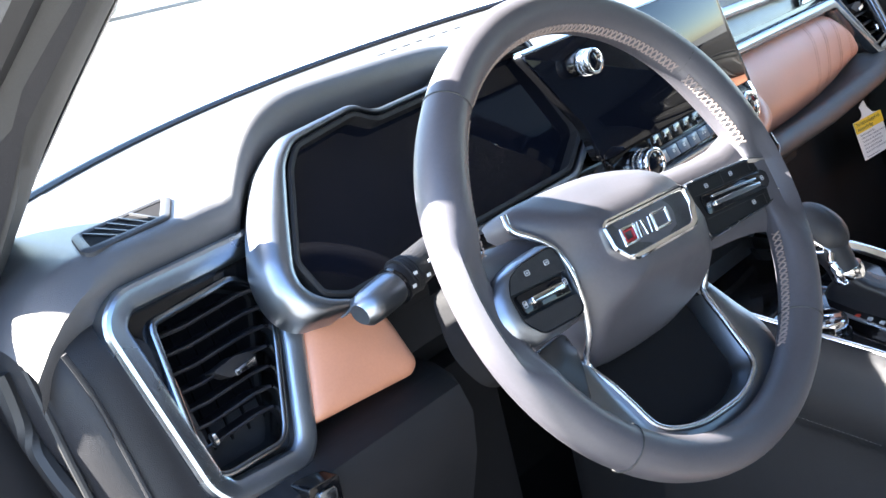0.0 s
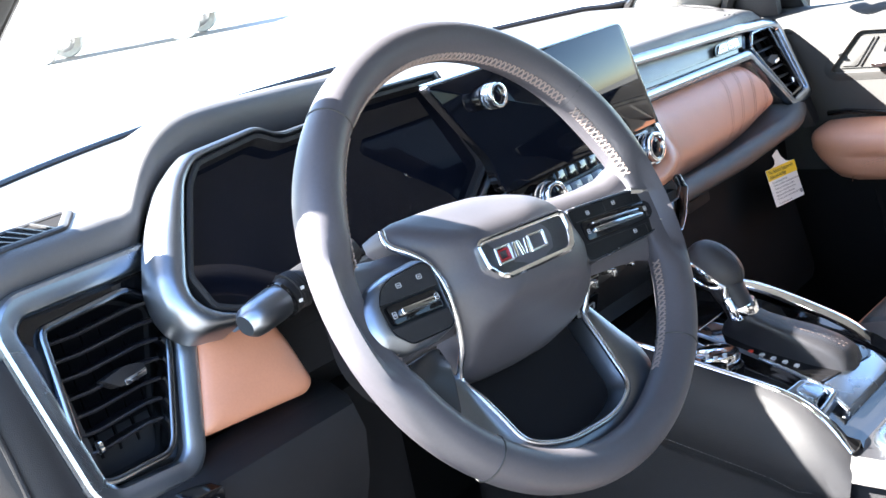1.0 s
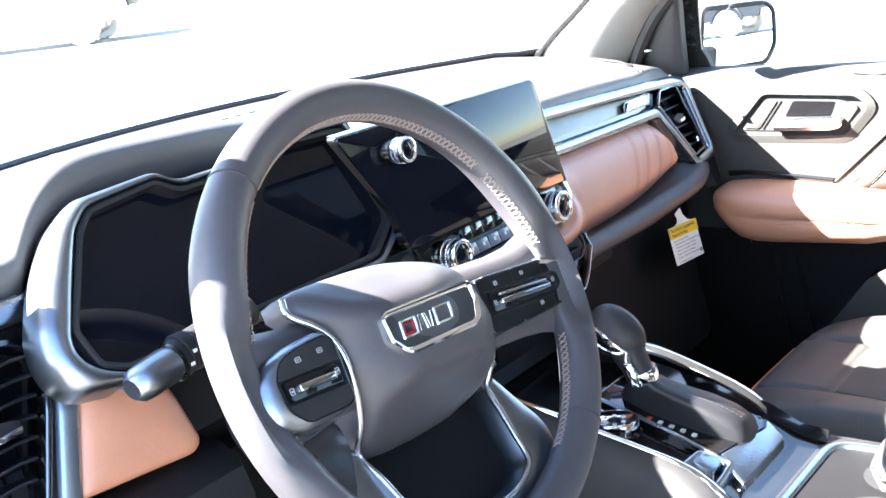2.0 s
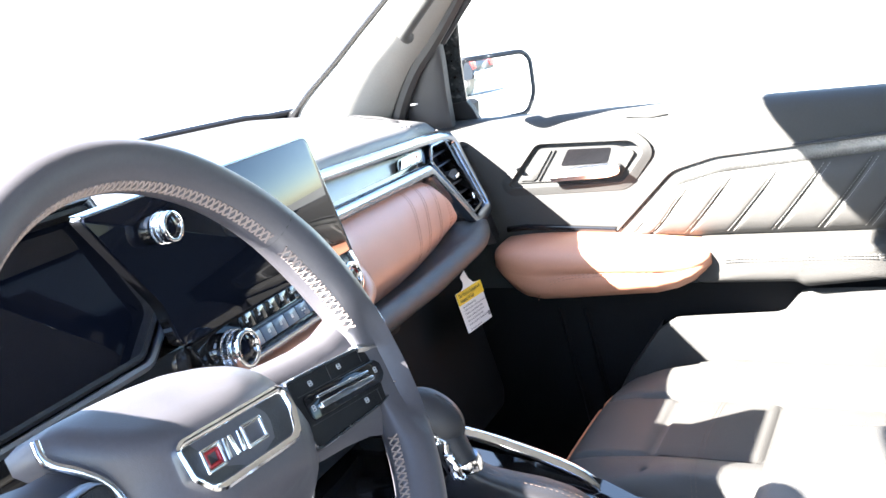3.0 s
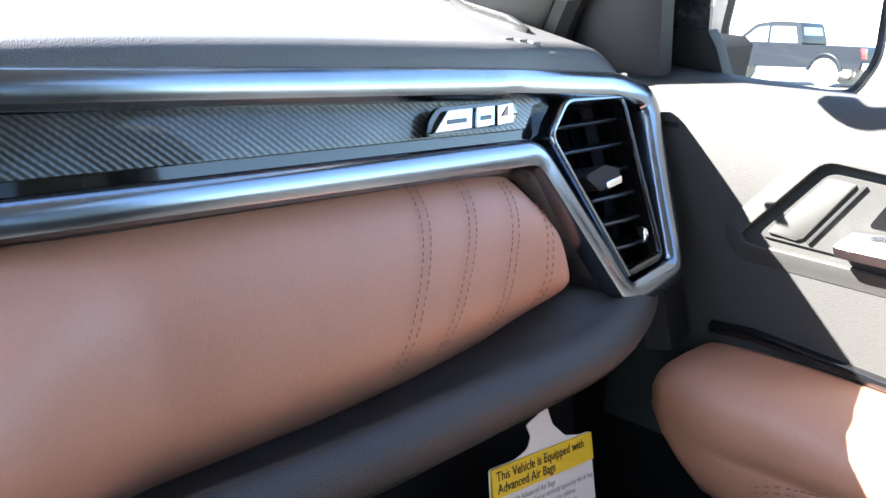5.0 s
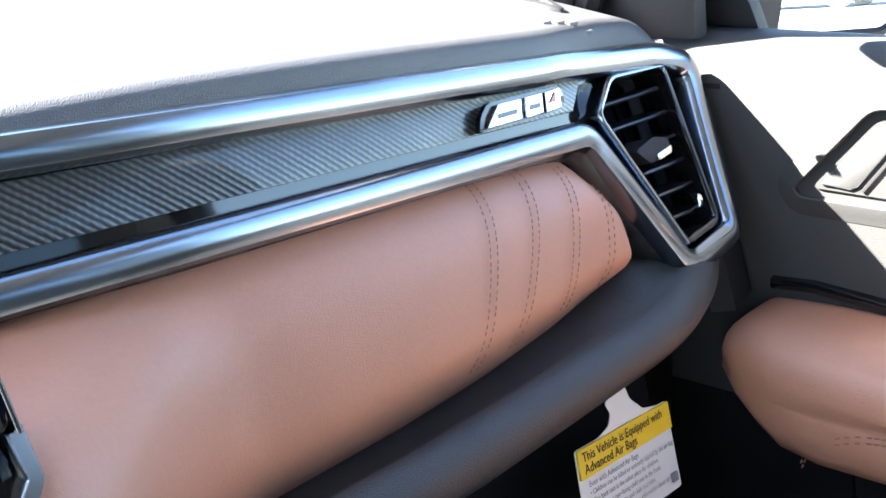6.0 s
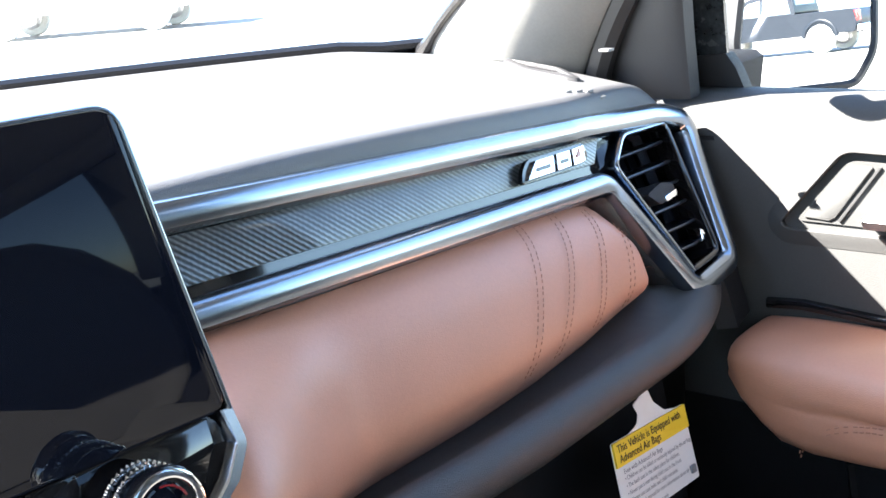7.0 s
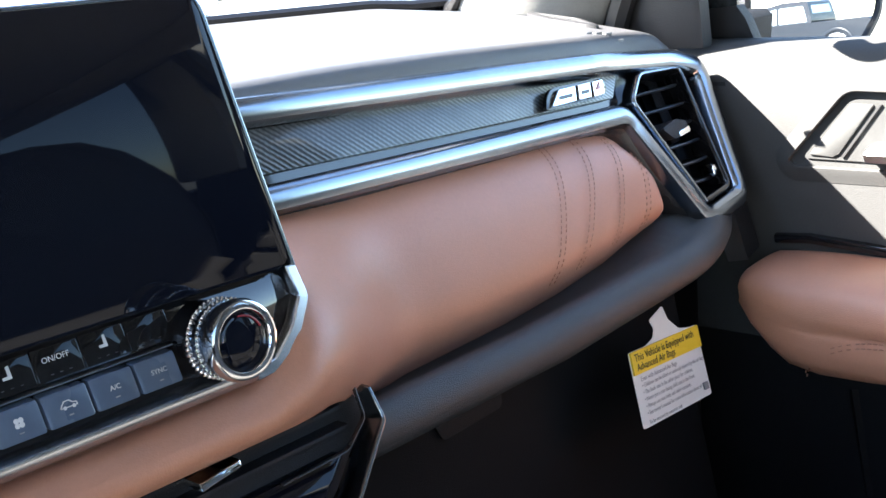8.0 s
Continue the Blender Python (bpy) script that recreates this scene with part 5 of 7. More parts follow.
for k in range(7):
    a, c = -0.0812 + 0.0209 * k, -0.0776 + 0.0209 * k
    key = part("key", prism(rounded([(a, 1.2690), (a + 0.0200, 1.2690), (a + 0.0204, 1.2560), (a + 0.0006, 1.2560)], 0.0012, 2), strip_at, -0.004, 0.0050, 0.0013), BLUE_GREY, keys, "blue-grey piano key")
    key2 = part("touch_key", prism(rounded([(c + 0.0002, 1.2850), (c + 0.0206, 1.2850), (c + 0.0206, 1.2722), (c + 0.0002, 1.2722)], 0.0010, 2), strip_at, -0.004, 0.0010, 0.0004), GLOSS, keys, "piano black touch key")
    m_key, m_touch = plane_pose(strip_at, a + 0.0104, 1.2632, 0.0054), plane_pose(strip_at, c + 0.0098, 1.2800, 0.0013)
    g = bmesh.new()
    if k in (5, 6):
        g.free()
        g = lettering("SYNC" if k == 6 else "A/C", 0.0030, m_key, 0.00008)
    elif k == 4:                # a car outline with a looped arrow
        ribbon(rounded([(-0.0036, -0.0008), (0.0036, -0.0008), (0.0034, 0.0004), (0.0018, 0.0006), (0.0006, 0.0018), (-0.0016, 0.0018), (-0.0028, 0.0005)], 0.0003, 2), lambda p, q, e: m_key @ Vector((p, q, e)), mould(0.0002, 0.0002, -0.0003), closed=True, bm=g)
        for dx in (-0.0019, 0.0020):
            turned([(0.0004, 0), (0.0008, 0.0001), (0.0004, 0.0002)], m_key @ Matrix.Translation((dx, -0.0009, 0)), 12, bm=g)
    else:                       # four petals of a fan
        for q in (45, 135, 225, 315):
            turned([(0.0004, 0), (0.0011, 0.0001), (0.0004, 0.0002)], m_key @ Matrix.Translation((0.0013 * math.cos(radians(q)), 0.0013 * math.sin(radians(q)), 0)), 12, bm=g)
    part("legend", g, WHITE_INK, key, "white legend", smooth=False)
    part("key_light", block((-0.0009, -0.0042, -0.0004), (0.0009, -0.0037, 0.0), m=m_key), GREY_INK, key)
    if k == 4:
        part("legend", lettering("ON/OFF", 0.0033, m_touch, 0.00008), WHITE_INK, key2, "white legend", smooth=False)
    elif k < 6:                 # a seat in profile
        g = prism([(-0.0020, -0.0024), (0.0016, -0.0024), (0.0018, -0.0012), (-0.0006, -0.0011), (-0.0006, 0.0026), (-0.0018, 0.0028)], lambda p, q, e: m_touch @ Vector((p * -1, q, e)), -0.0004, 0.0001)
        part("legend", g, WHITE_INK, key2, "white seat symbol", smooth=False)
    for dx in (0.006, 0.010, 0.014):
        part("indicator", block(tuple(strip_at(c + dx, 1.2741, 0.0008)), tuple(strip_at(c + dx + 0.0012, 1.2744, 0.0013))), DIM_INK, key2)

# ---- centre vents and toggle row ----
vent_at = upright(-0.078, 0.45, 1.185)
middle = thing("centre_vent", "black centre air vents with a thin chrome-edged frame", "vent", (0.02, -0.06, 1.16))
vf = rounded([(-0.165, 1.218), (0.180, 1.2155), (0.186, 1.192), (0.152, 1.165), (0.133, 1.154), (-0.150, 1.154)], 0.004, 3)
part("housing", prism(vf, vent_at, -0.05, -0.014), HARD_PLASTIC, middle, "black vent housing")
part("frame", ribbon(rounded([(0.1840, 1.2080), (0.1860, 1.1915), (0.153, 1.1640), (0.134, 1.1530), (0.090, 1.1520)], 0.003, 3, closed=False), vent_at, mould(0.0011, 0.002, -0.012)), SATIN, middle, "thin dark chrome edge")
part("inner_edge", ribbon(rounded([(0.1765, 1.2150), (0.1755, 1.1955), (0.158, 1.1850), (0.115, 1.1842)], 0.003, 3, closed=False), vent_at, mould(0.0004, 0.0005, -0.002)), DARK_SATIN, middle, "dark satin inner edge")
part("post", prism([(-0.006, 1.2135), (0.000, 1.2135), (0.004, 1.184), (-0.002, 1.184)], vent_at, -0.02, 0.000, 0.001), GLOSS, middle, "black post")
for k in range(3):
    z = 1.2115 - 0.0095 * k
    part("slat", prism([(-0.150, z), (0.168, z + 0.001), (0.166, z - 0.001), (-0.150, z - 0.002)], vent_at, -0.03, -0.006, 0.0006), HARD_PLASTIC, middle)
for a in (0.082, -0.080):
    part("tab", prism(rounded([(a - 0.012, 1.2035), (a + 0.012, 1.2060), (a + 0.012, 1.2025), (a - 0.012, 1.1995)], 0.001, 2), vent_at, -0.01, 0.008, 0.0012), BRIGHT, middle, "chrome slider tab")
part("sill", prism(rounded([(-0.150, 1.1805), (0.160, 1.1815), (0.130, 1.1600), (-0.145, 1.1595)], 0.003), vent_at, -0.03, -0.008, 0.001), SCREEN, middle, "glossy black strip above the toggles")
toggles = thing("toggle_row", "row of black toggle switches with chrome tips", "switches", (0.0, -0.1, 1.15))
part("shelf", prism(rounded([(-0.150, 1.160), (0.118, 1.161), (0.110, 1.150), (-0.148, 1.149)], 0.003), upright(-0.088, 0.2, 1.155), -0.05, 0.004, 0.002), HARD_PLASTIC, toggles)
for k in range(7):
    a = 0.0795 - 0.0365 * k
    t_ = part("toggle", prism(rounded([(a - 0.013, 1.1640), (a + 0.013, 1.1640), (a + 0.013, 1.1560), (a - 0.013, 1.1560)], 0.002, 2), upright(-0.090, 0.0), -0.01, 0.006, 0.0015), GLOSS, toggles)
    part("tip", prism(rounded([(a - 0.0030, 1.1600), (a + 0.0030, 1.1600), (a + 0.0030, 1.1515), (a - 0.0030, 1.1515)], 0.0012, 2), upright(-0.096, 0.0), -0.004, 0.0065, 0.0014), BRIGHT, t_, "chrome toggle tip")
stack = thing("lower_stack", "black lower stack panel with charging sockets", "panel", (0.0, -0.06, 1.08))
part("panel", loft([[Vector((x, y, z)) for y, z in ((-0.075, 1.152), (-0.072, 1.135), (-0.066, 1.115), (-0.062, 1.10), (-0.07, 1.085))] for x in np.linspace(-0.145, 0.105, 6)]), HARD_PLASTIC, stack, "black grained panel")
part("side", loft([[Vector((x, y, z)) for y, z in ((-0.072, 1.152), (-0.062, 1.10), (-0.07, 1.06))] for x in (0.105, 0.112)] + [[Vector((0.118, y, z)) for y, z in ((0.05, 1.152), (0.05, 1.10), (0.05, 1.06))]]), HARD_PLASTIC, stack)
part("side", loft([[Vector((x, y, z)) for y, z in ((-0.072, 1.152), (-0.062, 1.10), (-0.07, 1.06))] for x in (-0.145, -0.152)] + [[Vector((-0.158, y, z)) for y, z in ((0.05, 1.152), (0.05, 1.10), (0.05, 1.06))]]), HARD_PLASTIC, stack)
sock_at = upright(-0.069, -0.25, 1.12)
part("socket_plate", prism(rounded([(-0.075, 1.131), (-0.030, 1.131), (-0.032, 1.105), (-0.077, 1.105)], 0.003), sock_at, -0.006, 0.003, 0.001), GLOSS, stack)
for a, w_ in ((-0.0655, 0.005), (-0.046, 0.007)):
    part("socket", ribbon(rounded([(a - w_, 1.121), (a + w_, 1.121), (a + w_, 1.114), (a - w_, 1.114)], 0.0015, 2), sock_at, mould(0.001, 0.0045, 0.0), closed=True), GREY_INK, stack, "charging socket rim")

# ---- centre console ----
console = thing("centre_console", "charcoal console with bright side rails and a gear selector plate", "console", (0, -0.3, 0.66))


def rail_z(y):                  # the rails fall rearwards, steeply at their ends
    return 1.104 - 0.20 * max(0.0, -0.17 - y) - 4.2 * max(0.0, -0.315 - y) ** 2


for s in (-1, 1):
    pts = [(s * 0.090, -0.06, 1.116), (s * 0.096, -0.12, 1.110)] + [(s * (0.100 + 0.02 * max(0, -0.3 - y)), y, rail_z(y)) for y in np.linspace(-0.17, -0.345, 10)] + [(s * 0.108, -0.372, 1.052), (s * 0.112, -0.396, 1.025)]
    if s > 0:
        pts = [(0.090, -0.06, 1.116), (0.096, -0.12, 1.110), (0.100, -0.196, 1.099), (0.100, -0.267, 1.078), (0.100, -0.314, 1.058), (0.101, -0.337, 1.036), (0.102, -0.358, 1.014)]
    part("rail", tube(smooth_path(pts, 4), 0.0040 if s < 0 else 0.0090, 10, flat_by=0.7), BRIGHT, console, "bright chrome side rail")
    rows = []
    for y in list(np.linspace(-0.05, -0.345, 12)) + ([-0.375, -0.398] if s < 0 else [-0.356]):
        z = rail_z(min(-0.17, y)) if y < -0.17 else 1.104 + (y + 0.17) * 0.1
        z = z if y > -0.35 else (1.046 if y > -0.39 else 1.018)
        if s > 0:
            z = float(np.interp(-y, (0.05, 0.12, 0.196, 0.267, 0.314, 0.337, 0.358, 0.40), (1.116, 1.110, 1.099, 1.078, 1.058, 1.036, 1.020, 1.012)))
        x = 0.104 + 0.02 * max(0, -0.3 - y)
        fall = 1.0 if y > -0.35 or s > 0 else 0.75
        rows.append([Vector((s * (x + a), y, z + b * fall)) for a, b in ((-0.010, -0.002), (0.0, -0.003), (0.016, -0.016), (0.027, -0.045), (0.030, -0.075), (0.022, -0.090), (0.020, -0.10), (0.026, -0.13), (0.030, -0.45))])
    part("side_bolster", loft(rows), CONSOLE_SKIN, console, "charcoal padded side bolster")
    for up_ in (0.008, 0.013):
        part("seam", stitches([r[5] + Vector((s * (0.004 + 0.3 * (up_ - 0.008)), 0, up_)) for r in rows[1:-1]], 0.00045, 0.0046, 0.0031), GREY_THREAD, console, "grey stitching")
part("tunnel", block((-0.115, -0.95, 0.64), (0.115, 0.10, 1.015), 0.02), HARD_PLASTIC, console, "black tunnel trim")
deck = []
for y in np.linspace(-0.055, -0.40, 12):
    z = rail_z(y) - 0.026 if y < -0.17 else 1.078
    z = max(z, 1.022)
    deck.append([Vector((x, y, z + h)) for x, h in ((-0.102, 0.012), (-0.096, 0.0), (-0.03, -0.003), (0.04, -0.003), (0.092, 0.0), (0.098, 0.012))])
part("deck", loft(deck), GLOSS, console, "piano black console deck")


def deck_at(a, b, d=0.0):
    z = max((rail_z(b) - 0.027 if b < -0.17 else 1.077), 1.023)
    return Vector((a, b, z + d))


# gear selector plate: icy silver frame, shift marks, parking switch
plate = part("selector_plate", prism(rounded([(-0.006, -0.180), (0.072, -0.180), (0.074, -0.338), (0.058, -0.345), (-0.030, -0.331)], 0.006), deck_at, -0.006, 0.007, 0.002), GLOSS, console, "piano black selector plate")
part("plate_end", prism(rounded([(-0.031, -0.334), (0.058, -0.348), (0.072, -0.342), (0.060, -0.366), (-0.046, -0.366)], 0.004), deck_at, -0.006, 0.008, 0.002), ICY, plate, "icy silver end of the plate")
part("plate_edge", tube([deck_at(a, b, 0.006) for a, b in ((-0.008, -0.182), (-0.014, -0.235), (-0.022, -0.285), (-0.031, -0.331), (-0.046, -0.366))], 0.0022, 8), ICY, plate, "icy silver edge")
for k in range(5):
    a, b = -0.0115, -0.247 - 0.0128 * k
    part("gear_mark", block(tuple(deck_at(a - 0.0026, b - 0.0022, 0.006)), tuple(deck_at(a + 0.0026, b + 0.0022, 0.0076))), LIT_RED if k == 0 else WHITE_INK, plate, "red gear mark" if k == 0 else "white gear mark")
part("parking_switch", prism(rounded([(-0.067, -0.322), (-0.044, -0.323), (-0.040, -0.341), (-0.068, -0.344)], 0.003), deck_at, 0.0, 0.012, 0.003), SATIN, console, "silver parking brake switch")
part("switch_surround", ribbon(rounded([(-0.074, -0.314), (-0.039, -0.316), (-0.031, -0.347), (-0.076, -0.351)], 0.005), deck_at, mould(0.0028, 0.009, -0.004), closed=True), ICY, console, "icy silver surround")
part("tray_edge", ribbon(rounded([(-0.078, -0.180), (-0.022, -0.180), (-0.030, -0.210), (-0.080, -0.212)], 0.004), deck_at, mould(0.002, 0.006, -0.004), closed=True), ICY, console, "slim silver tray edge")
part("rear_deck", loft([[Vector((x, y, z)) for x, z in ((-0.125, 1.0), (-0.112, 1.022), (0.112, 1.022), (0.125, 1.0))] for y in (-0.395, -0.50, -0.60)]), CONSOLE_SKIN, console, "charcoal rear deck")
part("cup_ring", ribbon(rounded([(-0.092, -0.406), (0.090, -0.406), (0.090, -0.565), (-0.092, -0.565)], 0.03, 6), lambda a, b, d: Vector((a, b, 1.022 + d)), mould(0.006, 0.006, -0.004), closed=True), ICY, console, "icy silver cup holder rim")
part("cup_tray", prism(rounded([(-0.090, -0.408), (0.088, -0.408), (0.088, -0.563), (-0.090, -0.563)], 0.03, 6), lambda a, b, d: Vector((a, b, 1.022 + d)), -0.004, 0.0015), LOW_PLASTIC, console, "black cup holder tray")
part("cup_well", turned([(0.034, 0.004), (0.033, 0.0035), (0.032, -0.04), (0.001, -0.045)], Matrix.Translation((-0.04, -0.49, 1.021)), 28), RUBBER, console, "black cup well")
part("cup_well", turned([(0.034, 0.004), (0.033, 0.0035), (0.032, -0.04), (0.001, -0.045)], Matrix.Translation((0.04, -0.49, 1.021)), 28), RUBBER, console, "black cup well")
mode = thing("mode_dial", "knurled chrome drive mode dial on the console", "dial", tuple(deck_at(-0.051, -0.228)), group="")
part("base", turned([(0.028, -0.006), (0.028, 0.002), (0.026, 0.004)], Matrix.Identity(4), 36), GLOSS, mode, local=True)
part("ring", turned([(0.0250, 0.002), (0.0255, 0.012), (0.0245, 0.0160), (0.0220, 0.0170), (0.0190, 0.0155)], Matrix.Identity(4), 40), BRIGHT, mode, "bright chrome ring", local=True)
part("face", turned([(0.0192, 0.008), (0.0192, 0.0152), (0.004, 0.0156)], Matrix.Identity(4), 32), SCREEN, mode, "black dial face", local=True)
for q in range(0, 360, 60):
    part("symbol", block((-0.0022, 0.0090, 0.0150), (0.0022, 0.0125, 0.0160), m=pose(0, 0, 0, 0, 0, q)), WHITE_INK, mode, "white symbol bar", local=True)

# ---- gear selector ----
shifter = thing("gear_selector", "black leather gear selector with a chrome button and stitched boot", "gear selector", tuple(deck_at(0.0, -0.26)))
KC, K_LONG, K_SHORT = Vector((0.008, -0.2045, 1.1545)), Vector((0, -0.886, -0.463)), Vector((0, -0.463, 0.886))


def knob_at(u, v, lift=0.0):
    """The knob's driver side: u along it, v across it, both from -1 to 1."""
    w = math.sqrt(max(0.0, 1 - u * u - v * v))
    return KC + K_LONG * (0.0350 * u) + K_SHORT * ((0.0268 - 0.003 * u) * v) + Vector((-(0.0235 * w + lift), 0, 0))


rows = []
for k in range(17):
    u = -math.cos(math.pi * (k + 0.35) / 16.7)
    r = math.sqrt(max(0.0, 1 - abs(u) ** 2.3))
    rows.append([KC + K_LONG * (0.0350 * u) + K_SHORT * ((0.0268 - 0.003 * u) * r * math.sin(q)) + Vector((0.0235 * r * math.cos(q), 0, 0)) for q in (2 * math.pi * j / 24 for j in range(24))])
part("knob", loft(rows, wrap=True, caps=True), KNOB_LEATHER, shifter, "black leather knob", angle=70)
part("neck", tube(smooth_path([(0.007, -0.207, 1.152), (0.006, -0.217, 1.137), (0.004, -0.227, 1.122), (0.0035, -0.234, 1.106)], 4), [0.0120, 0.0150, 0.0170, 0.0180, 0.0182, 0.0180, 0.0176, 0.0170, 0.0165, 0.0162, 0.0160, 0.0158, 0.0156], 18), KNOB_LEATHER, shifter, "black neck")
part("knob_seam", tube([KC + K_LONG * (0.0353 * math.cos(q)) + K_SHORT * (0.0269 * math.sin(q)) for q in np.linspace(radians(150), radians(-70), 26)], 0.0004, 5), BLACK_INK, shifter, "leather seam over the knob")
loop = [(-0.74, -0.06), (-0.45, 0.10), (0.00, 0.12), (0.40, 0.00), (0.62, -0.22), (0.36, -0.44), (-0.10, -0.46), (-0.52, -0.34)]
part("button", loft([[knob_at(-0.05 + (u + 0.05) * f, -0.16 + (v + 0.16) * f, h) for u, v in loop] for f, h in ((1.0, -0.004), (1.0, 0.0008), (0.8, 0.0022), (0.3, 0.0026))], wrap=True, caps=True), GLOSS, shifter, "black shift button")
part("button_ring", tube(smooth_path([knob_at(u, v, 0.0012) for u, v in loop], 5, closed=True), 0.0019, 8, closed=True), BRIGHT, shifter, "chrome ring round the button")
part("button_leg", tube(smooth_path([knob_at(0.52, -0.08, 0.0015), knob_at(0.74, -0.22, 0.002), Vector((-0.0150, -0.2280, 1.1300)), Vector((-0.0140, -0.2325, 1.1190)), Vector((-0.0125, -0.2350, 1.1090))], 5), [0.0026] * 6 + [0.0042] * 5 + [0.0056] * 5 + [0.0060] * 5, 10), BRIGHT, shifter, "chrome leg of the ring")
part("collar", tube([(0.0020, -0.2335, 1.1180), (0.0030, -0.2350, 1.1120), (0.0040, -0.2360, 1.1060)], [0.0166, 0.0176, 0.0170], 20), BRIGHT, shifter, "chrome collar")
rows = []
for u, cx, cy, z, hw, hl in ((0, 0.0035, -0.236, 1.1085, 0.0160, 0.0155), (1, 0.0075, -0.241, 1.1010, 0.0175, 0.0220), (2, 0.0140, -0.250, 1.0925, 0.0205, 0.0380), (3, 0.0210, -0.260, 1.0850, 0.0245, 0.0550), (4, 0.0270, -0.268, 1.0760, 0.0285, 0.0680), (5, 0.0310, -0.271, 1.0680, 0.0315, 0.0735), (6, 0.0320, -0.272, 1.0560, 0.0325, 0.0745)):
    ring = []
    for k in range(40):
        q = 2 * math.pi * k / 40
        fold = 1 + 0.022 * math.sin(5 * q + 0.9 * u) * (u / 6) + 0.012 * math.sin(11 * q - u) * (u / 6)
        y = cy + hl * fold * math.copysign(abs(math.sin(q)) ** 0.62, math.sin(q))
        ring.append(Vector((cx + hw * fold * math.copysign(abs(math.cos(q)) ** 0.62, math.cos(q)), y, z - 0.14 * (-y - 0.26) * (u / 6))))
    rows.append(ring)
boot = part("boot", loft(rows, wrap=True), KNOB_LEATHER, shifter, "black leather boot", angle=70)
for dx in (-0.004, 0.003):
    part("boot_stitching", stitches(smooth_path([(0.0040 + dx, -0.2530, 1.1085), (0.0080 + dx, -0.2642, 1.1016), (0.0145 + dx, -0.2892, 1.0922), (0.0215 + dx, -0.3162, 1.0820), (0.0275 + dx, -0.3372, 1.0698)], 5), 0.00026, 0.0038, 0.0022), SEAT_THREAD, boot, "brown stitching")

# ---- paper tag below the glovebox ledge ----
tag = thing("airbag_tag", "white and yellow printed card tag hanging below the ledge", "tag", (0.51, -0.045, 1.08))
T0, T1, T2, T3 = Vector((0.4615, -0.0400, 1.1315)), Vector((0.5665, -0.0330, 1.1205)), Vector((0.571, -0.0430, 1.0630)), Vector((0.4535, -0.0560, 1.0790))


def tag_at(a, b, d=0.0):        # a and b from 0 to 1 across and down the card
    p = (T0 * (1 - a) + T1 * a) * (1 - b) + (T3 * (1 - a) + T2 * a) * b
    return p + Vector((0.05, -1, 0.15)).normalized() * d


card = rounded([(0.0, 0.0), (0.24, 0.0), (0.36, -0.06), (0.40, -0.17), (0.36, -0.30), (0.58, -0.42), (0.62, -0.22), (0.74, -0.05), (0.90, 0.0), (1.0, 0.0), (1.0, 1.0), (0.0, 1.0)], 0.03, 3)
part("card", prism(card, tag_at, -0.0006, 0.0), CARD, tag, "white card")
part("band", prism([(0.006, 0.004), (0.994, 0.004), (0.994, 0.30), (0.006, 0.30)], tag_at, 0.0, 0.0016), YELLOW, tag, "yellow heading band")


def tag_words(text, size, a, b, mat, align="CENTER"):
    m = plane_pose(tag_at, a, b, 0.0019)
    m = m @ Matrix.Diagonal((1, -1, 1, 1)) if m.to_3x3().col[1].z < 0 else m
    x, y = m.to_3x3().col[0], m.to_3x3().col[1]
    z = x.cross(y)
    m = Matrix.Translation(m.translation) @ Matrix((x, y, z)).transposed().to_4x4()
    part("print", lettering(text, size, m, 0.00005, align), mat, tag, "printed words", smooth=False)


tag_words("This Vehicle is Equipped with", 0.0078, 0.47, 0.09, BLACK_INK)
tag_words("Advanced Air Bags", 0.0078, 0.32, 0.215, BLACK_INK)
tag_words("Even with Advanced Air Bags", 0.0048, 0.32, 0.37, GREY_PRINT)
for k, text in enumerate(("\u2022 Children can be killed or seriously injured by the air bag.", "\u2022 The back seat is the safest place for children.", "\u2022 Never put a rear-facing child seat in the front.", "\u2022 Always use seat belts and child restraints.", "\u2022 See owner's manual for more information about air bags")):
    tag_words(text, 0.0043, 0.06, 0.455 + 0.09 * k, GREY_PRINT, "LEFT")
tag_words("To be removed by customer only", 0.0040, 0.06, 0.935, GREY_PRINT, "LEFT")
part("print", prism([(0.90, 0.80), (0.96, 0.80), (0.96, 0.90), (0.90, 0.90)], tag_at, 0.0, 0.0016), GREY_PRINT, tag, "small printed square")

# ---- passenger door ----
door = thing("door_1", "closed passenger door with charcoal trim and a brown armrest", "door", (0.74, -0.3, 0.7), kind="structure")
rows = []
for a in np.linspace(-0.16, 0.605, 24):
    rows.append([Vector((x, -a, z)) for x, z in ((0.800, 1.318), (0.765, 1.3225), (0.742, 1.321), (0.728, 1.312), (0.719, 1.295), (0.714, 1.25), (0.712, 1.20), (0.711, 1.10), (0.713, 1.0), (0.714, 0.70), (0.78, 0.70))])
part("panel", loft(rows), DOOR_PLASTIC, door, "charcoal grained door trim")
part("shell", block((0.80, -0.62, 0.55), (0.88, 0.34, 1.305), 0.02), PAINT_WHITE, door, "painted outer door")
part("front_filler", prism([(-0.30, 1.28), (-0.02, 1.29), (0.0, 1.10), (-0.02, 0.7), (-0.30, 0.7)], door_at, -0.03, -0.006), HARD_PLASTIC, door, "black filler panel")
part("rear_edge", block((0.705, -0.618, 0.70), (0.80, -0.600, 1.32), 0.004), HARD_PLASTIC, door, "black rear edge of the door")
part("window_frame", tube([(0.745, -0.605, 1.31), (0.725, -0.605, 1.45), (0.68, -0.60, 1.62), (0.65, -0.59, 1.72)], 0.020, 8), RUBBER, door, "black window frame")
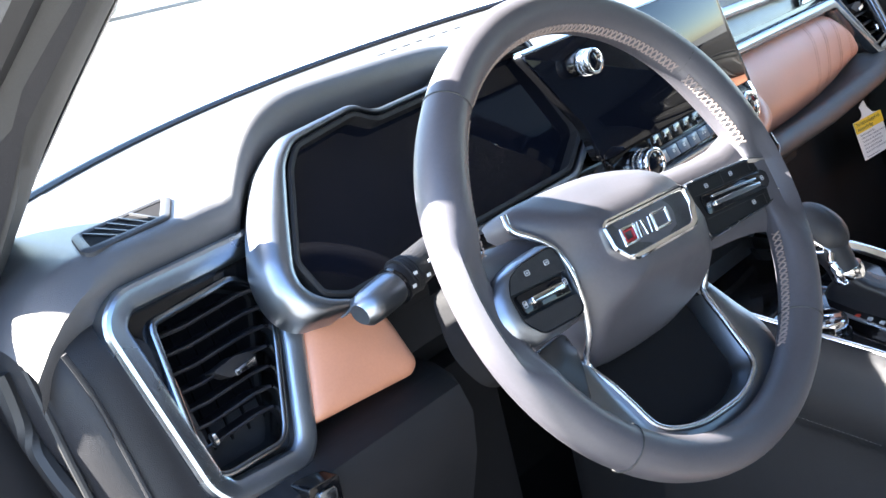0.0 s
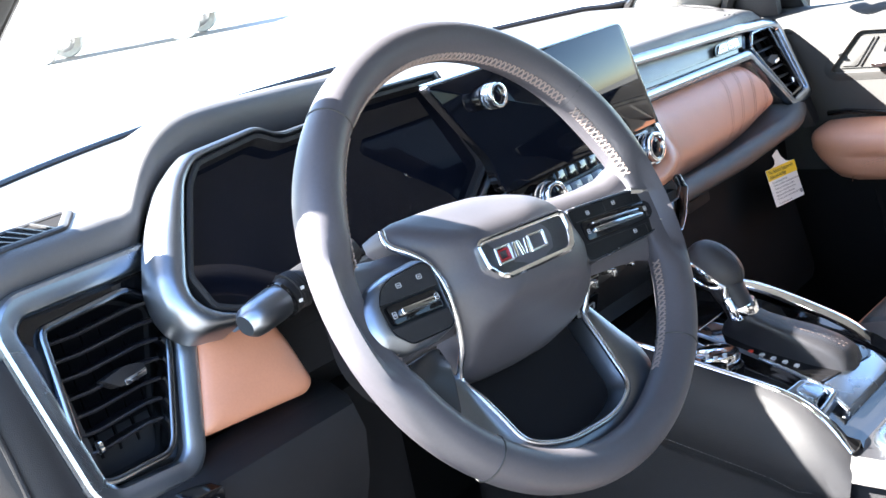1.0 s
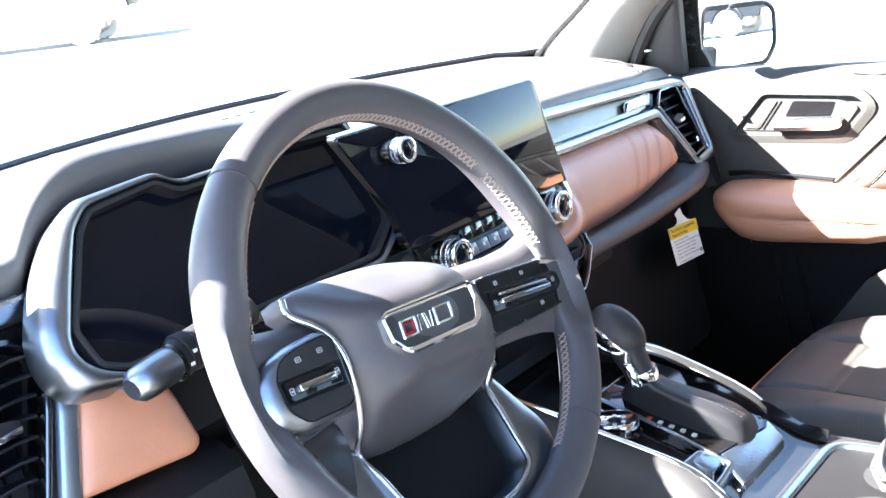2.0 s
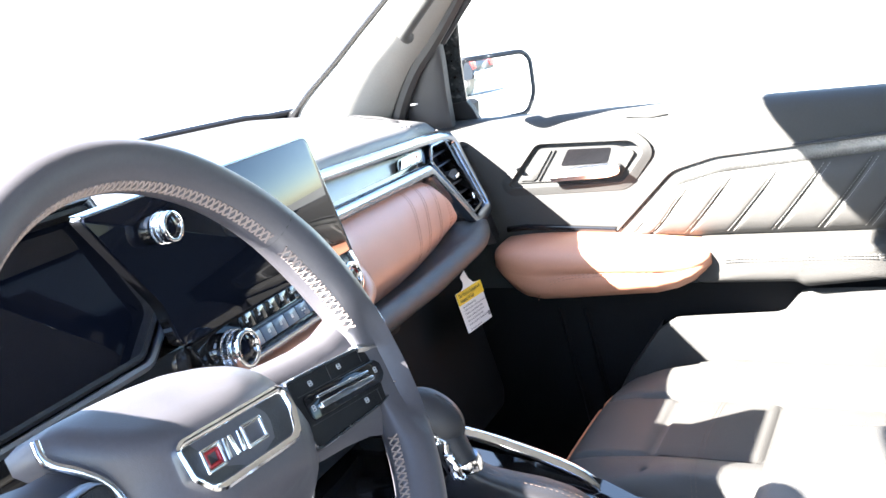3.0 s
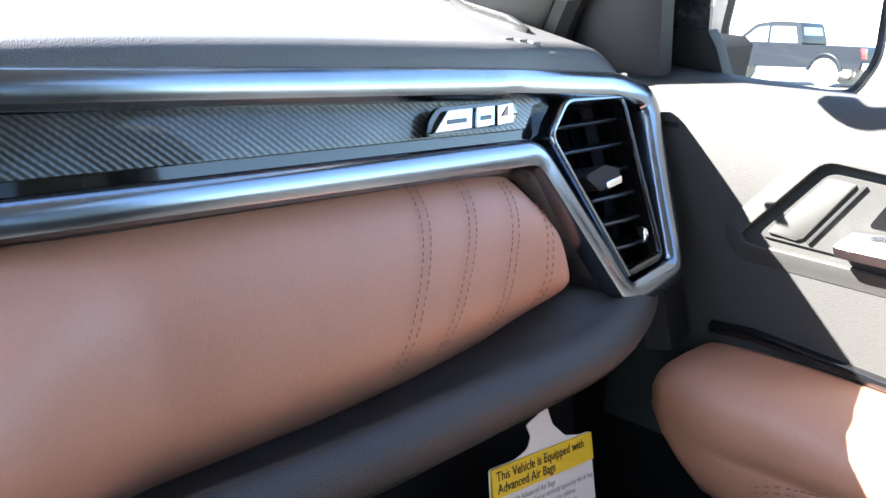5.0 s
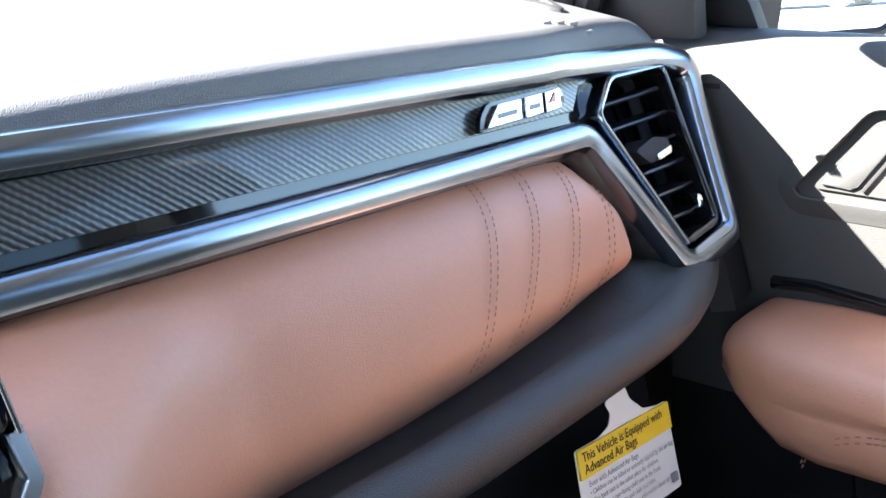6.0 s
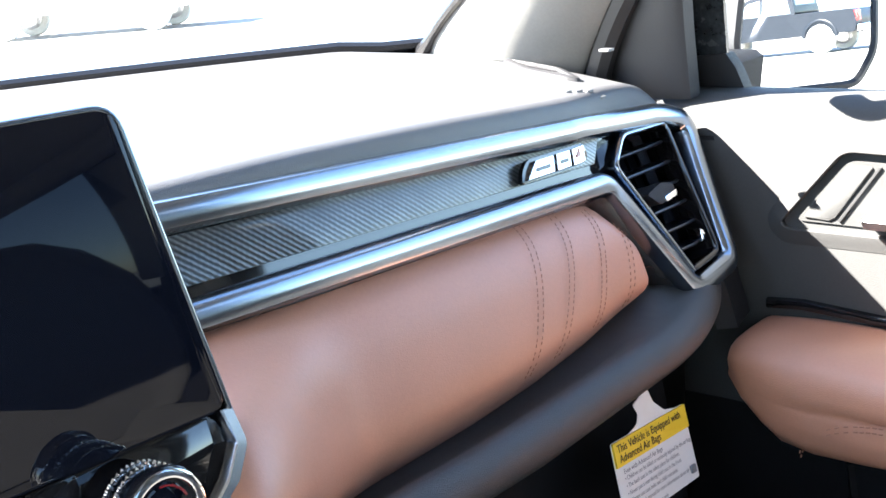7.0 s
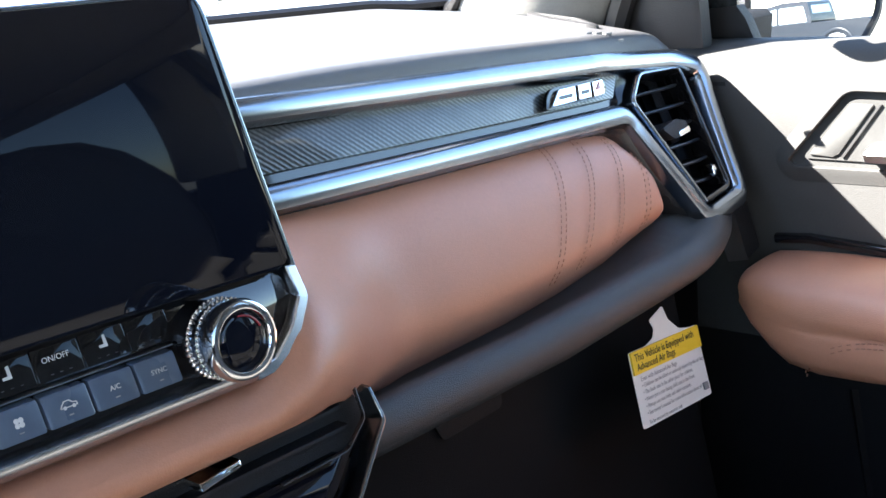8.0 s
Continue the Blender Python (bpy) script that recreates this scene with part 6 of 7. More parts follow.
part("window_frame", tube([(0.696, 0.030, 1.452), (0.684, -0.012, 1.495), (0.662, -0.115, 1.60), (0.640, -0.20, 1.69)], 0.008, 8), HARD_PLASTIC, door, "grey window frame")
part("corner_trim", loft([[Vector((0.717 - 0.30 * (z - 1.347) + dx, y, z)) for z, y in zip((1.318, 1.347, 1.376, 1.406, 1.430, 1.454), ys)] for ys, dx in (((0.130, 0.121, 0.101, 0.078, 0.056, 0.034), 0.012), ((0.128, 0.119, 0.099, 0.076, 0.054, 0.0335), 0.002), ((0.115, 0.106, 0.088, 0.068, 0.050, 0.033), -0.0015), ((0.075, 0.070, 0.062, 0.052, 0.042, 0.032), -0.002), ((0.051, 0.048, 0.045, 0.041, 0.0365, 0.0315), -0.0015), ((0.046, 0.043, 0.040, 0.036, 0.033, 0.031), 0.002), ((0.045, 0.042, 0.039, 0.035, 0.032, 0.0305), 0.016))]), SOFT_PLASTIC, door, "charcoal corner trim of the window")
pane = part("pane", loft([[Vector((0.775 - 0.28 * (z - 1.31), y, z)) for y in (0.12, -0.2, -0.61)] for z in (1.31, 1.5, 1.72)]), CLEAR, door, "clear side window")
pane.visible_shadow = False
def pane_at(a, b, d=0.0):       # the side window's plane; a runs rearwards
    return Vector((0.771 - 0.28 * (b - 1.31) - d, -a, b))


part("mirror_patch", prism([(-0.100, 1.308), (-0.013, 1.308), (-0.022, 1.340), (-0.029, 1.352), (-0.100, 1.346)], pane_at, -0.012, 0.002, 0.001), HARD_PLASTIC, door, "black patch at the mirror's foot")
part("corner_pane", prism([(-0.100, 1.346), (-0.029, 1.352), (-0.026, 1.385), (-0.021, 1.425), (-0.012, 1.475), (-0.030, 1.475), (-0.090, 1.420)], pane_at, -0.004, 0.0), MOTTLED, door, "mottled dark corner glass")
bez = rounded([(0.040, 1.226), (0.092, 1.2865), (0.237, 1.2825), (0.256, 1.2640), (0.220, 1.2195), (0.046, 1.2190)], 0.010, 4)
handle = part("handle_bezel", ribbon(bez, door_at, [(-0.0022, -0.004), (-0.0020, 0.0034), (-0.0012, 0.0040), (0.0006, 0.0038), (0.0060, 0.0018), (0.0115, 0.0002), (0.0120, -0.004)], closed=True), DOOR_PLASTIC, door, "charcoal handle surround")
part("handle_well", prism(rounded([(0.054, 1.2275), (0.096, 1.2775), (0.212, 1.2745), (0.240, 1.2640), (0.213, 1.2260)], 0.006, 3), door_at, -0.012, 0.0008), DOOR_PLASTIC, handle, "charcoal handle recess")
part("lock_switch", prism(rounded([(0.060, 1.2305), (0.096, 1.2745), (0.116, 1.2740), (0.084, 1.2300)], 0.003, 3), door_at, -0.004, 0.0024, 0.0008), DOOR_PLASTIC, handle, "charcoal lock switch")
part("lock_groove", prism([(0.0885, 1.2300), (0.0905, 1.2300), (0.1215, 1.2740), (0.1195, 1.2740)], door_at, 0.0, 0.0027), RUBBER, handle)
part("handle_cup", prism(rounded([(0.126, 1.2490), (0.140, 1.2735), (0.206, 1.2720), (0.198, 1.2500)], 0.004, 3), door_at, -0.006, 0.0012), GLOSS, handle, "dark glossy handle cup")
part("lever", loft([[Vector((0.712 - d, -a, z)) for d, z in ((0.002, zb), (0.014, zb + 0.001), (0.0185, zb + 0.008), (0.016, zb + h - 0.002), (0.003, zb + h))] for a, zb, h in ((0.113, 1.2285, 0.010), (0.118, 1.2280, 0.0165), (0.150, 1.2285, 0.0195), (0.200, 1.2300, 0.0200), (0.214, 1.2335, 0.0170), (0.218, 1.2380, 0.009))], wrap=True, caps=True), SILVER, handle, "satin chrome door lever")
weave = rounded([(0.203, 1.1490), (0.290, 1.2335), (0.352, 1.2500), (0.590, 1.2660)], 0.012, 4, closed=False)
part("accent_strip", ribbon([(a + 0.008, b - 0.0115) for a, b in weave], door_at, [(-0.0110, -0.002), (-0.0110, 0.004), (0.0, 0.005), (0.0110, 0.004), (0.0110, -0.002)]), DOOR_WEAVE, door, "woven metal-look accent strip")
part("accent_edge", ribbon(weave, door_at, mould(0.0022, 0.0075, -0.002)), DOOR_PLASTIC, door, "charcoal edge of the accent strip")
def bolster_hi(a):
    return 1.1400 + (a - 0.216) * 0.95 if a < 0.292 else (1.2110 + (a - 0.292) * 0.27 if a < 0.352 else 1.2272 + (a - 0.352) * 0.078)


def bolster_point(a, v, lift=0.0):
    """The pleated pad: a runs rearwards, v from its foot to its upper edge."""
    swell = (1 - abs(2 * v - 1) ** 4) * (1 if a > 0.24 else (a - 0.216) / 0.024)
    pleat = ((a - 0.3000 - v * 0.085) / 0.0615 + 0.5) % 1.0 - 0.5
    depth = 0.0015 + 0.015 * swell * (1 - 0.26 * math.exp(-(pleat / 0.07) ** 2)) + lift
    return door_at(a, 1.136 + (bolster_hi(a) - 1.136) * v, depth)


bol = [[bolster_point(a, v) for v in np.linspace(0, 1, 29)] for a in np.linspace(0.216, 0.603, 320)]
bolster = part("bolster", loft(bol), SEAT_LEATHER, door, "padded charcoal door bolster", angle=60)
for k in range(-1, 5):
    for off in (-0.0042, 0.0042):
        line = [(0.3000 + 0.0615 * k + off + 0.085 * v, v) for v in np.linspace(0.06, 0.95, 15)]
        line = [(a, v) for a, v in line if 0.235 < a < 0.600]
        if len(line) > 3:
            part("stitching", stitches([bolster_point(a, v, 0.0006) for a, v in line], 0.00042, 0.0042, 0.0028), GREY_THREAD, bolster, "grey stitching")
arm_rows = []
for a, hi, lo, out_ in ((0.027, 1.1400, 1.1240, 0.040), (0.029, 1.1435, 1.1160, 0.066), (0.033, 1.1455, 1.1080, 0.077), (0.044, 1.1470, 1.0930, 0.083), (0.058, 1.1485, 1.0780, 0.085), (0.074, 1.1495, 1.0670, 0.086), (0.100, 1.1500, 1.0620, 0.086), (0.140, 1.1495, 1.0630, 0.087),
                        (0.180, 1.1475, 1.0650, 0.087), (0.230, 1.1445, 1.0670, 0.086), (0.270, 1.1405, 1.0685, 0.085), (0.300, 1.1362, 1.0750, 0.083), (0.322, 1.1335, 1.0850, 0.081), (0.338, 1.1300, 1.0990, 0.076), (0.347, 1.1265, 1.1080, 0.068)):
    mid, f = lo + (hi - lo) * 0.50, min(1.0, (hi - lo) / 0.075)
    k = min(1.0, max(0.0, (a - 0.08) / 0.06), max(0.0, (0.335 - a) / 0.05))
    arm_rows.append([door_at(a, z, d) for z, d in ((hi - 0.002 * f, -0.004), (hi, 0.010), (hi - 0.001 * f, out_ * 0.5), (hi - 0.006 * f, out_ * 0.82), (hi - 0.015 * f, out_ * 0.96), (mid + 0.012 * f, out_), (mid + 0.003 * f, out_ - 0.001), (mid, out_ - 0.001 - 0.0045 * k), (mid - 0.003 * f, out_ - 0.002 - 0.001 * k), (mid - 0.014 * f, out_ - 0.001), (lo + 0.014 * f, out_ * 0.93), (lo + 0.004 * f, out_ * 0.82), (lo, out_ * 0.6), (lo, -0.004))])
part("armrest", loft(arm_rows, caps=True), BROWN_LEATHER, door, "saddle brown leather armrest", angle=75)
for off in (0.0, 0.0042):
    part("armrest_seam", stitches([door_at(a, b - off, 0.0872 - 4.0 * max(0.0, 1.078 - b + off) ** 1.5) for a, b in smooth_path([(0.094, 1.068), (0.101, 1.083), (0.112, 1.093), (0.130, 1.1015), (0.155, 1.1060), (0.20, 1.1075), (0.27, 1.1060)], 6)], 0.0006, 0.0046, 0.0032), THREAD, door, "tan stitching")
part("armrest_rear", pillow(rounded([(0.318, 1.136), (0.604, 1.134), (0.604, 1.078), (0.470, 1.067), (0.455, 1.076), (0.300, 1.077)], 0.012, 4), door_at, -0.006, 0.068, 7, 5.0, hub=(0.47, 1.105)), SEAT_LEATHER, door, "padded charcoal rear armrest")
for off in (0.0, 0.004):
    part("armrest_seam", stitches([door_at(a, 1.1165 - off, 0.0625) for a in np.linspace(0.365, 0.585, 12)], 0.0006, 0.0042, 0.0028), GREY_THREAD, door, "grey stitching")
part("pocket_recess", prism(rounded([(-0.14, 1.062), (0.60, 1.066), (0.60, 0.74), (-0.14, 0.74)], 0.01), door_at, -0.03, 0.0015), LOW_PLASTIC, door, "black recess above the map pocket")
poc = []
for a in np.linspace(0.262, 0.604, 30):
    hi = 1.010 + (a - 0.262) * 0.6 if a < 0.287 else (1.025 + (a - 0.287) * 0.04 if a < 0.436 else min(1.064, 1.031 + (a - 0.436) * 1.15))
    lead = 0.75 * (1 - (a - 0.262) / 0.342) ** 2
    poc.append([door_at(a - lead * max(0.0, hi - z) + off, z, d) for z, d, off in ((hi - 0.01, 0.010, 0), (hi - 0.002, 0.030, 0), (hi, 0.036, 0), (hi - 0.004, 0.043, 0), (hi - 0.03, 0.046, 0), (0.94 + (hi - 1.03) * 0.3, 0.047, 0), (0.88, 0.045, 0.01), (0.72, 0.040, 0.02))])
part("map_pocket", loft(poc), DOOR_PLASTIC, door, "charcoal map pocket")
part("pocket_side", loft([[p.copy() for p in poc[0][1:]], [Vector((0.710, p.y + 0.004, p.z)) for p in poc[0][1:]]]), DOOR_PLASTIC, door, "front wall of the pocket")
for a in (0.095, 0.135):
    part("rib", loft([[door_at(a + 0.03 * u, 1.03 - 0.2 * u, 0.002), door_at(a + 0.004 + 0.03 * u, 1.03 - 0.2 * u, 0.006), door_at(a + 0.008 + 0.03 * u, 1.03 - 0.2 * u, 0.002)] for u in (0, 0.5, 1)]), LOW_PLASTIC, door)
part("lock_pull", prism(rounded([(0.225, 1.3125), (0.262, 1.3150), (0.290, 1.3120), (0.262, 1.3085)], 0.003, 3), lambda a, b, d=0.0: Vector((0.7265 - d, -a, b)), -0.01, 0.002, 0.001), DOOR_PLASTIC, door, "charcoal locking tab")

# a black moulding drawn for the shadow between door and armrest
part("armrest_shadow", ribbon([(0.030, 1.1560), (0.060, 1.1585), (0.130, 1.1540), (0.200, 1.1490)], door_at, mould(0.0045, 0.006, -0.004)), GLOSS, door, "black strip for the shadow above the armrest")

# ---- the driver's door, standing open ----
open_door = thing("door_2", "open driver's door with charcoal trim", "door", (-0.80, 0.13, 0.7), kind="structure")
_od, _on = Vector((-math.sin(radians(68)), -math.cos(radians(68)), 0)), Vector((math.cos(radians(68)), -math.sin(radians(68)), 0))


def open_at(a, b, d=0.0):
    return Vector((-0.80, 0.13, 0)) + _od * a + _on * d + Vector((0, 0, b))


part("panel", prism(rounded([(0.02, 0.62), (0.02, 1.30), (0.98, 1.32), (1.02, 0.66)], 0.03), open_at, -0.08, 0.04, 0.01), DOOR_PLASTIC, open_door, "charcoal door trim")
part("shell", prism(rounded([(0.01, 0.60), (0.01, 1.29), (0.99, 1.31), (1.03, 0.64)], 0.03), open_at, -0.14, -0.081, 0.01), PAINT_WHITE, open_door, "white outer door")
part("armrest", block((0.25, 0.0, 1.06), (0.75, 0.09, 1.13), 0.02, m=Matrix.Translation((-0.80, 0.13, 0)) @ Matrix((_od, _on, Vector((0, 0, 1)))).transposed().to_4x4()), BROWN_LEATHER, open_door, "saddle brown leather armrest")
part("window_frame", tube([open_at(0.05, 1.30, -0.04), open_at(0.30, 1.50, -0.04), open_at(0.55, 1.68, -0.04), open_at(0.70, 1.71, -0.04), open_at(0.95, 1.68, -0.04), open_at(0.98, 1.31, -0.04)], 0.022, 8), RUBBER, open_door, "black window frame")

# ---- outside mirror ----
mir = thing("door_mirror", "outside door mirror with a black housing", "mirror", (0.93, 0.05, 1.30))
MO, MX = Vector((1.0, 0.055, 1.352)), Vector((0.88, -0.474, 0.0)).normalized()
MN = Vector((-0.474, -0.88, 0.049)).normalized()
MY = MN.cross(MX).normalized() * -1


def mir_at(a, b, d=0.0):
    return MO + MX * a + (MY if MY.z > 0 else -MY) * b + MN * d


mo = rounded([(-0.091, 0.046), (0.046, 0.040), (0.060, 0.026), (0.058, -0.033), (0.036, -0.063), (-0.082, -0.060), (-0.102, -0.018)], 0.012, 5)
part("housing", loft([[mir_at(a * k, b * k, d) for a, b in mo] for k, d in ((1.0, 0.004), (1.05, 0.0), (1.05, -0.008), (0.9, -0.024), (0.5, -0.034))], wrap=True, caps=True), RUBBER, mir, "black housing")
part("mirror_glass", prism([(a * 0.97, b * 0.97) for a, b in mo], mir_at, 0.0, 0.0065), MIRROR, mir, "mirror glass")
part("rim", ribbon(mo, mir_at, [(-0.002, -0.01), (-0.002, 0.008), (0.001, 0.010), (0.006, 0.008), (0.0075, -0.002), (0.006, -0.012)], closed=True), HARD_PLASTIC, mir, "grey plastic rim")
part("arm", loft([[Vector((x, y + dy, z)) for y, z in ((0.0, 1.295), (-0.03, 1.297), (-0.034, zt - 0.006), (-0.026, zt), (0.05, zt), (0.055, 1.295))] for x, dy, zt in ((0.79, 0.10, 1.325), (0.83, 0.095, 1.338), (0.90, 0.10, 1.338))], wrap=True, caps=True), LOW_PLASTIC, mir, "black mirror arm")


# ---- seats ----
def seat(name, x0, y0, label, back_y, lean):
    s = thing(name, label, "seat", (x0, y0 - 0.25, 0.66), group="front seats")

    def loc(x, y, z):
        return Vector((x0 + x, y0 + y, z))
    def crown(x, y):            # height of the cushion's skin
        side = max(0.0, (abs(x) - 0.085) / 0.135)
        z = 0.984 - 0.05 * max(0.0, -y - 0.10) - 0.9 * max(0.0, y + 0.045) ** 1.6
        z += 0.022 * math.sin(min(1.0, side / 0.55) * math.pi / 2) * min(1.0, max(0.0, -0.01 - y) / 0.13) - (0.075 * ((side - 0.6) / 0.4) ** 2 if side > 0.6 else 0)
        z -= 0.006 * math.exp(-((abs(x) - 0.088) / 0.005) ** 2)
        if abs(x) < 0.088:
            z -= 0.006 * (math.exp(-((y + 0.095) / 0.005) ** 2) + math.exp(-((y + 0.225) / 0.005) ** 2))
        return z
    ys = [0.0, 0.012, 0.010, 0.0] + list(np.linspace(-0.012, -0.50, 76))
    rows = []
    for k, y in enumerate(ys):
        row = []
        for u in np.linspace(-1, 1, 81):
            w = float(np.interp(-y, (0.0, 0.05, 0.14, 0.26, 0.5), (0.205, 0.222, 0.232, 0.240, 0.236)))
            x, yy = u * w, y - 0.045 * abs(u) ** 4 * (1 if y > -0.1 else 0.3)
            z = 0.895 if k == 0 else (0.935 if k == 1 else crown(x, min(y, 0.0)) - (0.012 if k == 2 else 0.0))
            row.append(loc(x, yy, z))
        rows.append(row)
    cushion = part("cushion", loft(rows), SEAT_LEATHER, s, "charcoal leather seat cushion", angle=70)
    part("piping", tube([p + Vector((0, 0.001, 0)) for p in rows[2][6:-6]], 0.0016, 6), PIPING, cushion, "copper brown piping")
    panel_rows = [[loc(x, y, crown(x, y) + 0.0007) for x in np.linspace(-0.082, 0.082, 15)] for y in np.linspace(-0.102, -0.43, 60)]
    part("insert", loft(panel_rows), SEAT_CLOTH, cushion, "perforated insert")
    for dx in (0.0, 0.005):
        part("stitching", stitches([loc(x, -0.152 + dx - 0.020 * (x / 0.2) ** 2, crown(x, -0.152) + 0.0016) for x in np.linspace(-0.195, 0.195, 60)], 0.00028, 0.0046, 0.0028), SEAT_THREAD, cushion, "copper brown stitching")
    part("base", block((x0 - 0.21, y0 - 0.50, 0.66), (x0 + 0.21, y0 - 0.05, 0.92), 0.03), HARD_PLASTIC, s, "black seat base")
    rows = []
    for k, (h, w, th) in enumerate(((0.0, 0.21, 0.07), (0.06, 0.235, 0.085), (0.2, 0.25, 0.085), (0.36, 0.245, 0.075), (0.48, 0.215, 0.06), (0.545, 0.17, 0.045), (0.565, 0.10, 0.02))):
        cy, cz = back_y - y0 - h * lean, 0.985 + h
        ring = []
        for q in np.linspace(0, 2 * math.pi, 33)[:-1]:
            c, n = math.cos(q), math.sin(q)
            bulge = 0.035 * max(0.0, (abs(c) - 0.6) / 0.4) if n > 0 else 0.0
            ring.append(loc(w * math.copysign(abs(c) ** 0.6, c), cy + math.copysign(abs(n) ** 0.7, n) * th + bulge, cz))
        rows.append(ring)
    part("backrest", loft(rows, wrap=True, caps=True), SEAT_LEATHER, s, "charcoal leather backrest", angle=70)
    hy = back_y - y0 - 0.72 * lean
    part("headrest", pillow(rounded([(-0.13, 1.60), (0.13, 1.60), (0.135, 1.74), (0.10, 1.775), (-0.10, 1.775), (-0.135, 1.74)], 0.03), lambda a, b, d: loc(a, hy + d - 0.02, b - 0.02), -0.05, 0.11, 6, 3), SEAT_LEATHER, s, "charcoal leather headrest")
    for sg in (-1, 1):
        part("headrest_post", tube([loc(sg * 0.06, hy - 0.03, 1.50), loc(sg * 0.06, hy - 0.02, 1.62)], 0.006, 8), BRIGHT, s, "chrome headrest post")
    return s


seat("passenger_seat", 0.390, -0.232, "charcoal leather passenger seat with copper piping, half in sunlight", -0.65, 0.35)
seat("driver_seat", -0.365, -0.42, "charcoal leather driver's seat with copper piping", -0.98, 0.30)
lid = thing("armrest_lid", "padded charcoal leather armrest lid on the console", "armrest", (0.0, -0.7, 1.06))
part("box", block((-0.095, -0.88, 0.9), (0.095, -0.53, 1.080), 0.012), HARD_PLASTIC, lid, "black armrest box")
part("lid", loft([[Vector((w * math.copysign(abs(math.cos(q)) ** 0.45, math.cos(q)), y, 1.099 + h * math.copysign(abs(math.sin(q)) ** 0.6, math.sin(q)))) for q in np.linspace(0, 2 * math.pi, 29)[:-1]] for y, w, h in ((-0.502, 0.07, 0.006), (-0.506, 0.094, 0.014), (-0.518, 0.112, 0.020), (-0.56, 0.120, 0.022), (-0.88, 0.122, 0.022))], wrap=True, caps=True), SEAT_LEATHER, lid, "charcoal leather lid", angle=70)
part("piping", tube(smooth_path([(0.121, -0.88, 1.104), (0.119, -0.56, 1.104), (0.108, -0.516, 1.103), (0.07, -0.503, 1.102), (-0.07, -0.503, 1.102), (-0.108, -0.516, 1.103), (-0.119, -0.56, 1.104), (-0.121, -0.88, 1.104)], 5), 0.0013, 6), SEAT_LEATHER, lid, "charcoal edge piping")


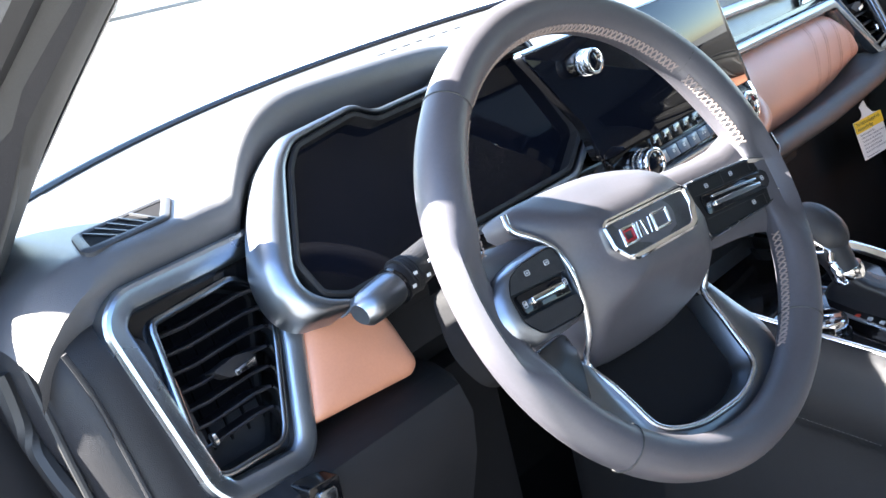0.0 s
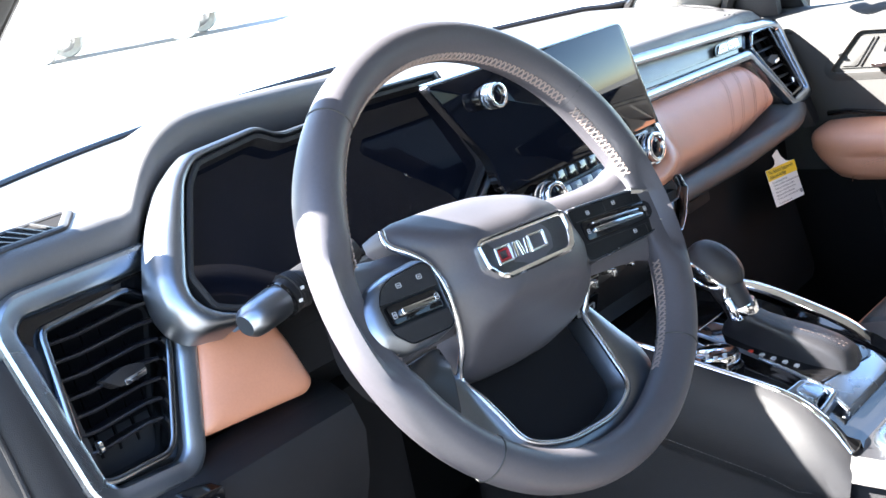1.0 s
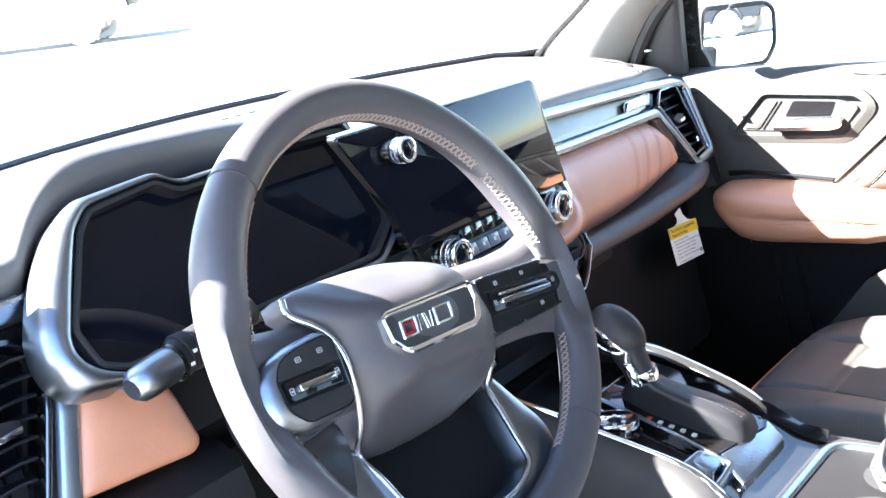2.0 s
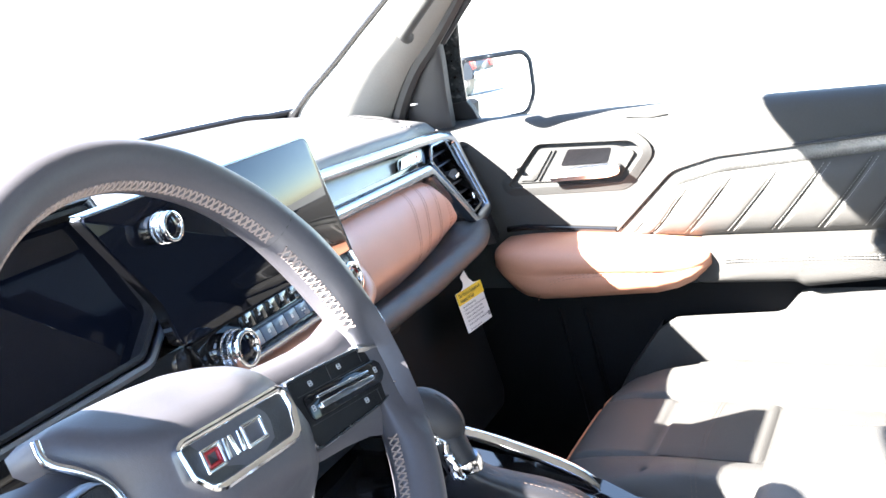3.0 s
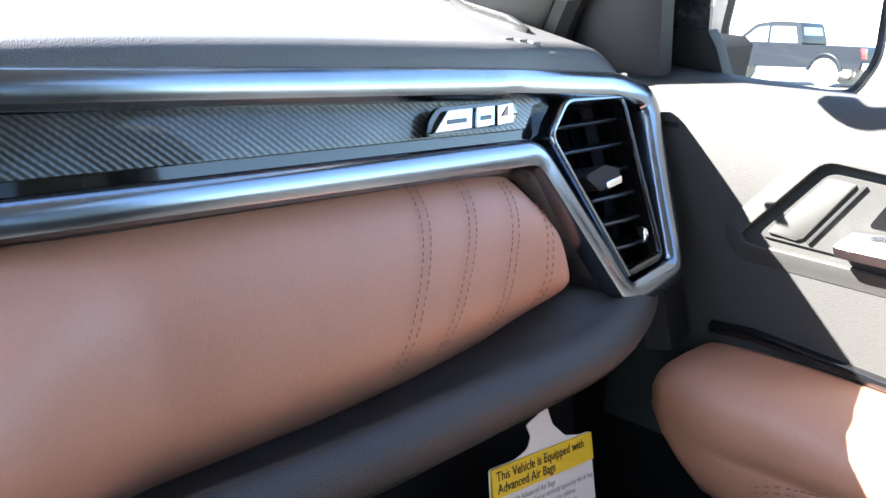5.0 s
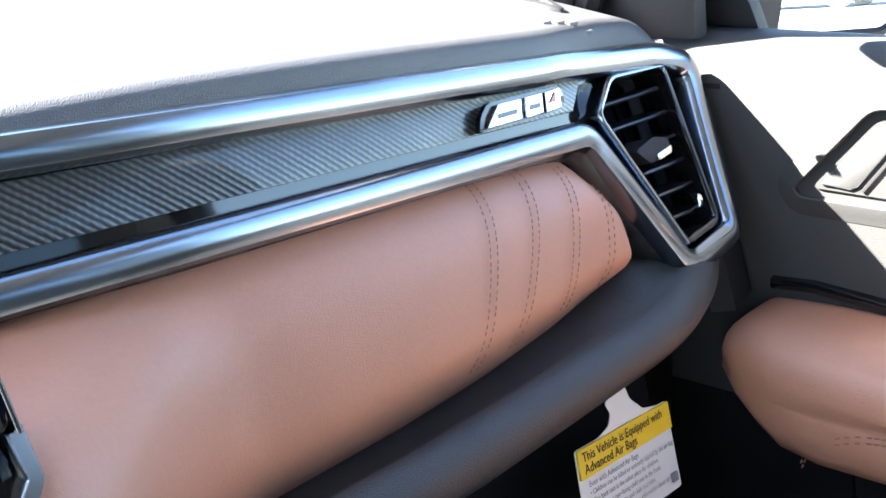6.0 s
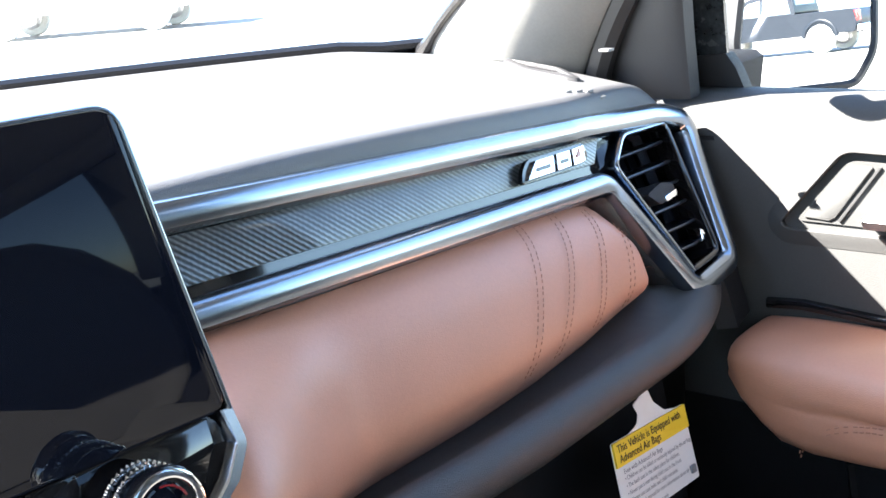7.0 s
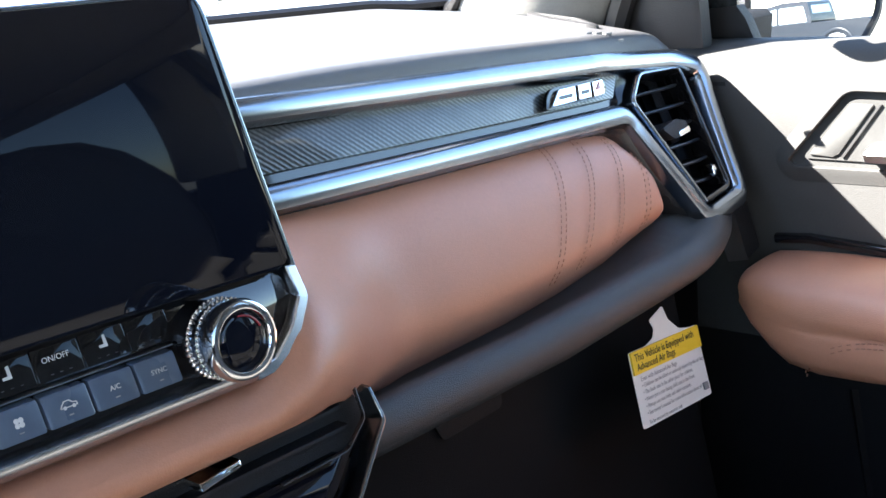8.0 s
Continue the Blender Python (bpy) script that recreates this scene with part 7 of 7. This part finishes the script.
# ---- parked vehicles on the lot ----
def pickup(place, turn, paint, arches, label):
    c = thing("pickup_truck", label, "truck", (0, 0, 0), group="parked trucks")

    def side(pts, w0, w1):
        return loft([[Vector((x, s * (w1 if z > 1.15 else w0), z)) for x, z in pts] for s in (-1, 1)])
    low = [(-2.8, 0.55), (2.65, 0.5), (2.8, 0.7), (2.75, 1.05), (2.5, 1.15), (1.2, 1.22), (-2.75, 1.2), (-2.85, 0.9)]
    body = bmesh.new()
    prism(rounded(low, 0.08), lambda a, b, d: Vector((a, d, b)), -0.95, 0.95, 0.05, bm=body)
    b_ = part("body", body, paint, c, "painted body", local=True)
    cabp = rounded([(1.25, 1.20), (0.55, 1.78), (-0.1, 1.88), (-0.85, 1.85), (-1.0, 1.20)], 0.08)
    part("cab", prism(cabp, lambda a, b, d: Vector((a, d * (1 - 0.16 * max(0, b - 1.2)), b)), -0.88, 0.88, 0.06), paint, c, "painted cab", local=True)
    for s in (-1, 1):
        for pts in ([(1.0, 1.25), (0.5, 1.66), (0.12, 1.72), (0.12, 1.25)], [(0.04, 1.25), (0.04, 1.72), (-0.72, 1.72), (-0.85, 1.25)]):
            part("side_window", prism(rounded(pts, 0.04), lambda a, b, d, s=s: Vector((a, s * (0.885 * (1 - 0.16 * max(0, b - 1.2)) + d), b)), -0.02, 0.006), CAR_GLASS, c, "dark side window", local=True)
        for x in (1.75, -1.75):
            m = Matrix.Translation((x, s * 0.86, 0.42)) @ pose(0, 0, 0, 90, 0, 0)
            wh = part("wheel", turned([(0.28, -0.13), (0.40, -0.12), (0.42, -0.06), (0.42, 0.06), (0.40, 0.12), (0.28, 0.13)], m, 32), TYRE, c, "tyre, coloured pale for glare", local=True)
            part("rim", turned([(0.10, -0.134), (0.25, -0.136), (0.27, -0.125), (0.27, 0.125), (0.25, 0.136), (0.10, 0.134)], m, 24), ALLOY, wh, "alloy rim", local=True)
            arch = [(x + 0.50 * math.cos(q), 0.45 + 0.50 * math.sin(q)) for q in np.linspace(0.05, math.pi - 0.05, 17)]
            part("wheel_arch", ribbon(arch, lambda a, b, d, s=s: Vector((a, s * (0.955 + d), b)), mould(0.05, 0.03, -0.05)), arches, c, "painted wheel arch", local=True)
        part("tail_lamp", block((-2.88, s * 0.80 - 0.12, 0.85), (-2.78, s * 0.80 + 0.14, 1.15), 0.02), LAMP_RED, c, "red tail lamp", local=True)
        part("head_lamp", block((2.68, s * 0.72 - 0.2, 0.85), (2.80, s * 0.72 + 0.2, 1.02), 0.02), BRIGHT, c, "bright head lamp", local=True)
    part("windscreen", prism([(-0.75, 0.02), (0.75, 0.02), (0.66, 0.80), (-0.66, 0.80)], lambda a, b, d: Vector((1.22 - b * 0.80 + d * 0.6, a, 1.24 + b * 0.62 + d)), -0.02, 0.012), CAR_GLASS, c, "dark windscreen", local=True)
    part("rear_window", prism([(-0.7, 1.27), (0.7, 1.27), (0.62, 1.72), (-0.62, 1.72)], lambda a, b, d: Vector((-0.985 + (b - 1.2) * 0.22 - d, a, b)), -0.02, 0.012), CAR_GLASS, c, "dark rear window", local=True)
    part("bumper", block((2.72, -0.9, 0.5), (2.92, 0.9, 0.72), 0.04), BRIGHT, c, "chrome bumper", local=True)
    part("bumper", block((-3.0, -0.9, 0.55), (-2.82, 0.9, 0.75), 0.04), BRIGHT, c, "chrome bumper", local=True)
    part("grille", block((2.74, -0.52, 0.75), (2.83, 0.52, 1.05), 0.02), HARD_PLASTIC, c, "black grille", local=True)
    c.matrix_basis = Matrix.Translation(place) @ pose(0, 0, 0, 0, 0, turn)
    return c


pickup((5.6, -36.0, 0), 213, PAINT_DARK, PAINT_DARK, "dark blue-black pickup truck parked on the lot behind")
pickup((15.0, 24.0, 0), -52, PAINT_WHITE, PAINT_WHITE, "white pickup truck parked across the lot ahead")
